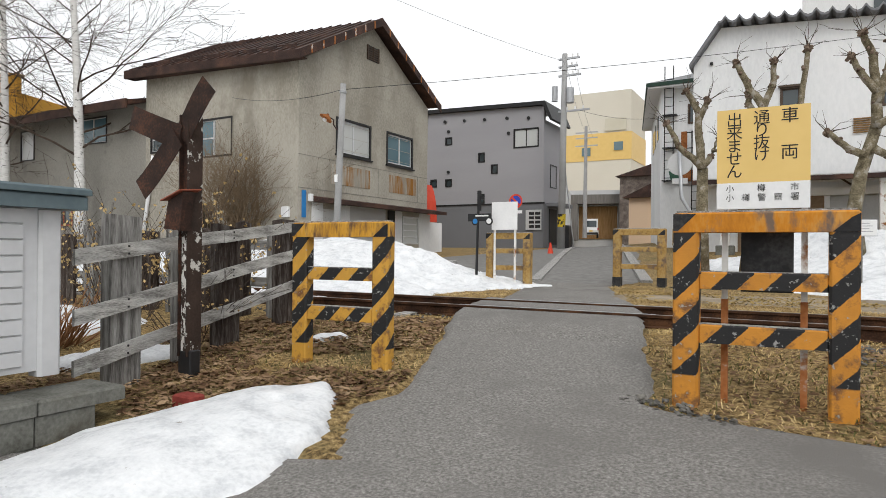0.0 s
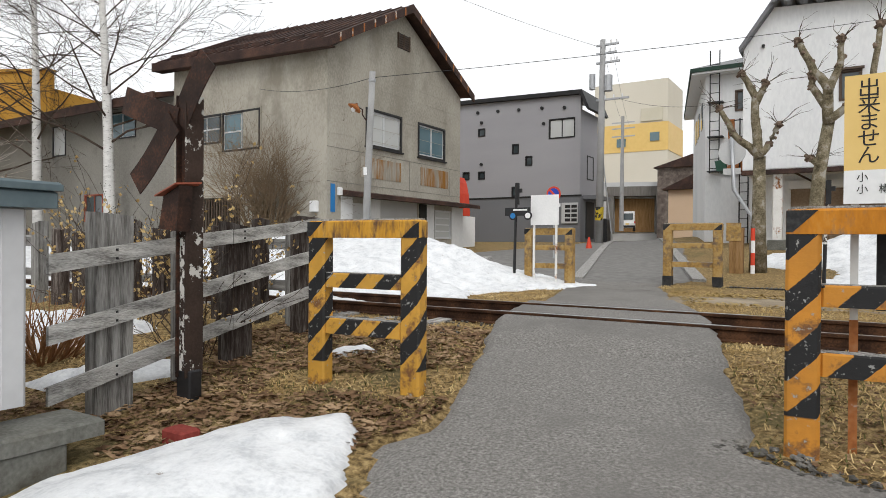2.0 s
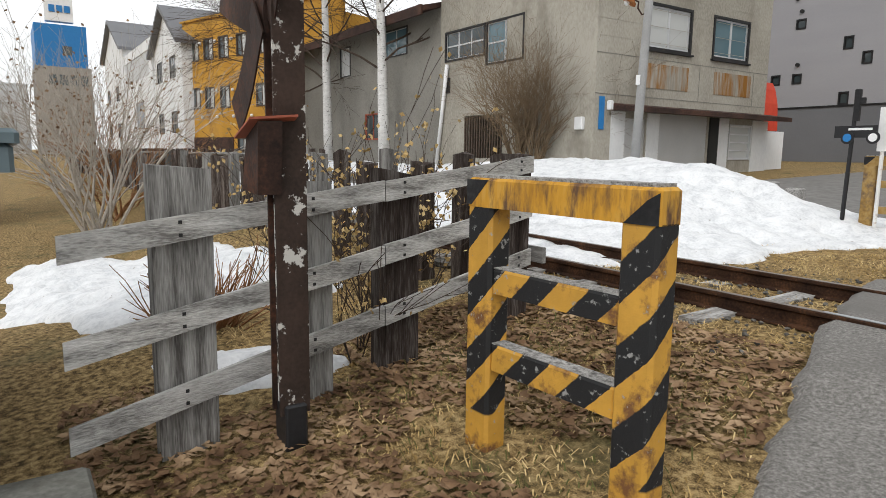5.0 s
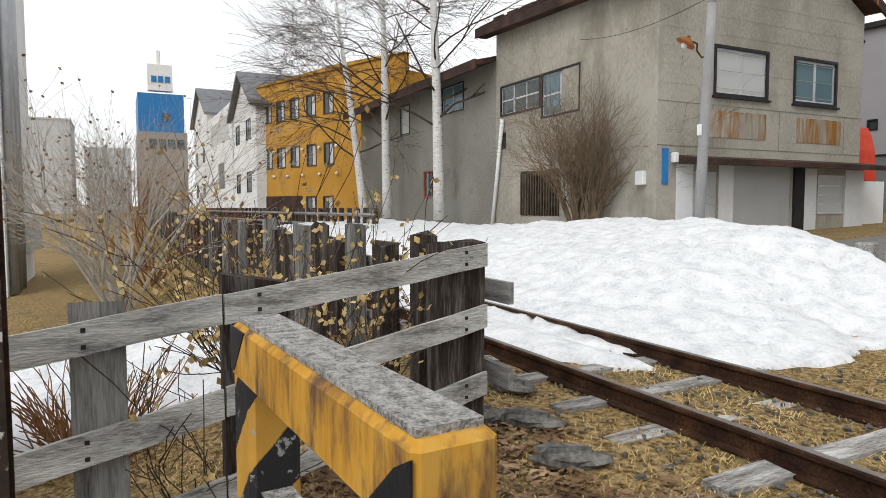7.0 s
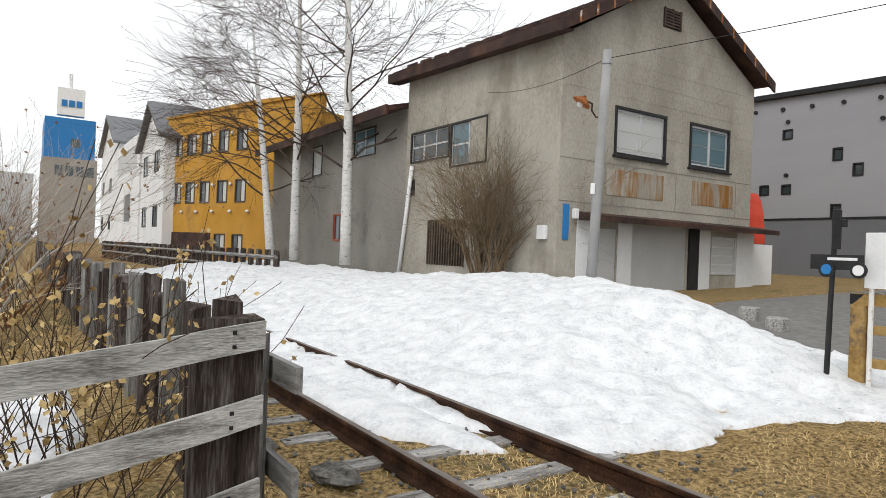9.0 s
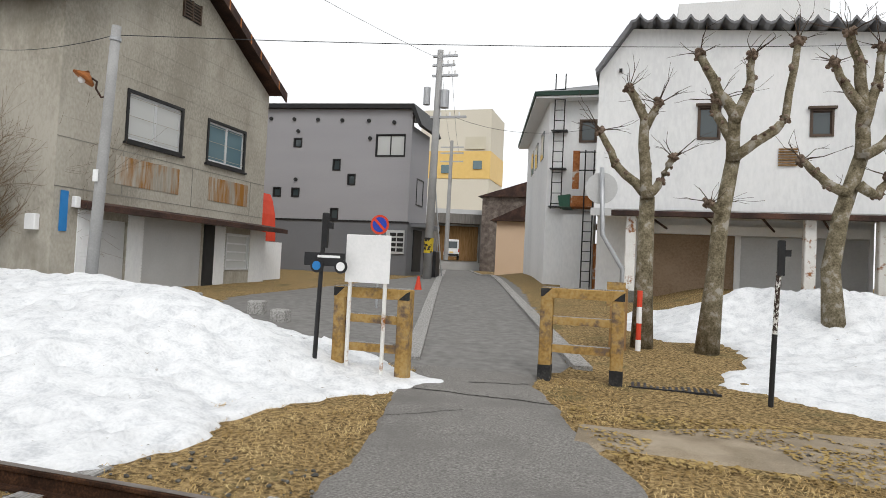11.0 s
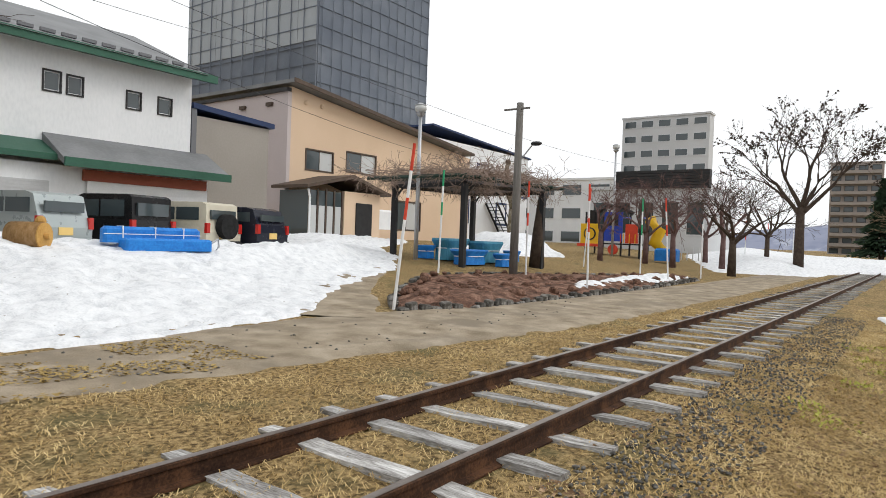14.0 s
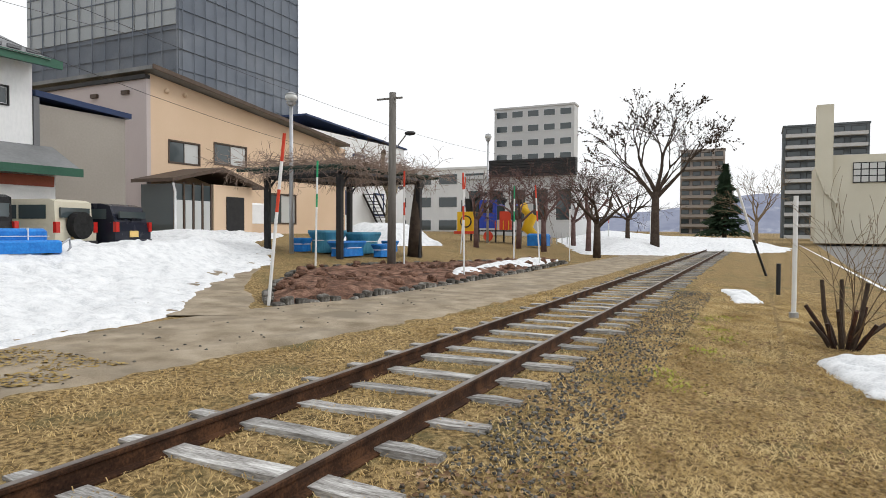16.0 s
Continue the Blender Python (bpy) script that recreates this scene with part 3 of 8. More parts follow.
# dirt path beside the track
pm = Mesh()
pxs = axis_steps([(-0.15, 60, 0.25)])
for x in pxs:
    a = np.interp(x, [0.3, 1.5, 3, 4, 6, 10, 21, 60], [3.6, 3.5, 3.3, 3.1, 2.85, 2.3, 1.95, 2.3]) + 0.1 * noise.noise((x, 0, 7)) + 0.05 * noise.noise((x * 4, 0, 7))
    b = np.interp(x, [0.3, 1.5, 3.5, 6, 8.3, 13, 25, 60], [4.4, 5.1, 5.3, 5.6, 5.7, 4.95, 4.6, 4.9]) + 0.06 * noise.noise((x, 3, 7))
    for i in range(9):
        y = a + (b - a) * i / 8
        pm.v.append((x, y, float(ground_z(x, y)) + (0.016 if 0 < i < 8 else -0.03)))
for j in range(len(pxs) - 1):
    pm.f += [(j * 9 + i, (j + 1) * 9 + i, (j + 1) * 9 + i + 1, j * 9 + i + 1) for i in range(8)]
whole("dirt_path", pm, DIRT, "packed sandy footpath beside the railway track", kind="structure", smooth=True)
branch = Mesh()
for j, (x, y, w) in enumerate([(8.0, 5.3, 0.9), (8.9, 6.3, 0.8), (10.5, 7.8, 0.8), (12.5, 9.4, 0.9), (15, 11, 0.8)]):
    for i in (-2, -1, 0, 1, 2):
        px, py = x - 0.35 * i * w, y + 0.45 * i * w
        branch.v.append((px, py, float(ground_z(px, py)) + (0.02 if abs(i) < 2 else -0.03)))
for j in range(4):
    branch.f += [(j * 5 + i, (j + 1) * 5 + i, (j + 1) * 5 + i + 1, j * 5 + i + 1) for i in range(4)]
whole("branch_path", branch, DIRT, "sandy side path along the planting bed", kind="structure", smooth=True)


# ---- snow ----
def outline_distance(X, Y, poly):
    """Distance inside (positive) of a closed outline."""
    d = np.full(X.shape, 1e9)
    inside = np.zeros(X.shape, bool)
    for (ax, ay), (bx, by) in zip(poly, poly[1:] + poly[:1]):
        ex, ey = bx - ax, by - ay
        t = np.clip(((X - ax) * ex + (Y - ay) * ey) / (ex * ex + ey * ey), 0, 1)
        d = np.minimum(d, np.hypot(X - ax - t * ex, Y - ay - t * ey))
        if ey:
            inside ^= ((ay > Y) != (by > Y)) & (X < ex * (Y - ay) / ey + ax)
    return np.where(inside, d, -d)


def snow_field(name, poly, step, height, reach, label, lip=0.05, crown=None, dimple=0.08):
    xs = [p[0] for p in poly]
    ys = [p[1] for p in poly]
    ax, ay = np.arange(min(xs) - 0.5, max(xs) + 0.5, step), np.arange(min(ys) - 0.5, max(ys) + 0.5, step)
    X, Y = np.meshgrid(ax, ay, indexing="ij")
    d = outline_distance(X, Y, poly)
    n1 = relief(X, Y, 0.45)
    n2 = relief(X, Y, 1.3)
    n3 = relief(X + 31.7, Y, 1.0)
    d = d + 0.28 * n1 * min(1, reach) + 0.07 * n2
    h = lip * smoothstep(0.0, 0.10, d) + height * smoothstep(0, reach, d) + 0.07 * n1 * smoothstep(0, 0.5, d) * min(1, height * 3) + dimple * n2 * smoothstep(0, 0.3, d) - 1.3 * dimple * smoothstep(0.18, 0.42, n3) * smoothstep(0, 0.4, d)
    if crown:
        h = h + crown(X, Y) * smoothstep(0, reach, d)
    if dimple > 0.05:
        n4 = relief(X - 17.3, Y + 5.1, 2.3)
        h = h + 0.025 * n4 * smoothstep(0, 0.3, d) - 0.07 * smoothstep(0.22, 0.5, n4) * smoothstep(0, 0.4, d)
    z = ground_z(X, Y) + np.where(d > 0, h, -0.12)
    return whole(name, grid_mesh(ax, ay, z, d > 0), SNOW, label, "snow", "stuff", smooth=True)


SNOW_WEST = [(-1.9, 5.6), (-2.4, 4.75), (-2.9, 3.9), (-3.05, 3.2), (-2.95, 2.3), (-3.1, 1.55), (-3.8, 1.1), (-4.6, 0.75), (-5.6, 0.25), (-8, 0.1), (-14, -0.2), (-30, -0.4), (-30, 8.9), (-12.1, 8.9), (-11.0, 10.2), (-8.6, 9.6), (-6.2, 8.6), (-4.2, 7.7), (-3.0, 6.6)]
snow_field("snow_heap", SNOW_WEST, 0.1, 0.55, 3.2, "large heap of grainy melting snow beside the track", 0.05,
           lambda X, Y: 0.26 * np.exp(-((X + 5.3) / 1.7) ** 2 - ((Y - 5.9) / 1.4) ** 2) + 0.34 * np.exp(-((X + 8.5) / 4.5) ** 2 - ((Y - 6.3) / 2.0) ** 2) + 0.25 * np.exp(-((Y - 7.4) / 1.3) ** 2) * smoothstep(-9, -13, X) - 0.25 * np.exp(-((Y - 1.5) / 1.6) ** 2) * smoothstep(-3, -7, X))
SNOW_EAST = [(1.35, 6.9), (2.2, 6.45), (3.0, 5.95), (3.6, 5.25), (5.0, 5.1), (6.9, 5.5), (8.4, 5.95), (9.3, 7.0), (11.9, 8.5), (14.8, 9.9), (17.6, 12.2), (22, 17), (30, 22), (34, 25.4), (20, 25.4), (17, 17), (13, 13.5), (6.4, 13.9), (4.6, 14.9), (0.3, 14.9), (-0.2, 13.2), (0.2, 11.2), (0.9, 10.4), (1.7, 10.3), (2.1, 9.3), (1.8, 8.2), (1.4, 7.5)]
snow_field("snow_sheet", SNOW_EAST, 0.11, 0.35, 4.0, "wide sheet of old snow covering the park lawn", 0.05, lambda X, Y: (0.12 * smoothstep(8, 10.5, Y) + 0.52 * np.exp(-((Y - 12.2) / 1.0) ** 2)) * (1 - smoothstep(13, 20, X)))
SNOW_KERB = [(-1.35, -6.3), (-1.35, -4.5), (-1.2, -3.7), (-0.9, -3.35), (-0.5, -3.2), (-0.15, -3.4), (0.12, -4.0), (0.2, -4.7), (0.12, -5.5), (-0.2, -6.6)]
snow_field("snow_patch", SNOW_KERB, 0.045, 0.10, 0.7, "small grubby snow patch at the road edge", 0.05, dimple=0.015)
snow_field("snow_patch", [(-3.5, 0.95), (-3.7, 0.55), (-4.5, 0.18), (-6.0, 0.16), (-6.0, 0.98), (-4.2, 0.98)], 0.06, 0.05, 0.4, "thin melting snow lying between the rails", 0.05, dimple=0.015)
SNOW_GULLY = [(-4.3, -1.9), (-4.6, -2.9), (-4.7, -3.9), (-8, -4.7), (-12, -4.6), (-13, -3.3), (-10, -1.9), (-6, -1.6)]
snow_field("snow_patch", SNOW_GULLY, 0.09, 0.18, 0.8, "melting snow behind the plank fence", 0.06)
snow_field("snow_patch", [(-3.65, -3.75), (-2.9, -3.75), (-2.4, -3.0), (-2.7, -2.65), (-3.3, -3.0)], 0.06, 0.06, 0.4, "thin melting snow patch under the fence", 0.04)
snow_field("snow_patch", [(-1.82, -1.98), (-1.5, -1.7), (-1.38, -1.76), (-1.7, -2.1)], 0.03, 0.03, 0.15, "small leftover lump of snow on dead grass", 0.03)
snow_field("snow_patch", [(8.0, -3.05), (9.5, -2.8), (10.2, -3.35), (10.0, -5.0), (7.9, -4.6)], 0.06, 0.12, 0.5, "small snow patch beside the cut shrub", 0.05)
snow_field("snow_patch", [(15.5, -1.75), (18.3, -1.3), (19.2, -1.9), (16.6, -2.3)], 0.09, 0.04, 0.4, "thin snow patch on dead grass", 0.04)
snow_field("snow_patch", [(15.8, 4.95), (24, 4.8), (27, 5.1), (24, 6.0), (17.5, 5.75)], 0.12, 0.16, 0.6, "snow strip in the planting bed", 0.14)
snow_field("snow_bank", [(25.5, 12.2), (29, 11.6), (33, 13.6), (34, 18), (29, 18.5), (26, 16)], 0.25, 0.85, 2.0, "cleared snow heaped behind the park pergola", 0.1)
snow_field("snow_bank", [(36, 6.5), (39, 2.5), (46, 2.0), (50.5, 0.9), (50.5, -1.6), (58, -4), (70, -5), (80, 4), (72, 16), (50, 12)], 0.5, 0.7, 4.0, "ploughed snow bank at the end of the track", 0.1)

# ---- railway track ----
RAIL = [(-0.061, -0.14), (0.061, -0.14), (0.061, -0.128), (0.012, -0.115), (0.009, -0.04), (0.0325, -0.028), (0.0325, -0.006), (0.026, 0.0), (-0.026, 0.0), (-0.0325, -0.006), (-0.0325, -0.028), (-0.009, -0.04), (-0.012, -0.115), (-0.061, -0.128)]
for ry in (0.0, 1.13):
    t = thing("rail", "long rusty steel railway rail with a worn brown head", "rail", (0, ry, 0), group="rails of the track", kind="structure")
    m = Mesh()
    m.prism(RAIL, "x", -60, 50.5)
    part("rail_body", m, RUST, t)
    part("rail_head", Mesh().box(-60, 50.5, -0.024, 0.024, 0.0015, 0.004), RAIL_TOP, t, "worn rail head")
    part("polished_strip", Mesh().box(-1.05, 1.3, -0.022, 0.022, 0.0045, 0.007), GALV, t, "bright scuffed rail top in the roadway")


# ---- building helpers ----
def wall_grid(m, axis, p0, p1, u0, u1, z0, z1, holes=()):
    """A wall across the axis, from p0 to p1 thick, with rectangular openings (u0, u1, z0, z1) through it."""
    us = sorted({u0, u1, *[c for h in holes for c in h[:2] if u0 < c < u1]})
    zs = sorted({z0, z1, *[c for h in holes for c in h[2:] if z0 < c < z1]})
    solid = {(i, j) for i in range(len(us) - 1) for j in range(len(zs) - 1)
             if not any(h[0] < (us[i] + us[i + 1]) / 2 < h[1] and h[2] < (zs[j] + zs[j + 1]) / 2 < h[3] for h in holes)}
    at, verts, faces = {}, [], []

    def corner(i, j, side):
        if (i, j, side) not in at:
            p = (p0, p1)[side]
            at[i, j, side] = len(verts)
            verts.append((us[i], p, zs[j]) if axis == "y" else (p, us[i], zs[j]))
        return at[i, j, side]

    for i, j in sorted(solid):
        ring = [(i, j), (i + 1, j), (i + 1, j + 1), (i, j + 1)]
        for s in (0, 1):
            faces.append(tuple(corner(a, b, s) for a, b in ring))
        for k, (di, dj) in enumerate(((0, -1), (1, 0), (0, 1), (-1, 0))):
            if (i + di, j + dj) not in solid:
                (a, b), (c, d) = ring[k], ring[(k + 1) % 4]
                faces.append((corner(a, b, 0), corner(c, d, 0), corner(c, d, 1), corner(a, b, 1)))
    return m.add(verts, faces)


def slab(m, axis, p, out, a, b, u0, u1, z0, z1):
    """A box on the plane axis = p, from a to b outwards."""
    q0, q1 = sorted((p + out * a, p + out * b))
    return m.box(u0, u1, q0, q1, z0, z1) if axis == "y" else m.box(q0, q1, u0, u1, z0, z1)


def window(parent, axis, p, out, u0, u1, z0, z1, pane=None, frame_mat=None, cols=2, rows=1, bar=0.05, proud=0.03, sill=False, name="window", pane2=None, rail=0.025):
    """A framed window in an opening; each pane is a mesh of its own."""
    m = Mesh()
    for a, b, c, d in ((u0, u1, z0, z0 + bar), (u0, u1, z1 - bar, z1), (u0, u0 + bar, z0 + bar, z1 - bar), (u1 - bar, u1, z0 + bar, z1 - bar)):
        slab(m, axis, p, out, -0.08, proud, a, b, c, d)
    w = part(name, m, frame_mat or FRAME, parent)
    iu0, iu1, iz0, iz1 = u0 + bar, u1 - bar, z0 + bar, z1 - bar
    for i in range(cols):
        a, b = iu0 + (iu1 - iu0) * i / cols, iu0 + (iu1 - iu0) * (i + 1) / cols
        for j in range(rows):
            c, d = iz0 + (iz1 - iz0) * j / rows, iz0 + (iz1 - iz0) * (j + 1) / rows
            k = 0.012 * (i % 2)
            part("pane", slab(Mesh(), axis, p, out, -0.05 - k, -0.04 - k, a + 0.02, b - 0.02, c + 0.02, d - 0.02), (pane2 if pane2 and i % 2 else pane) or GLASS, w)
            mm = Mesh()
            for q in ((a, b, c, c + rail), (a, b, d - rail, d), (a, a + rail, c + rail, d - rail), (b - rail, b, c + rail, d - rail)):
                slab(mm, axis, p, out, -0.055 - k, -0.02 - k, *q)
            part("sash", mm, ALU if frame_mat is None else frame_mat, w)
    if sill:
        part("sill", slab(Mesh(), axis, p, out, -0.02, 0.09, u0 - 0.05, u1 + 0.05, z0 - 0.05, z0), frame_mat or FRAME, w)
    return w


def ribbed(axis, p, out, u0, u1, z0, z1, step, back, front, groove):
    """A sheet of horizontal ribs drawn out along the wall."""
    pts, z = [(p + out * back, z0)], z0
    while z < z1 - 0.01:
        d = min(z + step, z1)
        pts += [(p + out * front, z), (p + out * front, d - step * 0.2), (p + out * groove, d - step * 0.2), (p + out * groove, d)]
        z = d
    return Mesh().prism(pts + [(p + out * back, z1)], "x" if axis == "y" else "y", u0, u1)


def shutter(parent, axis, p, out, u0, u1, z0, z1, mat, step=0.085):
    """A roller shutter of horizontal slats."""
    return part("roller_shutter", ribbed(axis, p, out, u0, u1, z0, z1, step, -0.12, -0.075, -0.09), mat, parent)


def downpipe(parent, pts, r, mat, name="downpipe"):
    return part(name, Mesh().tube(pts, r, 8), mat, parent, smooth=True)


# ---- grey mortar house with the rusty roof ----
def mortar_house():
    h = thing("house", "old grey mortar house with rusty gable roof and shuttered garage", "house")
    X, Y0, Y1, XL, Z0 = -11.88, 9.08, 17.32, -19.6, 0.1
    # gable wall facing the street
    wins = [(11.0, 13.1, 4.08, 5.4), (14.15, 16.1, 4.08, 5.4)]
    low = [(10.0, 10.25, 0.3, 2.2), (10.35, 11.25, 0.3, 2.1), (11.85, 14.25, 0.3, 2.3), (15.35, 16.6, 0.95, 2.1)]
    m = wall_grid(Mesh(), "x", X - 0.25, X, Y0, Y1, Z0, 6.9, wins + low[1:])
    m.prism([(Y0, 6.9), (Y1, 6.9), (13.15, 9.22)], "x", X - 0.25, X)
    part("gable_wall", m, MORTAR, h)
    long_holes = [(-19.3, -16.9, 4.3, 5.35), (-16.85, -14.9, 3.95, 5.35), (-18.0, -15.9, 0.9, 2.35)]
    m = wall_grid(Mesh(), "y", Y0, Y0 + 0.25, XL, X - 0.25, Z0, 6.9, long_holes)
    m.box(XL, X - 0.25, Y1 - 0.25, Y1, Z0, 6.75)
    m.box(XL, XL + 0.2, Y0 + 0.25, Y1 - 0.25, Z0, 6.75)
    part("long_wall", m, MORTAR, h)
    for u in wins:
        window(h, "x", X, 1, *u, pane=GLASS_PALE if u[0] < 12 else GLASS_BLUE, cols=2, bar=0.08, sill=True, rail=0.055)
    window(h, "y", Y0, -1, *long_holes[0], pane=GLASS, cols=3, rows=2, bar=0.07)
    window(h, "y", Y0, -1, *long_holes[1][:2], 3.95, 5.35, pane=GLASS_BLUE, cols=2, rows=2, bar=0.07)
    part("boarded_panel", Mesh().box(-15.75, -14.85, Y0 - 0.02, Y0 + 0.1, 3.9, 5.4), MORTAR, h)
    m = Mesh()
    for i in range(15):
        u = -17.95 + i * 0.145
        m.box(u, u + 0.05, Y0 - 0.06, Y0 - 0.02, 0.9, 2.3)
    part("lattice", m, BROWNFRAME, h, "dark slatted window lattice")
    # roof, in two slopes with rusty edges, the far end a little higher
    ov, YR, HALF = 0.4, 13.15, 4.47
    x0r, x1r = XL - 0.7, X + ov

    def roof_z(x, f):
        """Underside height at x; f is 0 at the eave and 1 at the ridge."""
        g = (x1r - x) / (x1r - x0r)
        return (6.95 + 0.43 * g) * (1 - f) + (9.32 + 0.35 * g) * f

    def roof_bar(x, w, f0, f1, lift0, lift1, s):
        """A bar that follows the slope, from f0 to f1 up it."""
        v = [(a, YR + s * HALF * (1 - f), roof_z(a, f) + h) for h in (lift0, lift1) for a, f in ((x, f0), (x + w, f0), (x + w, f1), (x, f1))]
        return Mesh().add(v, [(3, 2, 1, 0), (4, 5, 6, 7), (0, 1, 5, 4), (1, 2, 6, 5), (2, 3, 7, 6), (3, 0, 4, 7)])

    m = Mesh()
    for s in (-1, 1):
        q = roof_bar(x0r, x1r - x0r, 0, 1, 0.0, 0.13, s)
        m.add(q.v, q.f)
    roof = part("roof", m, RUSTED_ROOF, h, "rust-brown sheet iron roof")
    for k in range(18):
        part("roof_seam", roof_bar(x0r + 0.2 + k * 0.48, 0.04, 0.0, 0.99, 0.12, 0.18, -1), RUSTED_ROOF, roof)
    for s in (-1, 1):
        part("barge_board", roof_bar(x1r + 0.01, 0.06, -0.02, 1.0, -0.14, 0.17, s), RUSTED_ROOF, h)
        for k in range(7):
            part("barge_joint", roof_bar(x1r + 0.072, 0.008, 0.1 + 0.13 * k, 0.115 + 0.13 * k, -0.13, 0.15, s), RUST_SHEET, h, "rust-orange joint cover")
    part("eave_board", Mesh().prism([(x0r, roof_z(x0r, 0) - 0.2), (x1r, roof_z(x1r, 0) - 0.16), (x1r, roof_z(x1r, 0) + 0.12), (x0r, roof_z(x0r, 0) + 0.12)], "y", YR - HALF - 0.08, YR - HALF - 0.01), RUSTED_ROOF, h)
    part("eave_soffit", Mesh().prism([(x0r, 7.2), (x1r - 0.05, 6.86), (x1r - 0.05, 6.9), (x0r, 7.26)], "y", YR - HALF, Y0 - 0.02), RUSTED_ROOF, h)
    part("wall_head", Mesh().prism([(XL, 6.902), (X - 0.26, 6.902), (XL, 7.3)], "y", Y0, Y0 + 0.2), MORTAR, h)
    for k in range(9):
        part("snow_guard", roof_bar(XL - 0.3 + k * 0.9, 0.62, 0.1, 0.116, 0.14, 0.27, -1), RUSTED_ROOF, roof)
    # louvred vent under the gable
    m = Mesh()
    for i in range(6):
        m.box(X, X + 0.05, 12.85, 13.5, 7.93 + i * 0.085, 7.97 + i * 0.085)
    m.box(X, X + 0.06, 12.8, 12.85, 7.9, 8.45).box(X, X + 0.06, 13.5, 13.55, 7.9, 8.45).box(X, X + 0.06, 13.15, 13.19, 7.9, 8.45)
    v = part("gable_vent", m, BROWNFRAME, h)
    part("vent_backing", Mesh().box(X + 0.003, X + 0.012, 12.85, 13.5, 7.9, 8.45), INK, v)
    # garage front
    part("canopy", Mesh().prism([(X, 2.5), (X + 0.75, 2.38), (X + 0.75, 2.24), (X, 2.30)], "y", 9.7, 17.75), RUSTED_ROOF, h, "thin rusted canopy over the garage")
    for a, b in ((9.75, 10.32), (11.28, 11.82), (14.75, 15.3), (16.65, 17.55)):
        part("tile_cladding", ribbed("x", X, 1, a, b, 0.3, 2.28, 0.083, 0.002, 0.03, 0.01), WHITEWALL, h, "white ribbed wall cladding")
    part("side_door", Mesh().box(X - 0.1, X - 0.05, 10.35, 11.25, 0.3, 2.1), SHUTTER, h)
    shutter(h, "x", X, 1, 11.85, 14.25, 0.3, 2.3, SHUTTER)
    part("post", Mesh().box(X - 0.05, X + 0.06, 14.27, 14.72, 0.2, 2.28), INK, h)
    window(h, "x", X, 1, 15.35, 16.6, 0.95, 2.1, pane=GLASS_PALE, frame_mat=ALU, cols=1, rows=4)
    # rust runs under the windows
    for a, b in ((10.75, 13.05), (14.35, 16.35)):
        part("rusty_panel", Mesh().box(X + 0.002, X + 0.014, a, b, 3.0, 3.7), RUSTY_MORTAR, h, "rust-streaked panel under the window")
    for k in range(9):
        z = 4.28 + k * 0.46
        w = 0.0 if z < 6.9 else (z - 6.9) * 1.78
        part("board_joint", Mesh().box(X + 0.001, X + 0.005, Y0 + w, Y1 - w, z, z + 0.012), MORTAR, h)
    for a, b, z in ((Y0, Y1, 3.82), (Y0, Y1, 2.72)):
        part("joint_line", Mesh().box(X + 0.001, X + 0.008, a, b, z, z + 0.02), MORTAR_DARK, h)
    for y in (11.0, 13.6, 16.5):
        part("joint_line", Mesh().box(X + 0.001, X + 0.008, y, y + 0.02, 2.74, 3.82), MORTAR_DARK, h)
    part("number_plate", Mesh().box(X + 0.01, X + 0.03, 9.25, 9.45, 1.75, 2.65), PLATEBLUE, h, "blue vertical address plate")
    part("meter_box", Mesh().box(-12.5, -12.2, Y0 - 0.14, Y0, 1.75, 2.1, c=0.02), WHITE, h, "white meter box")
    part("camera_box", Mesh().box(X, X + 0.14, 9.55, 9.7, 2.3, 2.55, c=0.02), WHITE, h)
    downpipe(h, [(-19.7, Y0 - 0.1, 0.4), (-19.3, Y0 - 0.1, 2.6), (-19.0, Y0 - 0.12, 4.2)], 0.07, WHITE, "flue_pipe")
    part("flue_hole", Mesh().box(-19.35, -18.95, Y0 - 0.03, Y0 + 0.02, 3.2, 3.75), INK, h)
    # the lower wing
    wx0, wx1 = -34.0, XL - 0.003
    holes = [(-24.0, -22.1, 4.95, 6.05), (-28.4, -27.3, 4.55, 5.9), (-25.8, -24.4, 1.6, 2.75)]
    m = wall_grid(Mesh(), "y", Y0 + 0.05, Y0 + 0.3, wx0, wx1, Z0, 6.35, holes)
    m.box(wx0, wx0 + 0.2, Y0 + 0.3, 16, Z0, 6.3)
    part("wing_wall", m, MORTAR_DARK, h, "darker grey mortar wing")
    part("wing_roof", Mesh().prism([(8.3, 6.10), (12.8, 7.3), (16.5, 6.4), (16.5, 6.5), (12.8, 7.44), (8.3, 6.28)], "x", wx0 - 0.3, wx1), RUSTED_ROOF, h)
    part("wing_eave_board", Mesh().box(wx0 - 0.3, wx1, 8.2, 8.28, 5.95, 6.30), RUSTED_ROOF, h)
    window(h, "y", Y0 + 0.05, -1, *holes[0], pane=GLASS_BLUE, cols=2)
    window(h, "y", Y0 + 0.05, -1, *holes[1], pane=GLASS_PALE, cols=1)
    window(h, "y", Y0 + 0.05, -1, *holes[2], pane=GLASS, frame_mat=REDTRIM, cols=2)
    return h


mortar_house()


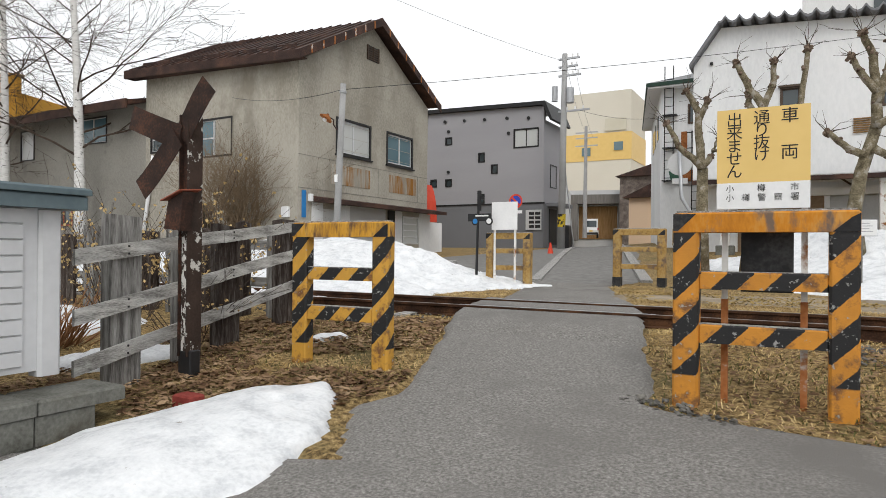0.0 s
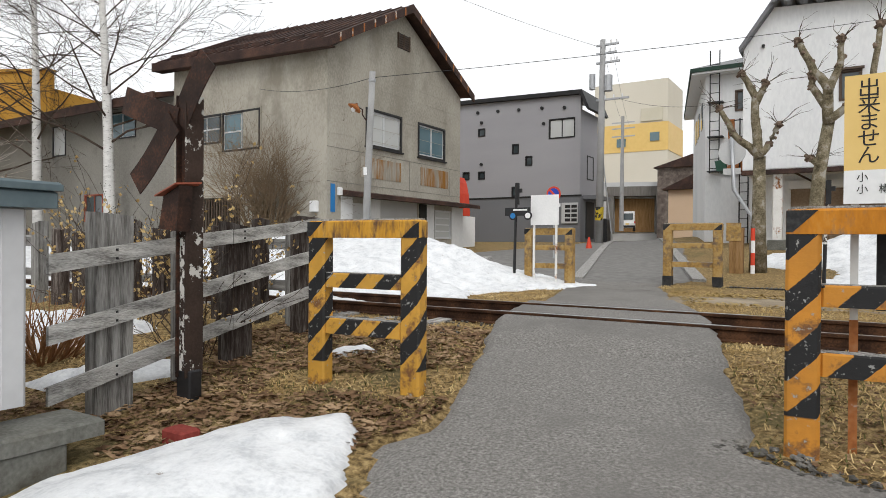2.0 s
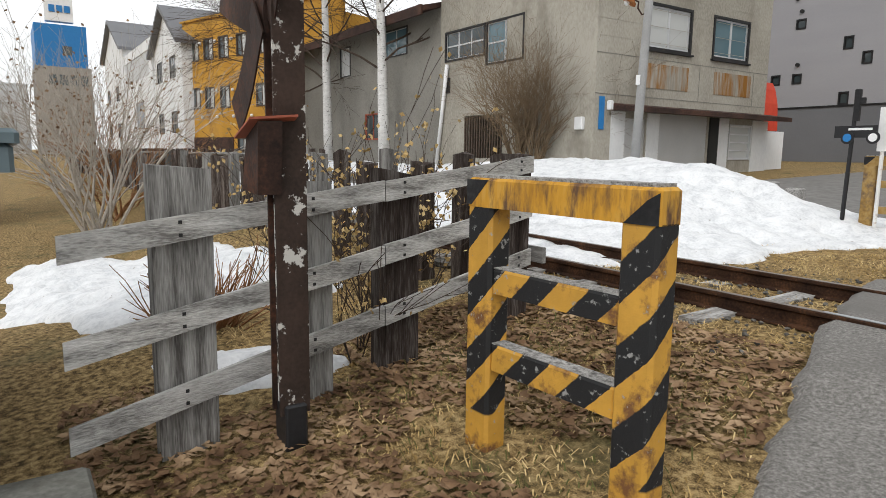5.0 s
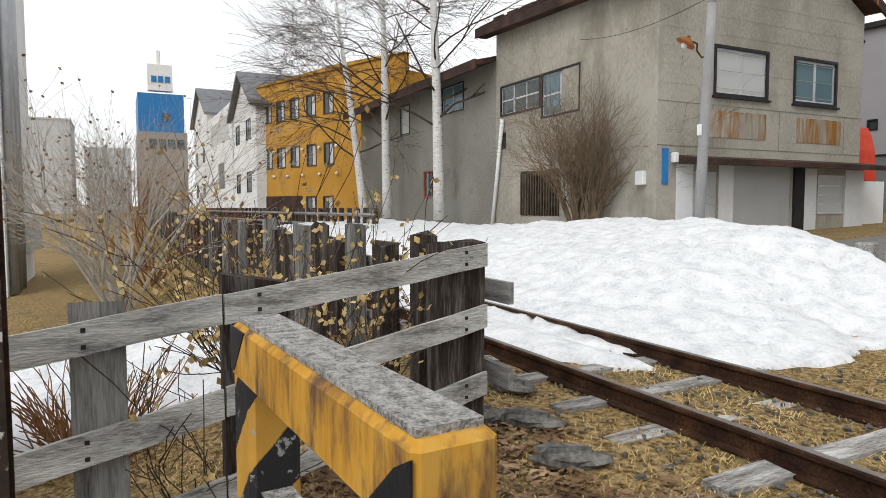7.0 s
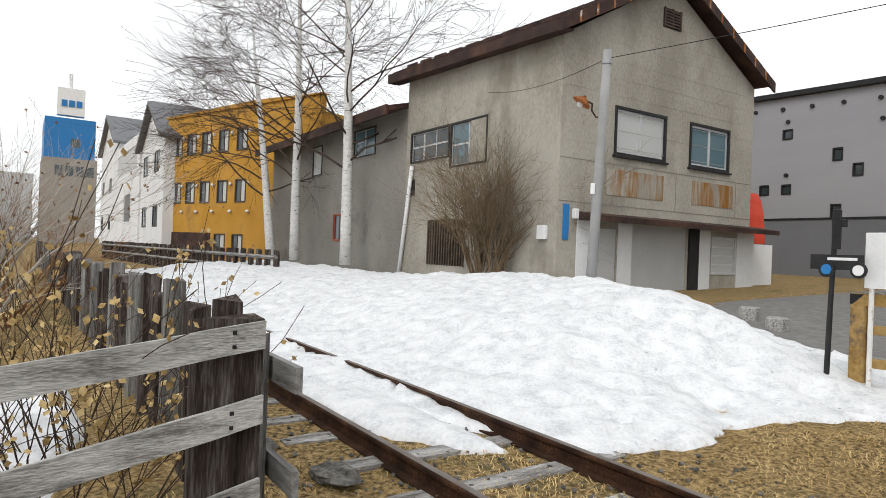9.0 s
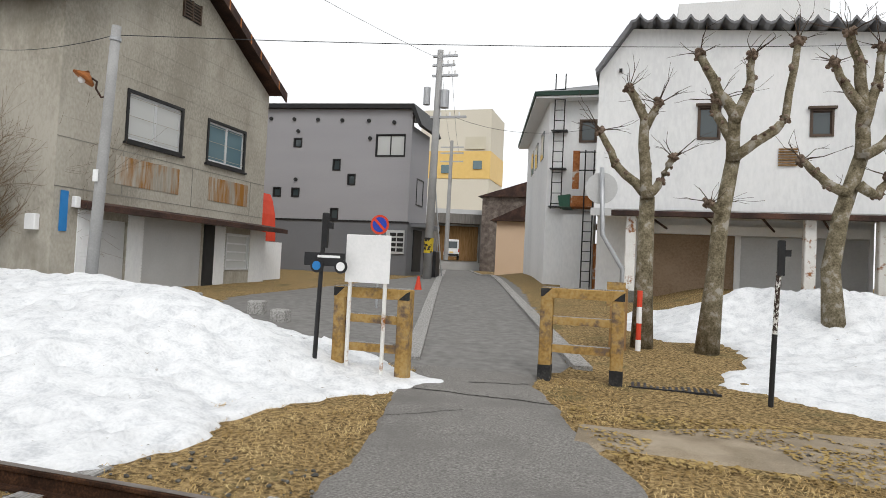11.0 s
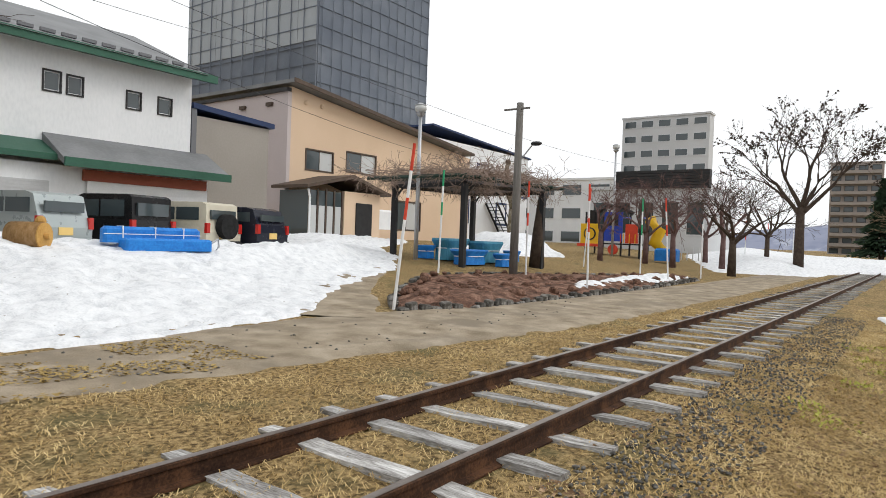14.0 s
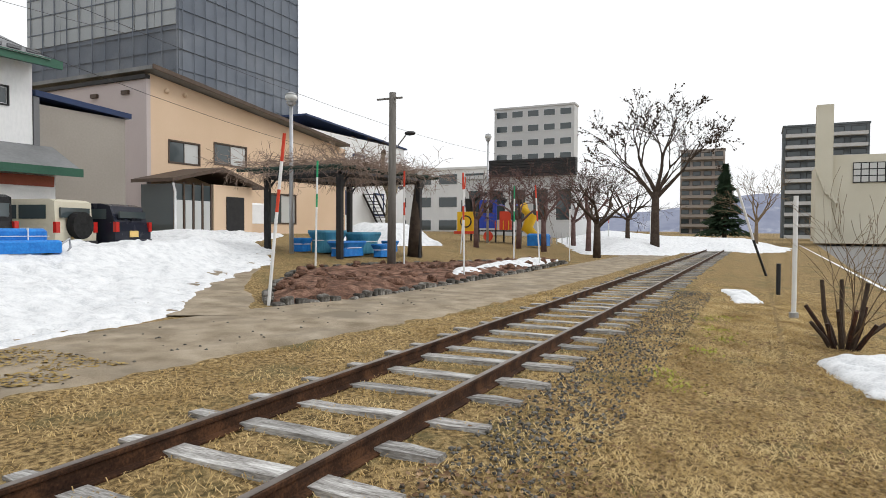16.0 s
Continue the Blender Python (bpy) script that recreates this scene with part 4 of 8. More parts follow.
def grey_building():
    h = thing("apartment_building", "grey three-storey siding building with small square windows", "building")
    Y, XL, XR, Z0, Z1 = 26.6, -18.6, -10.0, 0.6, 8.95
    sq = [(-16.19, -15.72, 6.95, 7.42), (-14.0, -13.58, 5.8, 6.37), (-13.18, -12.76, 5.1, 5.65), (-17.2, -16.74, 4.48, 4.97), (-16.17, -15.72, 4.48, 4.95), (-14.01, -13.57, 3.42, 3.99)]
    big = (-11.8, -10.3, 6.47, 7.55)
    m = wall_grid(Mesh(), "y", Y, Y + 0.25, XL, XR, 3.4, Z1, sq + [big])
    m.box(XR - 0.25, XR, Y + 0.25, 29.3, 3.4, Z1 - 1.0).box(XL, XL + 0.25, Y + 0.25, 29.3, 3.4, Z1)
    part("upper_wall", m, GREYSIDING, h)
    part("lower_wall", Mesh().box(XL, XR + 0.02, Y - 0.02, 29.3, Z0, 3.36), DARKSIDING, h, "dark grey ground floor")
    part("band", Mesh().box(XL, XR + 0.05, Y - 0.06, Y + 0.1, 3.34, 3.42), FRAME, h)
    part("roof", Mesh().prism([(XL - 0.1, 9.15), (XR + 0.12, 8.92), (XR + 0.55, 7.9), (XR + 0.42, 7.85), (XR + 0.0, 8.7), (XL - 0.1, 8.94)], "y", Y - 0.25, 29.5), FRAME, h, "black parapet trim and roof edge")
    for s in sq:
        window(h, "y", Y, -1, *s, cols=1, bar=0.06, pane=GLASS, frame_mat=FRAME)
    window(h, "y", Y, -1, *big, cols=2, bar=0.06, pane=GLASS_PALE, frame_mat=FRAME)
    for k, (x, z) in enumerate([(-17.5, 8.4), (-16.2, 8.35), (-14.9, 8.3), (-13.6, 8.25), (-12.2, 8.2), (-10.9, 8.1), (-12.1, 7.35), (-15.95, 7.75), (-15.95, 5.35)]):
        part("wall_vent", Mesh().disc((x, z, Y - 0.04), 0.09, "y", 0.1, 12), INK, h)
    window(h, "x", XR, 1, 27.6, 28.6, 4.3, 5.6, cols=1, frame_mat=FRAME)
    part("porch_roof", Mesh().box(XR, XR + 0.8, Y + 0.4, 29.2, 3.2, 3.4), DARKSIDING, h)
    part("notice_case", Mesh().box(-11.0, -10.1, Y - 0.1, Y - 0.02, 1.9, 3.0), SHUTTER, h, "grey window grille panel")
    for i in range(2):
        for j in range(4):
            part("slot", Mesh().box(-10.8 + i * 0.36, -10.5 + i * 0.36, Y - 0.115, Y - 0.1, 2.0 + j * 0.24, 2.16 + j * 0.24), INK, h)
    part("doorway", Mesh().box(XR + 0.02, XR + 0.06, 27.4, 28.6, 1.1, 3.1), INK, h)
    return h


grey_building()


def set_back(k):
    """Sets a building farther up the slope, k times as far from the crossing and as large."""
    c = Vector((0.304, -2.033, 1.345))
    return Matrix.Translation(c) @ Matrix.Scale(k, 4) @ Matrix.Translation(-c)


def white_building():
    h = thing("warehouse", "white rendered two-storey building with rusty pillars and roller shutters", "building")
    Y, XL, XR = 15.5, -0.82, 6.15
    h.matrix_basis = set_back(1.12)
    wins = [(1.65, 2.2, 4.9, 5.75), (4.2, 4.72, 4.95, 5.62)]
    m = wall_grid(Mesh(), "y", Y, Y + 0.25, XL, XR, 3.1, 6.7, wins).prism([(XL, 6.7), (XR, 6.7), (XR, 7.4), (0.0, 7.84)], "y", Y, Y + 0.25)
    part("upper_wall", m, WHITEWALL, h)
    part("side_wall", Mesh().box(XL, XL + 0.25, Y + 0.25, 24, 3.1, 6.6), WHITEWALL, h)
    part("side_wall", Mesh().box(XR - 0.25, XR, Y + 0.25, 24, 3.1, 7.35), WHITEWALL, h)
    part("floor_slab", Mesh().box(XL, XR, Y + 0.02, 23, 3.03, 3.095), WHITEWALL, h)
    m = Mesh()
    for k in range(16):
        x = -0.05 + k * 0.405
        z = 7.84 - 0.0715 * x
        part("roof_rib", Mesh().prism([(x, z), (x + 0.1, z + 0.02), (x + 0.2, z + 0.15), (x + 0.3, z + 0.02), (x + 0.405, z - 0.03), (x + 0.405, z + 0.03), (x + 0.3, z + 0.09), (x + 0.2, z + 0.23), (x + 0.1, z + 0.09), (x, z + 0.06)], "y", Y - 0.45, 24), DARKSIDING, h, "dark corrugated roof rib")
    part("verge", Mesh().prism([(XL - 0.08, 6.6), (XL - 0.1, 6.72), (-0.05, 7.98), (0.0, 7.86)], "y", Y - 0.3, 24), DARKSIDING, h)
    part("wall_eye", Mesh().box(-0.32, -0.24, Y - 0.08, Y, 6.7, 6.78), INK, h)
    for w in wins:
        ww = window(h, "y", Y, -1, *w, cols=1, frame_mat=BROWNFRAME, pane=GLASS)
        part("hood", slab(Mesh(), "y", Y, -1, 0, 0.1, w[0] - 0.05, w[1] + 0.05, w[3], w[3] + 0.06), BROWNFRAME, ww)
    m = Mesh()
    for i in range(7):
        m.box(3.53, 3.95, Y - 0.06, Y - 0.01, 4.24 + i * 0.065, 4.27 + i * 0.065)
    part("rusty_louvre", m, POLEWOOD, h, "rust-brown wall louvre")
    # ground floor, set back, with pillars
    gy = 17.2
    part("ground_wall", wall_grid(Mesh(), "y", gy, gy + 0.2, XL, XR, 0.7, 3.08, [(0.35, 2.85, 0.8, 2.75), (3.0, 5.05, 0.8, 2.75), (5.2, 6.05, 0.8, 2.75)]), WHITEWALL, h)
    shutter(h, "y", gy, -1, 0.35, 2.85, 0.8, 2.75, SHUTTER_RUST)
    shutter(h, "y", gy, -1, 3.0, 5.05, 0.8, 2.75, SHUTTER)
    shutter(h, "y", gy, -1, 5.2, 6.05, 0.8, 2.75, SHUTTER)
    part("shutter_header", Mesh().box(0.3, 6.0, gy - 0.2, gy - 0.01, 2.6, 2.85), WHITE, h)
    for x in (0.0, 4.18, 5.75):
        p = part("pillar", Mesh().box(x, x + 0.26, Y + 0.02, Y + 0.3, 0.9, 3.1, c=0.02), WHITE_RUST, h, "white pillar streaked with rust")
        part("footing", Mesh().box(x - 0.12, x + 0.4, Y - 0.12, Y + 0.45, 0.3, 1.0, c=0.02), BLOCK, p)
    part("canopy_frame", Mesh().box(XL, XR, Y - 0.25, Y - 0.05, 2.92, 3.05), RUSTED_ROOF, h)
    for k in range(5):
        part("strut", Mesh().tube([(0.5 + k * 1.35, Y + 0.1, 3.0), (1.15 + k * 1.35, gy, 2.7)], 0.03, 6), RUSTED_ROOF, h)
    # older annex on the street side
    a = thing("annex", "white rendered street-side annex with green eaves and an iron ladder", "building")
    a.matrix_basis = set_back(1.3)
    ay = 17.0
    m = wall_grid(Mesh(), "y", ay, ay + 0.2, -2.3, -0.86, 0.6, 6.36, [(-1.42, -0.92, 5.15, 5.82)])
    m.prism([(-2.3, ay + 0.002), (-2.1, ay + 0.2), (-3.85, 24), (-4.05, 24)], "z", 0.6, 6.36)
    part("wall", m, WHITEWALL, a)
    part("plinth", Mesh().prism([(-2.33, ay - 0.03), (-0.86, ay - 0.03), (-0.86, ay - 0.002), (-2.31, ay - 0.002), (-4.06, 24), (-4.09, 24)], "z", 0.3, 0.95), BLOCK, a)
    window(a, "y", ay, -1, -1.42, -0.92, 5.15, 5.82, cols=1, frame_mat=BROWNFRAME)
    for f in (0.16, 0.42, 0.62):
        x, y = -2.3 - 1.75 * f, ay + 7 * f
        part("window", Mesh().prism([(x - 0.03, y), (x + 0.03, y), (x + 0.03 - 0.18, y + 0.72), (x - 0.03 - 0.18, y + 0.72)], "z", 4.9, 5.75), GLASS, a)
    eave = [(-2.64, ay - 0.45), (-0.86, ay - 0.45), (-0.86, 24.3), (-4.5, 24.3)]
    part("eave", Mesh().prism(eave, "z", 6.362, 6.42), WHITEWALL, a)
    part("eave_trim", Mesh().prism([(-2.68, ay - 0.5), (-0.86, ay - 0.5), (-0.86, 24.35), (-4.54, 24.35)], "z", 6.422, 6.54), GREENDARK, a)
    part("roof", Mesh().add([(-2.68, ay - 0.5, 6.543), (-0.86, ay - 0.5, 6.543), (-0.86, 24.35, 6.543), (-4.54, 24.35, 6.543), (-1.2, ay + 1.6, 7.25), (-0.86, ay + 1.6, 7.3), (-0.86, 22.5, 7.3), (-2.6, 22.5, 7.25)], [(0, 1, 5, 4), (0, 4, 7, 3), (4, 5, 6, 7), (1, 2, 6, 5), (3, 7, 6, 2), (0, 3, 2, 1)]), GREYROOF, a)
    part("lower_bay", Mesh().box(-1.7, -0.87, ay - 0.75, ay - 0.003, 0.6, 3.0), WHITEWALL, a)
    lad = thing("ladder", "dark iron ladder fixed to the white annex wall", "ladder")
    lad.matrix_basis = set_back(1.3)
    for x in (-2.12, -1.84):
        part("stile", Mesh().tube([(x, ay - 0.25, 3.2), (x, ay - 0.25, 7.1)], 0.018, 6), BLACKPOST, lad)
    for k in range(12):
        part("rung", Mesh().tube([(-2.12, ay - 0.25, 3.35 + k * 0.3), (-1.84, ay - 0.25, 3.35 + k * 0.3)], 0.012, 6), BLACKPOST, lad)
    for z in (3.25, 4.35, 5.45):
        part("bracket", Mesh().box(-2.2, -1.74, ay - 0.27, ay, z, z + 0.03), BLACKPOST, lad)
    st = thing("fire_escape", "rusty iron landing with a railing and ladder on the white wall", "stair")
    st.matrix_basis = set_back(1.3)
    for x in (-1.14, -0.9):
        part("stile", Mesh().tube([(x, ay - 0.95, 0.7), (x, ay - 0.95, 4.75)], 0.02, 6), BLACKPOST, st)
    for k in range(9):
        part("rung", Mesh().tube([(-1.14, ay - 0.95, 0.9 + k * 0.27), (-0.9, ay - 0.95, 0.9 + k * 0.27)], 0.012, 6), BLACKPOST, st)
    part("landing", Mesh().box(-1.5, -0.92, ay - 0.93, ay - 0.2, 3.2, 3.5), RUST_SHEET, st, "rust-eaten sheet iron landing")
    part("hatch", Mesh().box(-1.48, -1.3, ay - 0.9, ay - 0.84, 3.7, 4.75), RUST_SHEET, st, "rusty open hatch plate")
    for z in (4.2, 4.7):
        part("rail", Mesh().tube([(-1.3, ay - 0.95, z), (-0.86, ay - 0.95, z)], 0.018, 6), BLACKPOST, st)
    part("green_hood", Mesh().prism([(-1.86, 3.5), (-1.52, 3.55), (-1.52, 3.2), (-1.8, 3.2)], "y", ay - 0.9, ay - 0.003), GREENROOF, a)
    part("rusty_casing", Mesh().box(-0.84, -0.66, ay - 0.85, ay - 0.76, 0.9, 2.2), RUST_SHEET, a)
    # lower wing with the green eaves
    w = thing("house", "white two-storey house wing with grey roof and green eaves", "house")
    w.matrix_basis = set_back(1.12)
    wx0, wx1 = 6.17, 12.0
    up = [(7.87, 8.33, 4.58, 5.14), (8.44, 8.88, 4.58, 5.12), (10.0, 10.45, 4.5, 5.03), (10.92, 11.38, 4.5, 5.03)]
    part("wall", wall_grid(Mesh(), "y", Y + 0.3, Y + 0.5, wx0, wx1, 0.7, 5.75, up).box(wx1 - 0.2, wx1, Y + 0.5, 22, 0.7, 5.75), WHITEWALL, w)
    for q in up:
        window(w, "y", Y + 0.3, -1, *q, cols=1, bar=0.04)
    part("eave_trim", Mesh().box(wx0 - 0.2, wx1 + 0.45, Y - 0.35, Y - 0.25, 5.62, 5.85), GREENROOF, w)
    part("roof", Mesh().prism([(Y - 0.4, 5.80), (23, 5.80), (19.4, 7.6)], "x", wx0 - 0.2, wx1 + 0.1), GREYROOF, w)
    for k in range(12):
        part("snow_guard", Mesh().box(wx0 + k * 0.5, wx0 + 0.35 + k * 0.5, Y - 0.05, Y + 0.02, 5.98, 6.06), DARKSIDING, w)
    part("lower_roof", Mesh().prism([(Y - 0.95, 2.85), (Y + 0.3, 3.55), (Y + 0.3, 3.3), (Y - 0.95, 2.70)], "x", 7.9, wx1 + 0.55), GREYROOF, w)
    part("lower_eave", Mesh().box(7.9, wx1 + 0.55, Y - 1.02, Y - 0.95, 2.66, 2.88), GREENROOF, w)
    part("side_roof", Mesh().prism([(Y - 0.6, 2.95), (Y + 0.3, 3.35), (Y + 0.3, 3.2), (Y - 0.6, 2.8)], "x", 6.2, 7.9), GREENROOF, w)
    part("shop_band", Mesh().box(8.6, 12.1, Y - 0.45, Y - 0.35, 2.38, 2.66), REDTRIM, w)
    part("shop_wall", Mesh().box(6.2, 12.2, Y - 0.34, Y + 0.28, 0.7, 2.72), WHITEWALL, w)
    shutter(w, "y", Y - 0.5, -1, 8.7, 12.0, 0.8, 2.38, WHITE)
    shutter(w, "y", Y - 0.5, -1, 6.5, 7.8, 0.8, 2.3, SHUTTER)
    return h


white_building()


def block_of_flats(name, label, x0, x1, y0, y1, z0, z1, mat, face, floors, bays, glassm=GLASS, inset=0.35, balcony=None):
    """A distant block: storeys with window bays on one or two faces."""
    b = thing(name, label, "building")
    part("wall", Mesh().box(x0, x1, y0, y1, z0, z1), mat, b)
    part("roof_edge", Mesh().box(x0 - 0.15, x1 + 0.15, y0 - 0.15, y1 + 0.15, z1, z1 + 0.35), mat, b)
    fh = (z1 - z0) / floors
    for axis in face:
        u0, u1 = (y0, y1) if axis == "x" else (x0, x1)
        p = x0 if axis == "x" else y0
        w = (u1 - u0) / bays
        for i in range(floors):
            for j in range(bays):
                a, c = u0 + w * (j + 0.14), z0 + fh * (i + inset)
                wm = part("window", slab(Mesh(), axis, p, -1, 0.0, 0.06, a, a + w * 0.72, c, c + fh * 0.48), FRAME if balcony else ALU, b)
                part("pane", slab(Mesh(), axis, p, -1, 0.06, 0.08, a + 0.1, a + w * 0.72 - 0.1, c + 0.1, c + fh * 0.48 - 0.1), glassm, wm)
            if balcony:
                part("balcony", slab(Mesh(), axis, p, -1, 0.0, 1.3, u0 + 0.4, u1 - 0.4, z0 + fh * i, z0 + fh * (i + 0.3)), balcony, b)
    return b


# ochre three-storey building and the white houses down the line
def ochre_building():
    h = thing("office_building", "ochre rendered three-storey building with rows of brown windows", "building", (-34.8, 11.0, 0), 19.6)
    holes = []
    for u in (-13.3, -11.65, -9.95, -8.05, -6.15):
        for z in (7.05, 3.85):
            holes.append((u, u + 1.1, z, z + 1.45))
    holes += [(-8.2, -7.0, 0.45, 1.92), (-6.3, -5.2, 0.45, 1.92), (-11.6, -10.6, 0.45, 1.7), (-13.2, -12.2, 0.45, 1.7)]
    part("wall", wall_grid(Mesh(), "y", 0, 0.3, -14.1, 1.5, -0.2, 9.7, holes).box(1.2, 1.5, 0.3, 11, -0.2, 8.8), YELLOWWALL, h)
    part("cornice", Mesh().prism([(-14.2, 9.7), (-4.2, 9.7), (-1.0, 9.7), (1.6, 9.7), (1.6, 9.75), (-1.0, 9.85), (-4.2, 9.98), (-14.2, 9.82)], "y", -0.12, 0.4), YELLOWWALL, h)
    part("brown_base", Mesh().box(-14.1, -8.6, -0.06, -0.003, -0.2, 1.95), RUSTED_ROOF, h, "brown lower wall band")
    for q in holes:
        window(h, "y", 0, -1, *q, cols=2, bar=0.08, frame_mat=BROWNFRAME, pane=GLASS, pane2=GLASS_PALE)
    for x in (-11.9, -10.2, -8.4, -6.5, -4.7):
        for z in (8.2, 5.0, 3.3):
            part("lamp_globe", Mesh().lump((x, -0.12, z), 0.11, 0, 0), WHITE, h, smooth=True)


ochre_building()
NEARER = Matrix.Translation((0, -0.96, 0.5)) @ Matrix.Scale(0.6, 4)


def white_gable(x0, x1, z1, zr, label):
    h = thing("house", label, "house")
    h.matrix_basis = NEARER
    Y = 11.5
    zs = z1
    wins = [(x0 + (x1 - x0) * f, x0 + (x1 - x0) * f + 3.2, z, z + 2.6) for f in (0.12, 0.6) for z in (3.0, 9.5)]
    part("wall", wall_grid(Mesh(), "y", Y, Y + 0.3, x0, x1, 0, zs, wins).prism([(x0, zs), (x1, zs), ((x0 + x1) / 2, zr)], "y", Y, Y + 0.3).box(x1 - 0.3, x1, Y + 0.3, 24, 0, zs), WHITEWALL, h)
    for s in (-1, 1):
        xe = (x0 + x1) / 2 + s * ((x1 - x0) / 2 + 0.8)
        xm = (x0 + x1) / 2
        part("roof", Mesh().add([(xe, Y - 0.8, zs - 0.6), (xm, Y - 0.8, zr), (xm, 24, zr), (xe, 24, zs - 0.6), (xe, Y - 0.8, zs - 0.1), (xm, Y - 0.8, zr + 0.5), (xm, 24, zr + 0.5), (xe, 24, zs - 0.1)], [(0, 1, 2, 3), (4, 5, 6, 7), (0, 1, 5, 4), (1, 2, 6, 5), (2, 3, 7, 6), (3, 0, 4, 7)]), DARKSIDING, h)
    for q in wins:
        window(h, "y", Y, -1, *q, cols=2, bar=0.15, frame_mat=FRAME, pane=GLASS)


white_gable(-95, -78.5, 13.5, 18.0, "white rendered house with a steep dark gable roof")
white_gable(-146, -122, 18.0, 23.5, "white house with a steep grey gable roof")
flat = thing("house", "white flat-roofed house with a glazed upper balcony", "house")
flat.matrix_basis = NEARER
part("wall", wall_grid(Mesh(), "y", 11.3, 11.7, -121.8, -95.2, 0, 16, [(-119, -98, 11.2, 14.6), (-110, -103, 4, 8)]).box(-121.8, -95.2, 11.7, 24, 0, 15.8), WHITEWALL, flat)
part("balcony_glazing", Mesh().box(-119, -98, 11.4, 11.5, 11.2, 14.6), SHUTTER, flat)
part("window", Mesh().box(-110, -103, 11.42, 11.52, 4, 8), GLASS, flat)


def scaffold_tower():
    h = thing("tower_block", "tall tower wrapped in blue-grey scaffold netting", "building")
    x0, x1, y0, y1 = 66.3, 92, 70, 103
    part("wall", Mesh().box(x0, x1, y0, y1, 0, 75), SCAFFOLD, h)
    for k in range(8):
        for j in range(6):
            part("net_panel", Mesh().box(x0 - 0.16, x0 - 0.02, y0 + 0.4 + k * 4.1, y0 + 4.42 + k * 4.1, 29.5 + j * 7.6, 37.0 + j * 7.6), SCAFFOLD_LIGHT, h, "paler upper netting")
    for k in range(26):
        z = 4 + k * 2.75
        part("floor_line", Mesh().box(x0 - 0.24, x0 - 0.18, y0, y1, z, z + 0.16), SCAFFOLD, h)
        part("floor_line", Mesh().box(x0, x1, y0 - 0.14, y0 - 0.02, z, z + 0.14), SCAFFOLD, h)
    for k in range(13):
        part("standard", Mesh().tube([(x0 + 0.5 + k * 2.08, y0 - 0.2, 0), (x0 + 0.5 + k * 2.08, y0 - 0.2, 75)], 0.06, 5), SCAFFOLD, h)
    for k in range(12):
        part("standard", Mesh().tube([(x0 - 0.35, y0 + k * 2.9, 0), (x0 - 0.35, y0 + k * 2.9, 75)], 0.08, 5), SCAFFOLD, h)
    part("roof_corner_lamp", Mesh().lump((x1 - 6, y0 - 0.4, 52), 0.5, 0, 0), WHITE, h)


scaffold_tower()


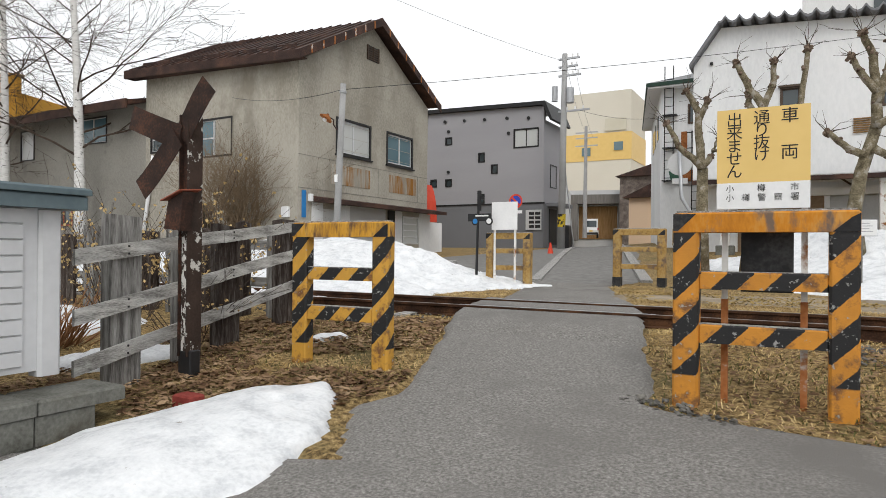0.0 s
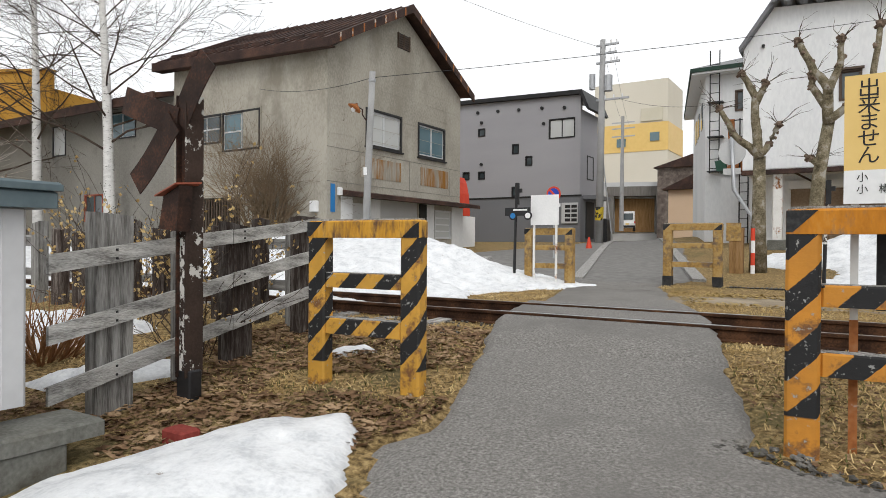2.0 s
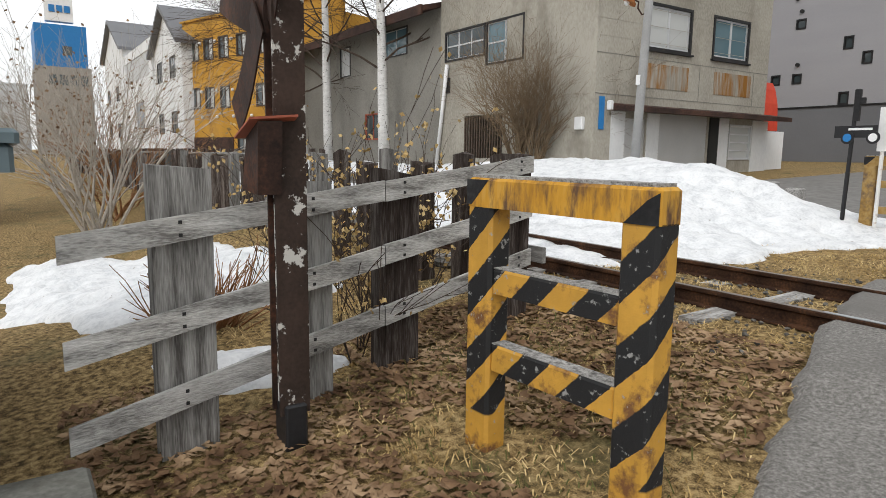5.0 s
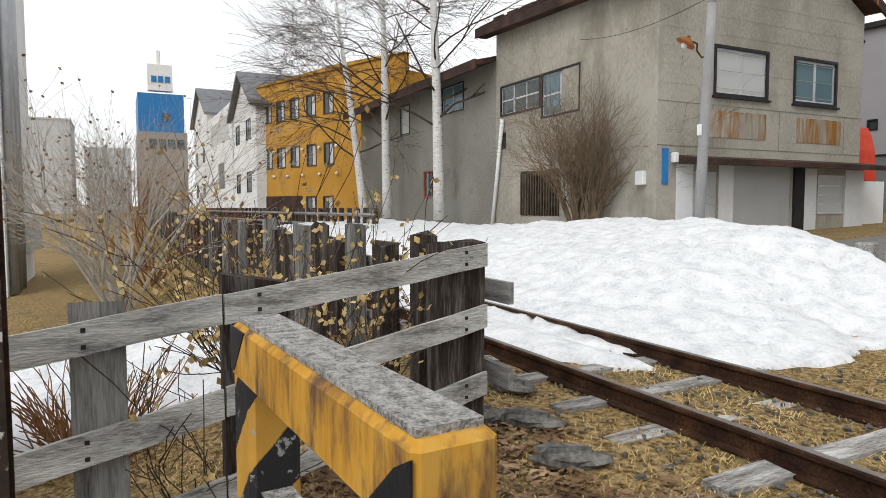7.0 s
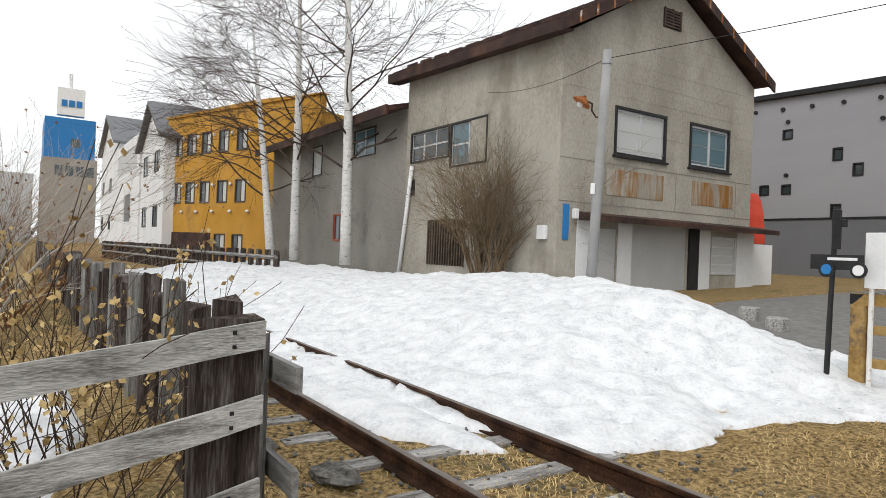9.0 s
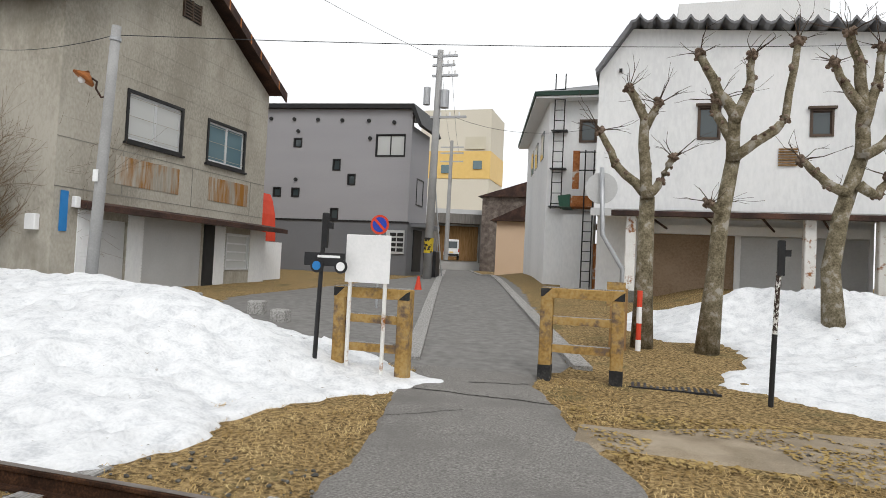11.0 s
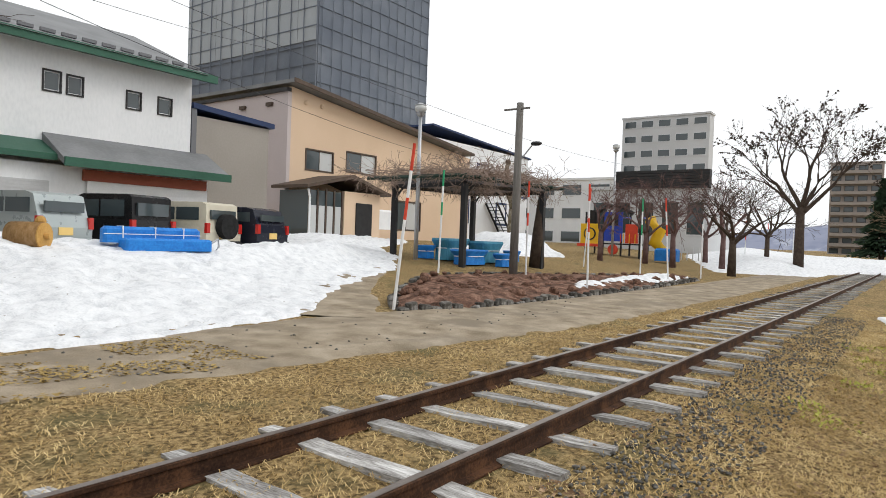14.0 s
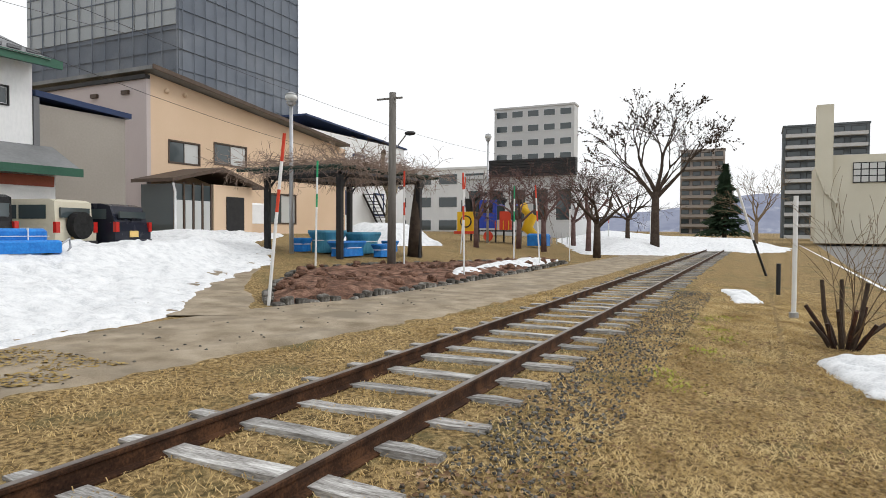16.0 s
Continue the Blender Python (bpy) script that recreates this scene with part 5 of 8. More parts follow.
def peach_house():
    h = thing("house", "peach siding house with sloping grey roof and brown porch", "house")
    X, Y = 24.5, 26.0
    holes = [(25.6, 27.8, 4.75, 6.0), (28.8, 31.5, 4.95, 6.25), (33.2, 36.2, 1.6, 3.6)]
    m = Mesh()
    wall_grid(m, "y", Y, Y + 0.25, X, 42, 0.7, 6.6, holes)
    m.prism([(X, 6.6), (42, 6.6), (42, 7.3), (24.5, 9.2)], "y", Y, Y + 0.25)
    part("front_wall", m, PEACH, h)
    part("side_wall", Mesh().prism([(Y - 0.02, 0.7), (Y + 12, 0.7), (Y + 12, 8.9), (Y - 0.02, 8.9)], "x", X - 0.25, X - 0.003), MAUVE, h, "mauve-grey side wall")
    part("side_coping", Mesh().box(X - 0.4, X - 0.1, Y - 0.1, Y + 12.1, 8.9, 9.1), FRAME, h)
    part("roof", Mesh().prism([(X - 0.4, 9.3), (41.5, 7.42), (41.5, 7.58), (X - 0.4, 9.5)], "y", Y - 0.7, 38), GREYROOF, h)
    part("roof_edge", Mesh().prism([(X - 0.45, 9.3), (41.5, 7.42), (41.5, 7.6), (X - 0.45, 9.52)], "y", Y - 0.78, Y - 0.71), BROWNFRAME, h)
    for q in holes:
        window(h, "y", Y, -1, *q, cols=2, bar=0.08, frame_mat=BROWNFRAME, pane=GLASS, pane2=GLASS_PALE)
    for y in (27.2, 29.6, 32.4):
        part("vent", Mesh().box(X - 0.4, X - 0.25, y, y + 0.5, 8.2, 8.4), BROWNFRAME, h)
    for x in (25.5, 26.7):
        part("vent", Mesh().lump((x, Y - 0.05, 8.5), 0.14, 0, 0), PEACH, h)
    p = part("porch", Mesh().box(26.4, 29.3, Y - 2.4, Y - 0.003, 0.7, 3.6), PEACH, h)
    part("porch_glazing", Mesh().box(23.9, 26.35, Y - 2.3, Y - 0.003, 1.0, 3.5), GLASS, p)
    for k in range(4):
        part("curtain_pane", Mesh().box(24.0 + k * 0.6, 24.42 + k * 0.6, Y - 2.33, Y - 2.303, 1.2, 2.7), GLASS_PALE, p, "glass pane with a pale curtain behind")
    part("downpipe", Mesh().tube([(23.5, Y - 2.7, 3.5), (23.8, Y - 2.5, 3.1), (23.8, Y - 2.5, 0.8)], 0.06, 6), WHITE, p, "white downpipe")
    for k in range(5):
        part("porch_mullion", Mesh().box(23.85 + k * 0.6, 23.95 + k * 0.6, Y - 2.36, Y - 2.3, 0.9, 3.6), BROWNFRAME, p)
    part("porch_door", Mesh().box(27.3, 28.6, Y - 2.46, Y - 2.403, 0.8, 3.0), FRAME, p)
    part("porch_roof", Mesh().prism([(23.3, 3.55), (26.6, 4.3), (29.7, 3.5), (29.7, 3.66), (26.6, 4.5), (23.3, 3.72)], "y", Y - 2.9, Y - 0.003), BROWNFRAME, p, "brown tiled porch roof")
    part("oil_tank", Mesh().box(29.8, 31.6, Y - 1.6, Y - 0.8, 1.6, 2.8, c=0.1), WHITE, h, "white heating oil tank")
    g = thing("garage_building", "taupe flat-roofed side building with a dark blue roof edge", "building")
    part("wall", Mesh().box(13.6, 16.7, 18.0, 25.5, 0.5, 5.1), TAUPE, g)
    part("parapet", Mesh().prism([(13.45, 5.32), (16.85, 5.12), (16.85, 5.3), (13.45, 5.5)], "y", 17.85, 25.6), SIGNBLUE_DARK, g, "dark blue parapet")
    part("edge_trim", Mesh().box(13.42, 13.6, 17.9, 18.05, 0.5, 5.3), DARKSIDING, g)
    b = thing("house", "pale house with blue roof edge and blue window frames", "house")
    part("wall", Mesh().box(44, 60, 31, 42, 0.7, 9.6), WHITEWALL, b)
    part("roof_edge", Mesh().prism([(43.6, 10.5), (60.4, 9.55), (60.4, 9.7), (43.6, 10.65)], "y", 30.85, 42), SIGNBLUE_DARK, b)
    for x, z in ((46, 6.2), (50.5, 6.0), (54, 2.6), (47.5, 2.6), (58, 5.5)):
        window(b, "y", 31, -1, x, x + 2.0, z, z + 2.2, cols=2, bar=0.2, frame_mat=SIGNBLUE_DARK)
    s = thing("outdoor_stair", "dark steel outdoor staircase against the pale house", "stair")
    for k in range(12):
        part("tread", Mesh().box(52 + k * 0.28, 52.3 + k * 0.28, 29.6, 30.9, 4.5 - k * 0.3, 4.55 - k * 0.3), BLACKPOST, s)
    for y in (29.6, 30.85):
        part("stringer", Mesh().tube([(52, y, 4.6), (55.4, y, 1.0)], 0.1, 6), BLACKPOST, s)
        part("handrail", Mesh().tube([(52, y, 5.6), (55.4, y, 2.0)], 0.05, 6), BLACKPOST, s)


SIGNBLUE_DARK = material("dark_blue_trim", [(0.015, 0.03, 0.085), (0.02, 0.04, 0.11)], 0.5, scale=2, fine=20, bump=0.05)
peach_house()
block_of_flats("apartment_block", "pale grey concrete apartment block", 128, 131, 30.8, 47.6, 0, 26.2, APT, "x", 9, 5)
block_of_flats("apartment_block", "taupe high-rise apartment block with balconies", 185, 188, 6, 16.8, 0, 22.6, APT_BROWN, "x", 9, 4, balcony=APT_BROWN)
block_of_flats("apartment_block", "dark high-rise apartment block with pale central tower", 150, 160, -21.2, -6.4, 0, 22.4, APT_DARK, "x", 10, 4, balcony=APT)
block_of_flats("school_building", "low pale building across the street", 92, 104, 30, 70, 0, 10.6, WHITEWALL, "x", 3, 9)
pavilion = block_of_flats("pavilion", "low grey pavilion with a dark slatted fascia", 60, 70, 13, 24, 0, 6.3, APT, "x", 1, 5)
for k in range(6):
    part("fascia_slat", Mesh().box(59.4, 60.2, 12.9, 21.4, 6.4 + k * 0.27, 6.64 + k * 0.27), FRAME, pavilion, "dark brown slatted roof screen")
cream = thing("hall_building", "cream rendered hall with a square tower and gridded window", "building")
part("wall", Mesh().box(88, 110, -27, -9.0, 0, 10.1), CREAM, cream)
part("tower", Mesh().box(87.4, 89, -9.7, -8.0, 0, 15.9), CREAM, cream)
gw = part("grid_window", Mesh().box(87.85, 87.95, -15.6, -11.7, 6.9, 9.2), FRAME, cream)
for i in range(5):
    for j in range(3):
        part("pane", Mesh().box(87.78, 87.83, -15.5 + i * 0.77, -14.85 + i * 0.77, 7.0 + j * 0.74, 7.62 + j * 0.74), GLASS_PALE, gw)
for k in range(4):
    part("slanted_fin", Mesh().prism([(-8.3 - k * 0.45, 8.1 - k * 0.5), (-8.05 - k * 0.45, 8.1 - k * 0.5), (-9.0 - k * 0.45, 5.6 - k * 0.5), (-9.25 - k * 0.45, 5.6 - k * 0.5)], "x", 87.0, 87.4), CREAM, cream)
far = thing("office_block", "white multi-storey building with an orange lower storey behind the street", "building")
part("wall", Mesh().box(-41, -27, 118, 130, 0, 31.9), CREAMWHITE, far)
part("orange_band", Mesh().box(-41.1, -26.9, 117.9, 130.1, 18.6, 23.9), SIGNYELLOW, far)
for x, z in ((-31.9, 24.2), (-36.5, 19.6), (-30.2, 20.4)):
    part("window", Mesh().box(x, x + (4 if z > 24 else 1.7), 117.7, 117.88, z, z + (2.4 if z > 24 else 1.6)), CREAM if z > 24 else GLASS_BLUE, far)
near_white = thing("office_block", "white upper storeys behind the corrugated roof", "building")
part("wall", Mesh().box(2.2, 10.5, 40, 52, 1, 18.3), WHITEWALL, near_white)
part("window", Mesh().box(6.0, 7.8, 39.9, 40.02, 15.2, 16.6), GLASS, near_white)
for nm, args, mt in (("stone_warehouse", (-14.6, -5, 61, 75, 0.5, 8.6), OLDSTONE), ("side_house", (-8.6, -2.6, 40, 46, 0.8, 4.6), PEACH)):
    b = thing("house", "old house along the street with dark stone walls" if mt is OLDSTONE else "small beige house along the street", "house")
    part("wall", Mesh().box(*args), mt, b)
    part("roof", Mesh().prism([(args[0] - 0.4, args[5]), (args[1] + 0.4, args[5]), ((args[0] + args[1]) / 2, args[5] + 1.6)], "y", args[2] - 0.4, args[3]), RUSTED_ROOF, b)
dead = thing("house", "porch-fronted building closing the end of the street", "house", (-18.2, 64, 0), 16)
part("wall", Mesh().box(-6, 4.5, 0, 12, 1, 7.6), SHUTTER, dead)
part("porch_beam", Mesh().box(-2.6, 3.6, -1.6, 0, 6.0, 7.0), GREYPOLEWOOD, dead)
for x in (-2.5, 2.6):
    part("porch_post", Mesh().box(x, x + 0.8, -1.6, -0.6, 2.0, 6.1), GREYPOLEWOOD, dead)
part("gateway", Mesh().box(-1.6, 2.5, -0.15, -0.02, 2.2, 5.8), POLEWOOD, dead)
lw = thing("house", "white house wall beyond the grey building", "house", (-12.6, 38, 0), 16)
part("wall", Mesh().box(-6, -0.4, 0, 18, 1, 6.4), WHITEWALL, lw)
part("blue_gate", Mesh().box(-0.38, -0.3, 1, 5, 1.4, 3.6), SHUTTER, lw)
shedw = thing("house", "white wall with grey drainpipes beside the railway cutting", "house")
part("wall", Mesh().box(-27, -20.5, -9, -5.7, -1.5, 11), WHITEWALL, shedw)
for x in (-20.9, -21.6, -22.6):
    downpipe(shedw, [(x, -5.58, -1.2), (x, -5.58, 11)], 0.11, GALV)
for x in (-23.5, -26):
    part("air_conditioner", Mesh().box(x, x + 0.9, -5.69, -5.35, -0.2, 0.8), SHUTTER, shedw)
bt = thing("office_block", "distant blue and white tower with a rooftop sign", "building")
part("wall", Mesh().box(-165, -150, 1.4, 10.3, 15, 25), PLATEBLUE, bt)
part("lower_wall", Mesh().box(-165, -149.8, 1.2, 10.8, 0, 17), TAUPE, bt)
part("roof_sign", Mesh().box(-152, -150, 3.4, 8.2, 25.6, 31), WHITE, bt, "white rooftop sign board")
for k in range(3):
    part("sign_mark", Mesh().box(-149.95, -149.85, 4.1 + k * 1.3, 5.1 + k * 1.3, 27.3, 28.6), PLATEBLUE, bt)
part("roof_mast", Mesh().tube([(-151, 5.6, 31), (-151, 5.6, 34)], 0.4, 6), WHITE, bt)
for y in (6.0,):
    part("window", Mesh().box(-150, -149.9, y, y + 1.6, 19.3, 21), GLASS, bt)
for k in range(4):
    part("window", Mesh().box(-149.8, -149.7, 3.4 + k * 1.8, 4.8 + k * 1.8, 13.5, 15.5), GLASS, bt)
for k, (y0, y1, z) in enumerate(((-21, -11, 18.5), (-9, 0, 14), (-34, -22, 12))):
    block_of_flats("distant_building", "hazy distant pale town building", -166 - 12 * k, -150 - 12 * k, y0, y1, 0, z, WHITEWALL if k else APT, "x", 4, 3)
# far hill; its haze is only in the material colour
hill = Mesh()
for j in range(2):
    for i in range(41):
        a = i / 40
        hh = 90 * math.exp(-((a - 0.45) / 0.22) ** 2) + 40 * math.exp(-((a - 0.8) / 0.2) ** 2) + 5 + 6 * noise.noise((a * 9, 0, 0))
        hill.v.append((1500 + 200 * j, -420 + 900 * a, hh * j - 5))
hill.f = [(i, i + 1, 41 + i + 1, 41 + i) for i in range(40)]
whole("backdrop", hill, HILL, "snow-streaked hill behind the town, tinted blue to stand for haze", kind="structure", smooth=True)


# ---- painted barriers ----
def striped(name, paint, period, phase, sign=1):
    """Slanting worn black bands over chipped paint."""
    m = bpy.data.materials.new(name)
    m.use_nodes = True
    n, l = m.node_tree.nodes, m.node_tree.links
    b = n["Principled BSDF"]
    tc = n.new("ShaderNodeTexCoord")
    sep = n.new("ShaderNodeSeparateXYZ")
    l.new(tc.outputs["Object"], sep.inputs[0])

    def calc(op, a, c):
        q = n.new("ShaderNodeMath")
        q.operation = op
        for i, v in enumerate((a, c)):
            if isinstance(v, (int, float)):
                q.inputs[i].default_value = v
            else:
                l.new(v, q.inputs[i])
        return q.outputs[0]

    def noisy(s, detail=6):
        t = n.new("ShaderNodeTexNoise")
        t.inputs["Scale"].default_value, t.inputs["Detail"].default_value, t.inputs["Roughness"].default_value = s, detail, 0.65
        l.new(tc.outputs["Object"], t.inputs["Vector"])
        return t.outputs["Fac"]

    def pick(f, a, c):
        q = n.new("ShaderNodeMix")
        q.data_type = "RGBA"
        l.new(f, q.inputs["Factor"])
        for i, v in ((6, a), (7, c)):
            if isinstance(v, tuple):
                q.inputs[i].default_value = (*v, 1)
            else:
                l.new(v, q.inputs[i])
        return q.outputs[2]

    def soft(v, a, c):
        q = n.new("ShaderNodeMapRange")
        l.new(v, q.inputs["Value"])
        q.inputs["From Min"].default_value, q.inputs["From Max"].default_value = a, c
        return q.outputs[0]

    s = calc("ADD", calc("SUBTRACT", sep.outputs[0], sep.outputs[2]), calc("MULTIPLY", sep.outputs[1], sign))
    s = calc("ADD", s, calc("MULTIPLY", noisy(30), 0.02))
    band = soft(calc("FRACT", calc("ADD", calc("DIVIDE", s, period), phase), 0), 0.49, 0.51)
    band = calc("MULTIPLY", band, soft(sep.outputs[2], 0.19, 0.20))
    base = pick(soft(noisy(4), 0.35, 0.65), tuple(c * 0.75 for c in paint), paint)
    base = pick(soft(noisy(9), 0.52, 0.64), base, (0.17, 0.075, 0.025))
    base = pick(soft(noisy(18), 0.62, 0.66), base, (0.33, 0.31, 0.28))
    dark = pick(soft(noisy(26), 0.60, 0.65), (0.009, 0.009, 0.01), (0.30, 0.30, 0.29))
    l.new(pick(band, base, dark), b.inputs["Base Color"])
    b.inputs["Roughness"].default_value = 0.7
    bp = n.new("ShaderNodeBump")
    bp.inputs["Strength"].default_value, bp.inputs["Distance"].default_value = 0.4, 0.01
    l.new(noisy(25), bp.inputs["Height"])
    l.new(bp.outputs["Normal"], b.inputs["Normal"])
    return m


STRIPE_Y = striped("yellow_black_stripes", (0.62, 0.33, 0.045), 0.31, 0.15)
STRIPE_O = striped("orange_black_stripes", (0.60, 0.25, 0.025), 0.31, 0.35)


def barrier(x, y, z, w, height, stripe, plain, label, bars, depth=0.17, post=0.16, rz=0.0, foot=None):
    """Concrete road barrier: two posts, a top beam and two lower bars."""
    b = thing("road_barrier", label, "barrier", (x, y, z), rz, group="concrete barriers at the crossing")
    d = depth / 2
    for u in (0, w - post):
        p = part("post", Mesh().box(u, u + post, -d, d, -0.25, height - 0.12, c=0.015), stripe, b)
        if foot:
            part("foot_paint", Mesh().box(u - 0.003, u + post + 0.003, -d - 0.003, d + 0.003, -0.2, 0.2), foot, p, "black painted foot")
    t = part("top_beam", Mesh().box(0, w, -d - 0.003, d + 0.003, height - 0.14, height - 0.012, c=0.012), plain, b)
    part("worn_top", Mesh().box(0.02, w - 0.02, -d + 0.012, d - 0.012, height - 0.012, height), CONCRETE_TOP, t, "bare gritty concrete top")
    for a, c in bars:
        q = part("bar", Mesh().box(post, w - post, -d * 0.75, d * 0.75, a, c, c=0.01), stripe, b)
        part("worn_top", Mesh().box(post, w - post, -d * 0.6, d * 0.6, c - 0.002, c + 0.004), CONCRETE_TOP, q)
    for u in (0.0, w - post):
        part("corner_stripe", Mesh().prism([(u + 0.002, height - 0.13), (u + post * 0.2, height - 0.13), (u + post * 0.9, height - 0.02), (u + 0.002, height - 0.02)] if u == 0 else [(u + post * 0.1, height - 0.14), (u + post - 0.002, height - 0.14), (u + post - 0.002, height - 0.03), (u + post * 0.7, height - 0.055)], "y", -d - 0.006, -d - 0.002), BLACK, t, "black corner stripe")
    return b


barrier(-1.325, -2.665, -0.36, 1.0, 1.275, STRIPE_Y, YELLOW, "yellow concrete barrier with worn black stripes beside the crossing", [(0.41, 0.53), (0.76, 0.87)], depth=0.125, rz=3.5)
barrier(1.94, -2.60, -0.33, 1.05, 1.265, STRIPE_O, ORANGE, "orange concrete barrier with chipped black stripes beside the crossing", [(0.41, 0.53), (0.76, 0.87)], depth=0.14, rz=1.5)
barrier(-0.87, 6.55, -0.04, 1.06, 1.21, OCHRE, OCHRE, "faded ochre concrete barrier with black feet", [(0.37, 0.47), (0.73, 0.83)], foot=BLACK)
barrier(-3.28, 5.45, -0.07, 1.0, 1.14, OCHRE, OCHRE, "faded ochre concrete barrier half sunk in snow", [(0.35, 0.45), (0.70, 0.80)])


def lettering(parent, text, x, z, size, y, mat=None, sx=1.0):
    """Raised letters facing the road."""
    c = bpy.data.curves.new("lettering", "FONT")
    c.body, c.size, c.align_x, c.align_y, c.extrude = text, size, "CENTER", "CENTER", 0.0006
    tmp = bpy.data.objects.new("lettering", c)
    scene.collection.objects.link(tmp)
    me = bpy.data.meshes.new_from_object(tmp.evaluated_get(bpy.context.evaluated_depsgraph_get()))
    bpy.data.objects.remove(tmp)
    me.materials.clear()
    me.materials.append(mat or INK)
    ob = new("lettering", me)
    ob.parent = parent
    ob.matrix_basis = pose(x, y, z, 90, 0, 0) @ Matrix.Diagonal((sx, 1, 1, 1))
    return ob


sg = thing("road_sign", "yellow and white police sign with black vertical lettering on two posts", "sign", (2.19, -2.50, 0))
part("board", Mesh().box(0, 0.54, -0.012, 0.0, 1.12, 1.60), SIGNYELLOW, sg, "yellow sign board")
part("lower_board", Mesh().box(0, 0.54, -0.012, 0.0, 0.95, 1.12), WHITE, sg, "white lower strip")
for x in (0.05, 0.51):
    part("post", Mesh().box(x - 0.018, x + 0.018, 0.002, 0.04, 0.35, 1.55), WHITE_RUST, sg, "slim white post")
    part("post_foot", Mesh().box(x - 0.02, x + 0.02, 0.0, 0.042, -0.5, 0.36), RUST_SHEET, sg, "rusty orange post foot")
for ch, z in (("車", 1.53), ("両", 1.30)):
    lettering(sg, ch, 0.425, z, 0.105, -0.0135)
for i, ch in enumerate("通り抜け"):
    lettering(sg, ch, 0.265, 1.53 - i * 0.079, 0.10, -0.0135)
for i, ch in enumerate("出来ません"):
    lettering(sg, ch, 0.105, 1.525 - i * 0.084, 0.10, -0.0135)
for x, ch in ((0.08, "小"), (0.265, "樽"), (0.455, "市")):
    lettering(sg, ch, x, 1.08, 0.052, -0.0135)
for i, ch in enumerate("小樽警察署"):
    lettering(sg, ch, 0.08 + i * 0.094, 1.02, 0.052, -0.0135)
whole("dark_plate", Mesh().box(2.335, 2.64, -2.458, -2.445, 0.41, 0.80), BLACK, "blank black plate fixed between the sign posts", "plate")

# ---- rusty crossbuck ----
cb = thing("railway_crossbuck", "rusty old railway crossbuck on a flaking black and white post", "crossing sign", (-1.89, -3.36, -0.45))
part("post", Mesh().box(-0.043, 0.043, -0.05, 0.05, 0.24, 1.52), POST_BW, cb, "flaking white and black post")
part("upper_post", Mesh().box(-0.043, 0.043, -0.037, 0.037, 1.52, 2.30), DARKMETAL, cb)
part("post_flange", Mesh().box(0.045, 0.058, -0.075, 0.075, 0.2, 1.5), POST_DARK, cb)
part("back_flange", Mesh().box(-0.058, -0.045, -0.075, 0.075, 0.2, 2.25), DARKMETAL, cb)
part("upper_flange", Mesh().box(0.045, 0.058, -0.075, 0.075, 1.5, 2.25), POST_DARK, cb)
part("post_foot", Mesh().box(-0.075, 0.08, -0.055, 0.055, -0.2, 0.25, c=0.01), BLACKPOST, cb, "black steel foot")
hub = (-0.06, -0.075, 2.06)
for a0, ln, w in ((46, 0.56, 0.21), (160, 0.66, 0.21), (219, 0.68, 0.21)):
    a = radians(a0)
    dx, dz = math.cos(a), math.sin(a)
    px, pz = -dz * w / 2, dx * w / 2
    n_ = 6
    m = Mesh()
    for i in range(n_ + 1):
        f = i / n_
        wv = 0.025 * math.sin(f * 3 + a0)
        for q in (-1, 1):
            for t in (-0.004, 0.004):
                m.v.append((hub[0] + dx * ln * f + px * q, hub[1] + wv + t, hub[2] + dz * ln * f + pz * q))
    for i in range(n_):
        k = i * 4
        m.f += [(k, k + 4, k + 6, k + 2), (k + 1, k + 3, k + 7, k + 5), (k, k + 1, k + 5, k + 4), (k + 2, k + 6, k + 7, k + 3)]
    m.f += [(0, 2, 3, 1), (n_ * 4, n_ * 4 + 1, n_ * 4 + 3, n_ * 4 + 2)]
    part("arm", m, DARKMETAL, cb, "bent rusty sheet arm")
part("hood_roof", Mesh().add([(-0.13, -0.20, 1.52), (0.11, -0.20, 1.60), (0.11, 0.02, 1.62), (-0.13, 0.02, 1.54), (-0.13, -0.20, 1.51), (0.11, -0.20, 1.59), (0.11, 0.02, 1.61), (-0.13, 0.02, 1.53)], [(0, 1, 2, 3), (4, 5, 6, 7), (0, 1, 5, 4), (1, 2, 6, 5), (2, 3, 7, 6), (3, 0, 4, 7)]), REDTRIM, cb, "dull red hood")
part("hood_box", Mesh().add([(-0.08, -0.16, 1.515), (0.10, -0.16, 1.585), (0.10, -0.05, 1.59), (-0.08, -0.05, 1.52), (-0.12, -0.17, 1.28), (0.07, -0.16, 1.26), (0.07, -0.05, 1.26), (-0.12, -0.05, 1.28)], [(0, 1, 2, 3), (4, 5, 6, 7), (0, 1, 5, 4), (1, 2, 6, 5), (2, 3, 7, 6), (3, 0, 4, 7)]), DARKMETAL, cb)


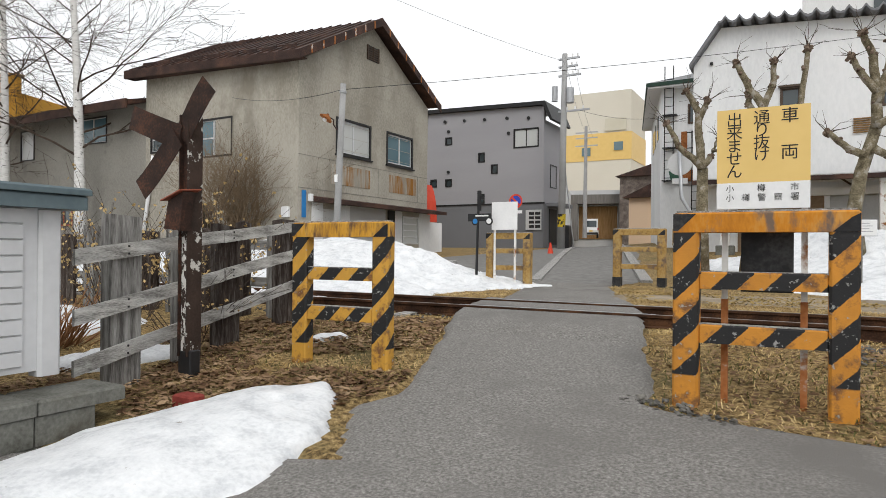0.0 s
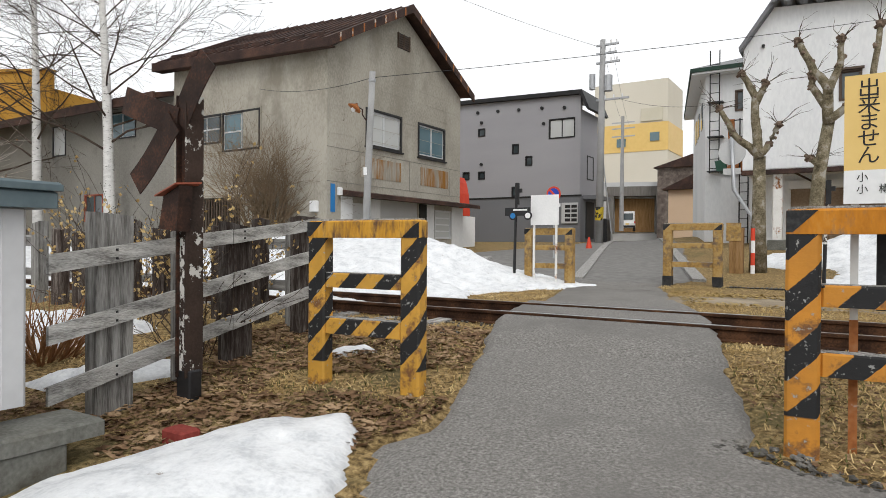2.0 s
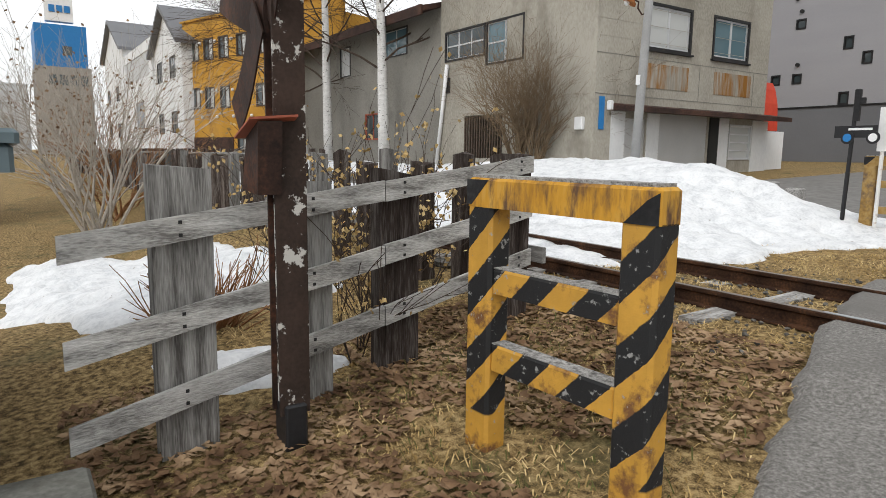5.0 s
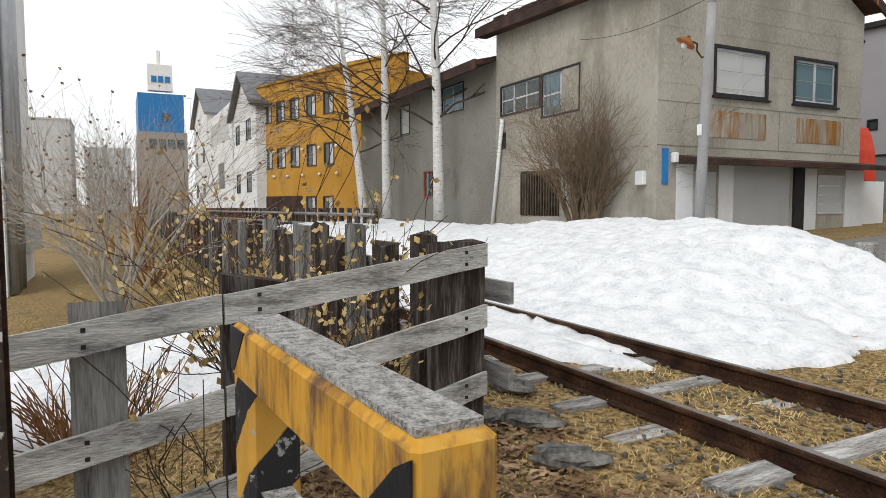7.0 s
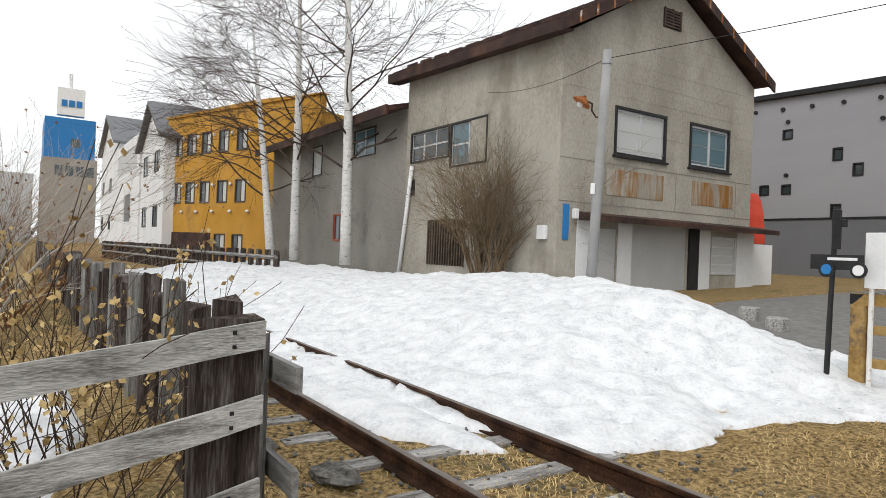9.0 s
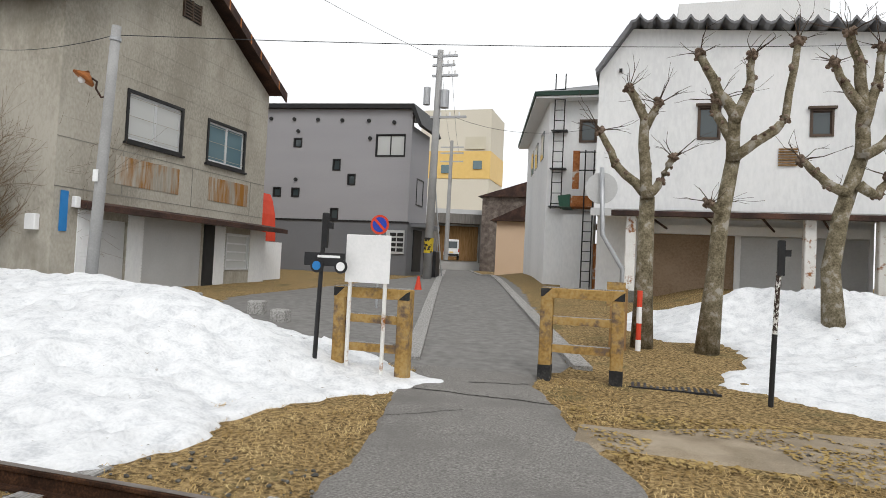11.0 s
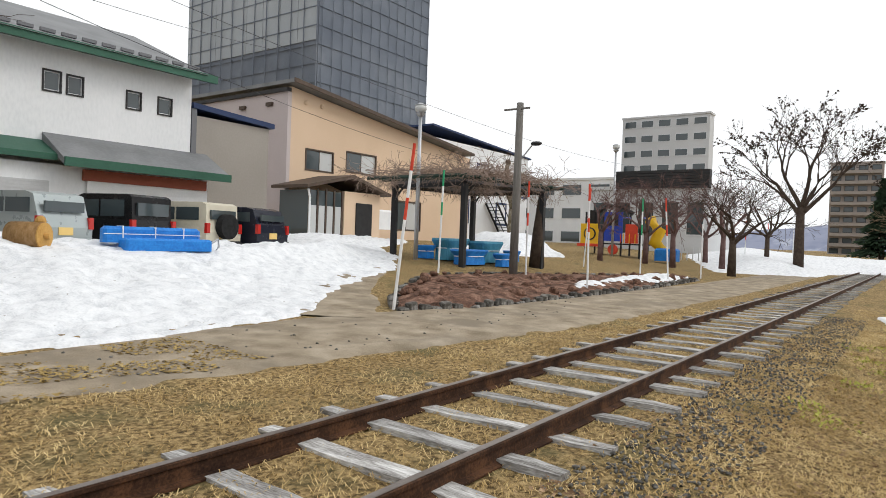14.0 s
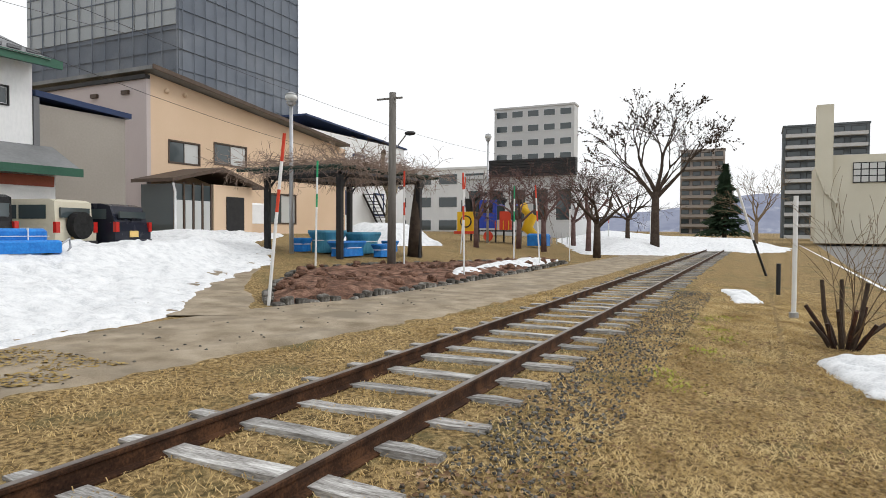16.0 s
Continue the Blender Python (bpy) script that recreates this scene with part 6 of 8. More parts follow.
# ---- plank fences of old sleepers ----
def wood_post(m, x, y, z0, z1, a, b, seed):
    """A squared old post with a split, uneven top."""
    r = random.Random(seed)
    t = [z1 + r.uniform(-0.035, 0.02) for _ in range(4)]
    j = [r.uniform(-0.008, 0.008) for _ in range(8)]
    m.add([(x - a + j[0], y - b, z0), (x + a, y - b + j[1], z0), (x + a + j[2], y + b, z0), (x - a, y + b + j[3], z0), (x - a, y - b + j[4], t[0]), (x + a + j[5], y - b, t[1]), (x + a, y + b + j[6], t[2]), (x - a + j[7], y + b, t[3])],
          [(3, 2, 1, 0), (4, 5, 6, 7), (0, 1, 5, 4), (1, 2, 6, 5), (2, 3, 7, 6), (3, 0, 4, 7)])
    return m


fn = thing("plank_fence", "grey weathered plank fence on old sleeper posts across the verge", "fence")
FEN = [(-2.02, -4.30, 0.59, 0.14, -0.24), (-2.58, -1.26, 0.945, 0.615, 0.265)]


def fence_pt(y, k):
    f = (y - FEN[0][1]) / (FEN[1][1] - FEN[0][1])
    return FEN[0][0] + f * (FEN[1][0] - FEN[0][0]), FEN[0][2 + k] + f * (FEN[1][2 + k] - FEN[0][2 + k])


for i, (y, top) in enumerate(((-3.78, 0.93), (-3.06, 0.84), (-2.47, 0.90), (-1.40, 1.02))):
    x, _ = fence_pt(y, 0)
    part("post", wood_post(Mesh(), x - 0.09, y, -0.75, top, 0.065, 0.135 if i != 1 else 0.09, i), POSTWOOD if i > 1 else GREYPOST, fn)
for k in range(3):
    for a, b in ((-4.30, -2.62), (-2.61, -1.26)):
        (x0, z0), (x1, z1) = fence_pt(a, k), fence_pt(b, k)
        zs = noise.noise((a, k, 0)) * 0.015
        m = Mesh()
        for i in range(7):
            f = i / 6
            x, y, z = x0 + (x1 - x0) * f + 0.004 * noise.noise((f * 5, k, 1)), a + (b - a) * f, z0 + (z1 - z0) * f + zs + 0.006 * noise.noise((f * 4, k, 2))
            m.v += [(x, y, z - 0.06), (x + 0.032, y, z - 0.058), (x + 0.032, y, z + 0.062), (x, y, z + 0.06)]
        for i in range(6):
            m.f += [(i * 4 + j, i * 4 + (j + 1) % 4, i * 4 + 4 + (j + 1) % 4, i * 4 + 4 + j) for j in range(4)]
        m.f += [(0, 1, 2, 3), (27, 26, 25, 24)]
        pl = part("plank", m, GREYWOOD, fn)
        for yy in ((-3.8, -3.1) if a < -4 else (-2.47, -1.4)):
            xx, zz = fence_pt(yy, k)
            for dz in (-0.03, 0.03):
                part("nail", Mesh().box(xx + 0.03, xx + 0.037, yy - 0.008, yy + 0.008, zz + dz - 0.008, zz + dz + 0.008), INK, pl)
f2 = thing("sleeper_fence", "long fence of upright dark old sleepers along the railway", "fence")
r_ = random.Random(4)
for i in range(72):
    x = -2.95 - i * 0.62
    w = r_.uniform(0.07, 0.13)
    part("post", wood_post(Mesh(), x + r_.uniform(-0.05, 0.05), -1.18 + r_.uniform(-0.03, 0.03), -0.8, 0.97 + r_.uniform(-0.1, 0.09), w, 0.07, 50 + i), POSTWOOD if i % 3 else GREYPOST, f2)
for i in range(18):
    x = -2.6 - i * 2.4
    for z in (0.72, 0.25):
        part("rail", Mesh().box(x - 2.38, x, -1.10, -1.065, z - 0.06, z + 0.06), GREYWOOD2, f2)
f3 = thing("sleeper_fence", "low dark sleeper fence along the far side of the line", "fence")
for i in range(40):
    part("post", wood_post(Mesh(), -22 - i * 0.8, 5.4 - i * 0.06, -0.1, 1.15, 0.1, 0.08, 150 + i), POSTWOOD, f3)
for z in (0.45, 0.9):
    part("rail", Mesh().tube([(-21.8, 5.32, z), (-54, 2.9, z)], 0.07, 4), GREYWOOD2, f3)

# ---- garden shed on a block wall ----
sh = thing("garden_shed", "white panelled steel shed with a blue-grey roof on a block plinth", "shed")
SX = -1.72
m = Mesh()
m.box(-4.6, SX - 0.14, -4.585, -4.56, -0.16, 0.92)
m.box(-4.6, SX - 0.14, -7.2, -7.17, -0.16, 0.92).box(-4.6, -4.57, -7.17, -4.585, -0.16, 0.92).box(SX - 0.06, SX - 0.03, -7.2, -4.6, -0.16, 0.92)
for i in range(10):
    z = -0.12 + i * 0.104
    part("siding_board", Mesh().prism([(SX - 0.03, z), (SX - 0.012, z + 0.006), (SX - 0.012, z + 0.094), (SX - 0.03, z + 0.100)], "y", -7.0, -4.80), SHEDWALL, sh)
part("panel_wall", m, SHEDWALL, sh)
part("corner_post", Mesh().box(SX - 0.14, SX, -4.70, -4.55, -0.2, 0.93, c=0.02), SHEDWALL, sh)
part("roof_fascia", Mesh().box(-4.7, SX + 0.09, -7.3, -4.42, 0.92, 1.02, c=0.015), SHEDROOF, sh)
part("roof_lip", Mesh().box(-4.72, SX + 0.11, -7.32, -4.40, 1.02, 1.07, c=0.015), SHEDROOF, sh)
kw = thing("block_wall", "low mossy grey concrete block wall under the shed", "wall", kind="structure")
for k in range(7):
    for j in range(2):
        y1 = -4.25 - k * 0.40 - (0.2 if j else 0)
        part("block", Mesh().box(SX - 0.15, SX + 0.24, y1 - 0.395, y1, -0.64 + j * 0.2 - 0.15, -0.445 + j * 0.2 - 0.15, c=0.012), BLOCK, kw)
    part("coping", Mesh().box(SX - 0.17, SX + 0.26, -4.24 - k * 0.6 - 0.595, -4.24 - k * 0.6, -0.395, -0.30, c=0.015), BLOCK, kw)
whole("red_brick", Mesh().box(-1.32, -1.12, -3.98, -3.84, -0.5, -0.40, c=0.012), BRICKRED, "loose dark red brick lying on dead leaves", "brick")

# ---- poles and small signs ----
lp = thing("lamp_pole", "leaning grey concrete lamp pole with a rusty lamp standing in snow", "lamp post", (-8.42, 6.77, 0.2))
part("shaft", Mesh().tube([(-0.05, 0, -0.2), (0.06, 0.01, 2.5), (0.17, 0.02, 4.95)], [0.105, 0.092, 0.078], 12), POLEGREY, lp, smooth=True)
part("arm", Mesh().tube([(0.08, 0.0, 3.75), (0.02, -0.06, 3.72), (-0.06, -0.1, 3.86), (-0.05, -0.1, 3.98), (-0.16, -0.1, 4.04)], 0.018, 6), DARKMETAL, lp)
part("lamp", Mesh().tube([(-0.24, -0.1, 4.16), (-0.26, -0.12, 4.10), (-0.28, -0.15, 4.04), (-0.29, -0.16, 4.02)], [0.03, 0.1, 0.19, 0.19], 14), RUST_SHEET, lp, "rusty tin lamp shade", smooth=True)
part("bulb", Mesh().lump((-0.30, -0.17, 4.0), 0.06, 0, 0), WHITE, lp, "white lamp bulb", True)
part("number_tag", Mesh().box(0.0, 0.10, -0.115, -0.098, 2.3, 2.5), WHITE, lp)
part("pole_band", Mesh().tube([(0.16, 0.02, 4.7), (0.165, 0.02, 4.76)], 0.095, 12), GALV, lp)


def wire(label, pts, r=0.007):
    return whole("wire", Mesh().tube(pts, r, 4, False), BLACKPOST, label, "cable")


def sag(a, b, s, n=12):
    return [tuple(a[i] + (b[i] - a[i]) * k / n - (s * 4 * (k / n) * (1 - k / n) if i == 2 else 0) for i in range(3)) for k in range(n + 1)]


wire("thin service wire from the lamp pole across the street", sag((-8.27, 6.79, 5.0), (20, 22, 9.5), 0.5))
wire("thin service wire from the lamp pole to the house", sag((-8.27, 6.79, 5.0), (-15.0, 9.1, 6.0), 0.2))
wire("overhead wire along the far street", sag((5.5, 13.2, 7.3), (60, 16, 8), 1.2))
wire("overhead wire along the far street", sag((5.5, 13.2, 6.2), (44, 20, 6), 1.0), 0.008)

up = thing("utility_pole", "tall grey concrete utility pole with crossarms and transformers", "utility pole", (-8.25, 24.5, 1.0))
part("shaft", Mesh().tube([(0, 0, -0.3), (0.12, 0, 9.7)], [0.2, 0.13], 12), POLEGREY, up, smooth=True)
for z, w in ((9.4, 0.9), (9.0, 0.8), (8.55, 0.95), (6.75, 1.4)):
    part("crossarm", Mesh().box(-0.2, w, -0.05, 0.05, z, z + 0.09), GALV, up)
    for k in range(3):
        part("insulator", Mesh().tube([(0.25 + k * w * 0.3, 0, z + 0.09), (0.25 + k * w * 0.3, 0, z + 0.25)], 0.04, 6), WHITE, up)
for x, z, r in ((0.4, 7.2, 0.2), (-0.4, 7.35, 0.15)):
    part("transformer", Mesh().tube([(x, 0, z), (x, 0, z + 0.75)], r, 12), GALV, up)
part("hazard_band", Mesh().tube([(0.0, 0, 0.95), (0.02, 0, 1.6)], 0.205, 12), SIGNHAZ, up, "yellow and black hazard band")
part("stay", Mesh().tube([(0.5, 0.5, 0), (0.1, 0, 4.5)], 0.03, 6), GALV, up)
u2 = thing("utility_pole", "slender grey utility pole farther down the street", "utility pole", (-14.9, 50, 2.0))
part("shaft", Mesh().tube([(0, 0, 0), (0.05, 0, 10)], [0.2, 0.13], 10), POLEGREY, u2)
for z in (8.2, 8.9, 9.4):
    part("crossarm", Mesh().box(-0.9, 1.1, -0.05, 0.05, z, z + 0.1), GALV, u2)
for a, b in (((-8.1, 24.5, 10.4), (-14.9, 50, 11.5)), ((-7.6, 24.5, 10.0), (-14.2, 50, 11)), ((-7.4, 24.5, 7.8), (-0.5, 21, 6.6)), ((-8.1, 24.5, 10.3), (-16, 5, 12.5))):
    wire("thin black overhead power line", sag(a, b, 0.5))

nb = thing("notice_board", "blank white board on two rusty white posts before the barrier", "sign", (-3.10, 5.28, 0))
part("board", Mesh().box(0.0, 0.58, -0.015, 0.0, 1.12, 1.70, c=0.004), WHITE, nb, "blank white board")
for x in (0.06, 0.52):
    part("post", Mesh().tube([(x, 0.02, -0.15), (x, 0.02, 1.2)], 0.026, 8), WHITE_RUST, nb, "rusty white post")
np_ = thing("no_parking_sign", "round blue and red no-parking sign on a grey post", "traffic sign", (-5.45, 12.1, 0.33))
part("post", Mesh().tube([(0, 0, -0.2), (0, 0, 2.05)], 0.03, 8), GALV, np_)
part("disc", Mesh().disc((0, 1.95, -0.04), 0.23, "y", 0.008, 28), RED, np_, "red sign rim")
part("face", Mesh().disc((0, 1.95, -0.047), 0.175, "y", 0.008, 28), SIGNBLUE, np_, "blue sign face")
part("slash", Mesh().box(-0.18, 0.18, -0.056, -0.052, -0.03, 0.03, Matrix.Translation((0, 0, 1.95)) @ Matrix.Rotation(radians(45), 4, "Y")), RED, np_)
part("plate", Mesh().box(-0.22, 0.22, -0.045, -0.035, 1.56, 1.66), WHITE, np_)


def small_post(x, y, z, h, label, sleeve):
    p = thing("marker_post", label, "post", (x, y, z))
    part("shaft", Mesh().tube([(0, 0, -0.2), (0.02, 0, h * 0.42)], 0.03, 8), BLACKPOST, p)
    part("sleeve", Mesh().tube([(0.02, 0, h * 0.42), (0.04, 0, h * 0.8)], 0.028, 8), sleeve, p)
    part("head", Mesh().box(0.02, 0.10, -0.03, 0.03, h * 0.78, h, c=0.01), BLACKPOST, p)
    part("bracket", Mesh().box(0.06, 0.16, -0.02, 0.02, h * 0.9, h * 0.94), BLACKPOST, p)
    return p


small_post(1.82, 6.17, 0.0, 1.85, "slim black and white telescopic marker post", POST_BW)
mp_ = small_post(-3.42, 5.2, 0.0, 1.95, "slim black post with a small wheel-shaped sign", BLACKPOST)
part("sign_plate", Mesh().box(-0.18, 0.36, -0.05, -0.04, 1.30, 1.46), BLACKPOST, mp_, "black sign plate")
part("plate_text", Mesh().box(0.0, 0.30, -0.055, -0.051, 1.40, 1.43), WHITE, mp_)
for x in (0.0, 0.32):
    part("wheel", Mesh().disc((x, 1.30, -0.06), 0.085, "y", 0.012, 20), BLACKPOST, mp_)
    part("wheel_face", Mesh().disc((x, 1.30, -0.072), 0.055, "y", 0.008, 20), PLATEBLUE if x == 0 else WHITE, mp_)
ws = thing("notice_sign", "small white notice on a single post in the snow", "sign", (3.56, 7.2, 0))
part("post", Mesh().box(-0.018, 0.018, -0.01, 0.02, -0.1, 1.1), GREYPOLEWOOD, ws, "weathered grey post")
part("board", Mesh().box(-0.24, 0.24, -0.03, -0.012, 1.02, 1.31), WHITE, ws)
part("rim", Mesh().box(-0.25, 0.25, -0.028, -0.014, 1.31, 1.325).box(-0.25, 0.25, -0.028, -0.014, 1.005, 1.02), GALV, ws)
for i in range(4):
    part("text_line", Mesh().box(-0.17, 0.17 - 0.05 * (i % 2), -0.033, -0.0305, 1.09 + i * 0.05, 1.105 + i * 0.05), GALV, ws)
wp = thing("utility_pole", "tall brown wooden utility pole beside the white building", "utility pole", (5.55, 13.2, 0.9))
part("shaft", Mesh().tube([(0, 0, -0.3), (0.0, 0, 11)], [0.17, 0.15], 12), POLEWOOD, wp, smooth=True)
part("dark_top", Mesh().tube([(0.0, 0, 5.4), (0.0, 0, 7.2)], 0.166, 12), DARKMETAL, wp)
mir = thing("traffic_mirror", "round grey traffic mirror seen from behind on a bent pipe", "mirror", (-0.12, 11.9, 0.5))
part("pipe", Mesh().tube([(0.15, 0, -0.1), (0.15, 0, 1.0), (-0.28, 0, 1.7), (-0.34, 0, 3.1)], 0.05, 10), GALV, mir, smooth=True)
part("dish", Mesh().disc((-0.34, 2.68, 0.08), 0.33, "y", 0.05, 28), SHUTTER, mir, "pale grey mirror back")
part("plate", Mesh().box(-0.54, -0.12, 0.0, 0.02, 2.1, 2.26), SHUTTER, mir)
gp = thing("guard_post", "squared brown timber post tied beside the tree", "post", (0.05, 9.3, 0.1))
part("post", wood_post(Mesh(), 0, 0, -0.2, 1.05, 0.14, 0.12, 7), POLEWOOD, gp)
part("plank", Mesh().box(-0.2, 0.1, -0.14, -0.12, 0.75, 1.15), OCHRE, gp)
rw = thing("snow_pole", "red and white snow marker pole beside a timber post", "pole", (0.38, 9.25, 0.1))
for k in range(4):
    part("segment", Mesh().tube([(0, 0, k * 0.27 - 0.05), (0, 0, (k + 1) * 0.27 - 0.05)], 0.045, 10), RED if k % 2 else WHITE, rw)
drain = thing("drain_grate", "black steel drain grating in the ground", "drain", (0.3, 6.75, -0.045))
for k in range(14):
    part("grate_bar", Mesh().box(k * 0.075, k * 0.075 + 0.035, -0.22, 0.22, -0.01, 0.03), BLACKPOST, drain)
part("grate_rim", Mesh().box(-0.03, 1.05, -0.25, -0.22, -0.03, 0.03).box(-0.03, 1.05, 0.22, 0.25, -0.03, 0.03), BLACKPOST, drain)
cone = thing("traffic_cone", "orange-red traffic cone on the street corner", "cone", (-6.3, 17.6, 0.55))
part("body", Mesh().tube([(0, 0, 0.03), (0, 0, 0.5)], [0.13, 0.03], 14), RED, cone)
part("base", Mesh().box(-0.2, 0.2, -0.2, 0.2, 0, 0.04, c=0.02), RED, cone)
canopy = thing("shop_awning", "bright red shop awning beyond the grey house", "awning", (-12.5, 17.75, 0))
part("fabric", Mesh().prism([(0.0, 3.7), (0.12, 3.45), (0.24, 2.95), (0.3, 2.2), (0.3, 2.0), (0.0, 2.0)], "y", 0, 1.0), RED, canopy)
part("wall", Mesh().box(-0.9, 0.28, 0.1, 1.5, 0.2, 1.98), WHITEWALL, canopy)
bol = thing("stone_bollard", "short grey squared stone bollard", "bollard", (-6.1, 8.95, 0.0), group="bollards by the garage")
part("stone", Mesh().box(-0.16, 0.16, -0.14, 0.14, -0.1, 0.42, c=0.03), CONCRETE_TOP, bol)
for p in ((-6.9, 9.4), (-9.3, 10.6), (-10.6, 10.7)):
    copy_thing(bol, pose(p[0], p[1], 0.1, 0, 0, 12))


# ---- trees and shrubs ----
def grow(m, p, d, r, ln, depth, rnd, spread=0.5, droop=0.0, twigs=3, shrink=0.68, tip=0.003, bend=0.12):
    """A limb of a few bends that forks into thinner ones."""
    pts, radii, q, dd = [Vector(p)], [r], Vector(p), Vector(d).normalized()
    segs = 4 if depth > 1 else 3
    end = max(tip, r * 0.55)
    for i in range(segs):
        dd = (dd + Vector((rnd.gauss(0, bend), rnd.gauss(0, bend), rnd.gauss(0, bend) - droop))).normalized()
        q = q + dd * (ln / segs)
        pts.append(q.copy())
        radii.append(r + (end - r) * (i + 1) / segs)
    m.tube(pts, radii, 7 if r > 0.06 else (5 if r > 0.02 else 3), False)
    if depth <= 0:
        return
    for k in range(twigs):
        f = rnd.uniform(0.35, 1.0) if k else 1.0
        i = min(segs - 1, int(f * segs))
        base = pts[i] + (pts[i + 1] - pts[i]) * (f * segs - i) if f < 1 else pts[-1]
        side = Vector((rnd.gauss(0, 1), rnd.gauss(0, 1), rnd.gauss(0, 0.6)))
        nd = (dd + side.normalized() * spread * rnd.uniform(0.7, 1.4)).normalized()
        grow(m, base, nd, max(tip, radii[i] * shrink * rnd.uniform(0.75, 1.0)), ln * rnd.uniform(0.55, 0.8), depth - 1, rnd, spread, droop, twigs, shrink, tip, bend)


def birch(x, y, z, h, lean, seed, label):
    rnd = random.Random(seed)
    t = thing("birch_tree", label, "tree", (x, y, z))
    pts = [(lean[0] * f + 0.12 * math.sin(f * 5 + seed), lean[1] * f, h * f) for f in np.linspace(0, 1, 12)]
    radii = [0.21 * (1 - f) ** 0.8 + 0.02 for f in np.linspace(0, 1, 12)]
    part("trunk", Mesh().tube(pts, radii, 10), BIRCH, t, "white peeling birch trunk", True)
    m, limbs = Mesh(), Mesh()
    for k in range(26):
        f = 0.22 + 0.76 * (k + rnd.random()) / 26
        i = min(10, int(f * 11))
        p = Vector(pts[i]) + (Vector(pts[i + 1]) - Vector(pts[i])) * (f * 11 - i)
        a = rnd.uniform(0, 2 * math.pi)
        d = Vector((math.cos(a), math.sin(a), rnd.uniform(0.35, 0.9)))
        grow(m, p, d, 0.055 * (1.1 - f), h * 0.26 * (1.25 - f), 3, rnd, 0.55, 0.03, 4, 0.6, 0.006)
    part("crown", m, TWIG, t, "fine dark bare twigs")
    return t


birch(-27.2, 8.0, 0.7, 15, (-1.0, 0, 0), 11, "white-barked bare birch beside the grey wing")
birch(-21.9, 8.0, 0.7, 15, (-1.2, 0, 0), 12, "white-barked bare birch with black marks beside the house")
birch(-29.6, 7.7, 0.6, 13, (-4.5, 0, 0), 13, "leaning bare birch in front of the ochre building")


def knob(m, p, r, seed):
    m.lump(p, r, 0.7, seed, n=9, rings=7)
    rnd = random.Random(seed)
    for _ in range(5):
        m.lump((p[0] + rnd.uniform(-r, r), p[1] + rnd.uniform(-r, r), p[2] + rnd.uniform(-r, r) * 0.9), r * 0.5, 0.7, rnd.random() * 9, n=6, rings=5)


def pollard(x, y, z, trunk, limbs, label, seed, r0, k=1.0):
    """A hard-pruned plane tree: thick limbs that end in burrs with a few whips."""
    rnd = random.Random(seed)
    t = thing("plane_tree", label, "tree", (x, y, z))
    if k != 1.0:
        t.matrix_basis = set_back(k) @ t.matrix_basis
    m = Mesh()
    m.tube([(p[0] - x, 0.05 * i, p[1] - z) for i, p in enumerate(trunk)], [r0 * (1.25 if i == 0 else 1 - 0.1 * i) for i in range(len(trunk))], 12)
    part("trunk", m, BARK, t, "mottled grey-brown trunk", True)
    burr, whip, lm = Mesh(), Mesh(), Mesh()
    for li, limb in enumerate(limbs):
        n = len(limb)
        pts = [(p[0] - x, rnd.uniform(-0.1, 0.1), p[1] - z) for p in limb]
        fine = []
        for a, b in zip(pts, pts[1:]):
            for f in (0, 0.33, 0.66):
                fine.append(tuple(a[i] + (b[i] - a[i]) * f + (rnd.uniform(-0.03, 0.03) if f else 0) for i in range(3)))
        fine.append(pts[-1])
        rr = r0 * (0.72 if li == 0 else 0.56)
        lm.tube(fine, [rr * (1 - 0.45 * i / len(fine)) for i in range(len(fine))], 9)
        for i, p in enumerate(pts[1:]):
            knob(burr, p, r0 * (0.52 if i == n - 2 else 0.42), seed * 7 + li * 3 + i)
        for p in fine[2:]:
            if rnd.random() < 0.75:
                q = Vector((rnd.gauss(0, 1), rnd.gauss(0, 1), rnd.gauss(0, 0.5))).normalized() * rr * 0.75
                burr.lump((p[0] + q.x, p[1] + q.y, p[2] + q.z), r0 * rnd.uniform(0.16, 0.36), 0.8, rnd.random() * 9, n=6, rings=5)
            if rnd.random() < 0.3:
                grow(whip, p, (rnd.gauss(0, 1), rnd.gauss(0, 0.7), rnd.uniform(0.2, 1.2)), 0.01, rnd.uniform(0.2, 0.45), 1, rnd, 0.6, 0, 2, 0.6, 0.004)
        for _ in range(6):
            d = Vector((rnd.gauss(0, 1), rnd.gauss(0, 0.7), rnd.uniform(0.1, 1.3)))
            grow(whip, pts[-1], d, 0.014, rnd.uniform(0.25, 0.7), 1, rnd, 0.5, 0, 2, 0.6, 0.004)
    part("limb", lm, BARK, t, "thick pruned limbs", True)
    tagged(part("burr", burr, KNOB, t, "", True), "brown knobbly pruning burrs", kind="stuff")
    tagged(part("whip", whip, TWIG, t), "", kind="stuff")
    return t


pollard(0.47, 12.2, 0.0, [(0.47, -0.2), (0.47, 1.5), (0.47, 3.05)], [[(0.47, 3.0), (0.40, 3.75), (0.36, 4.7), (0.02, 5.35)], [(0.42, 3.1), (-0.22, 3.75), (-0.55, 4.45)], [(0.50, 3.1), (0.70, 3.35), (0.95, 3.85)], [(0.36, 4.5), (0.62, 5.0)]], "hard-pruned plane tree with knobbly limb ends in bare earth", 21, 0.19, k=0.82)
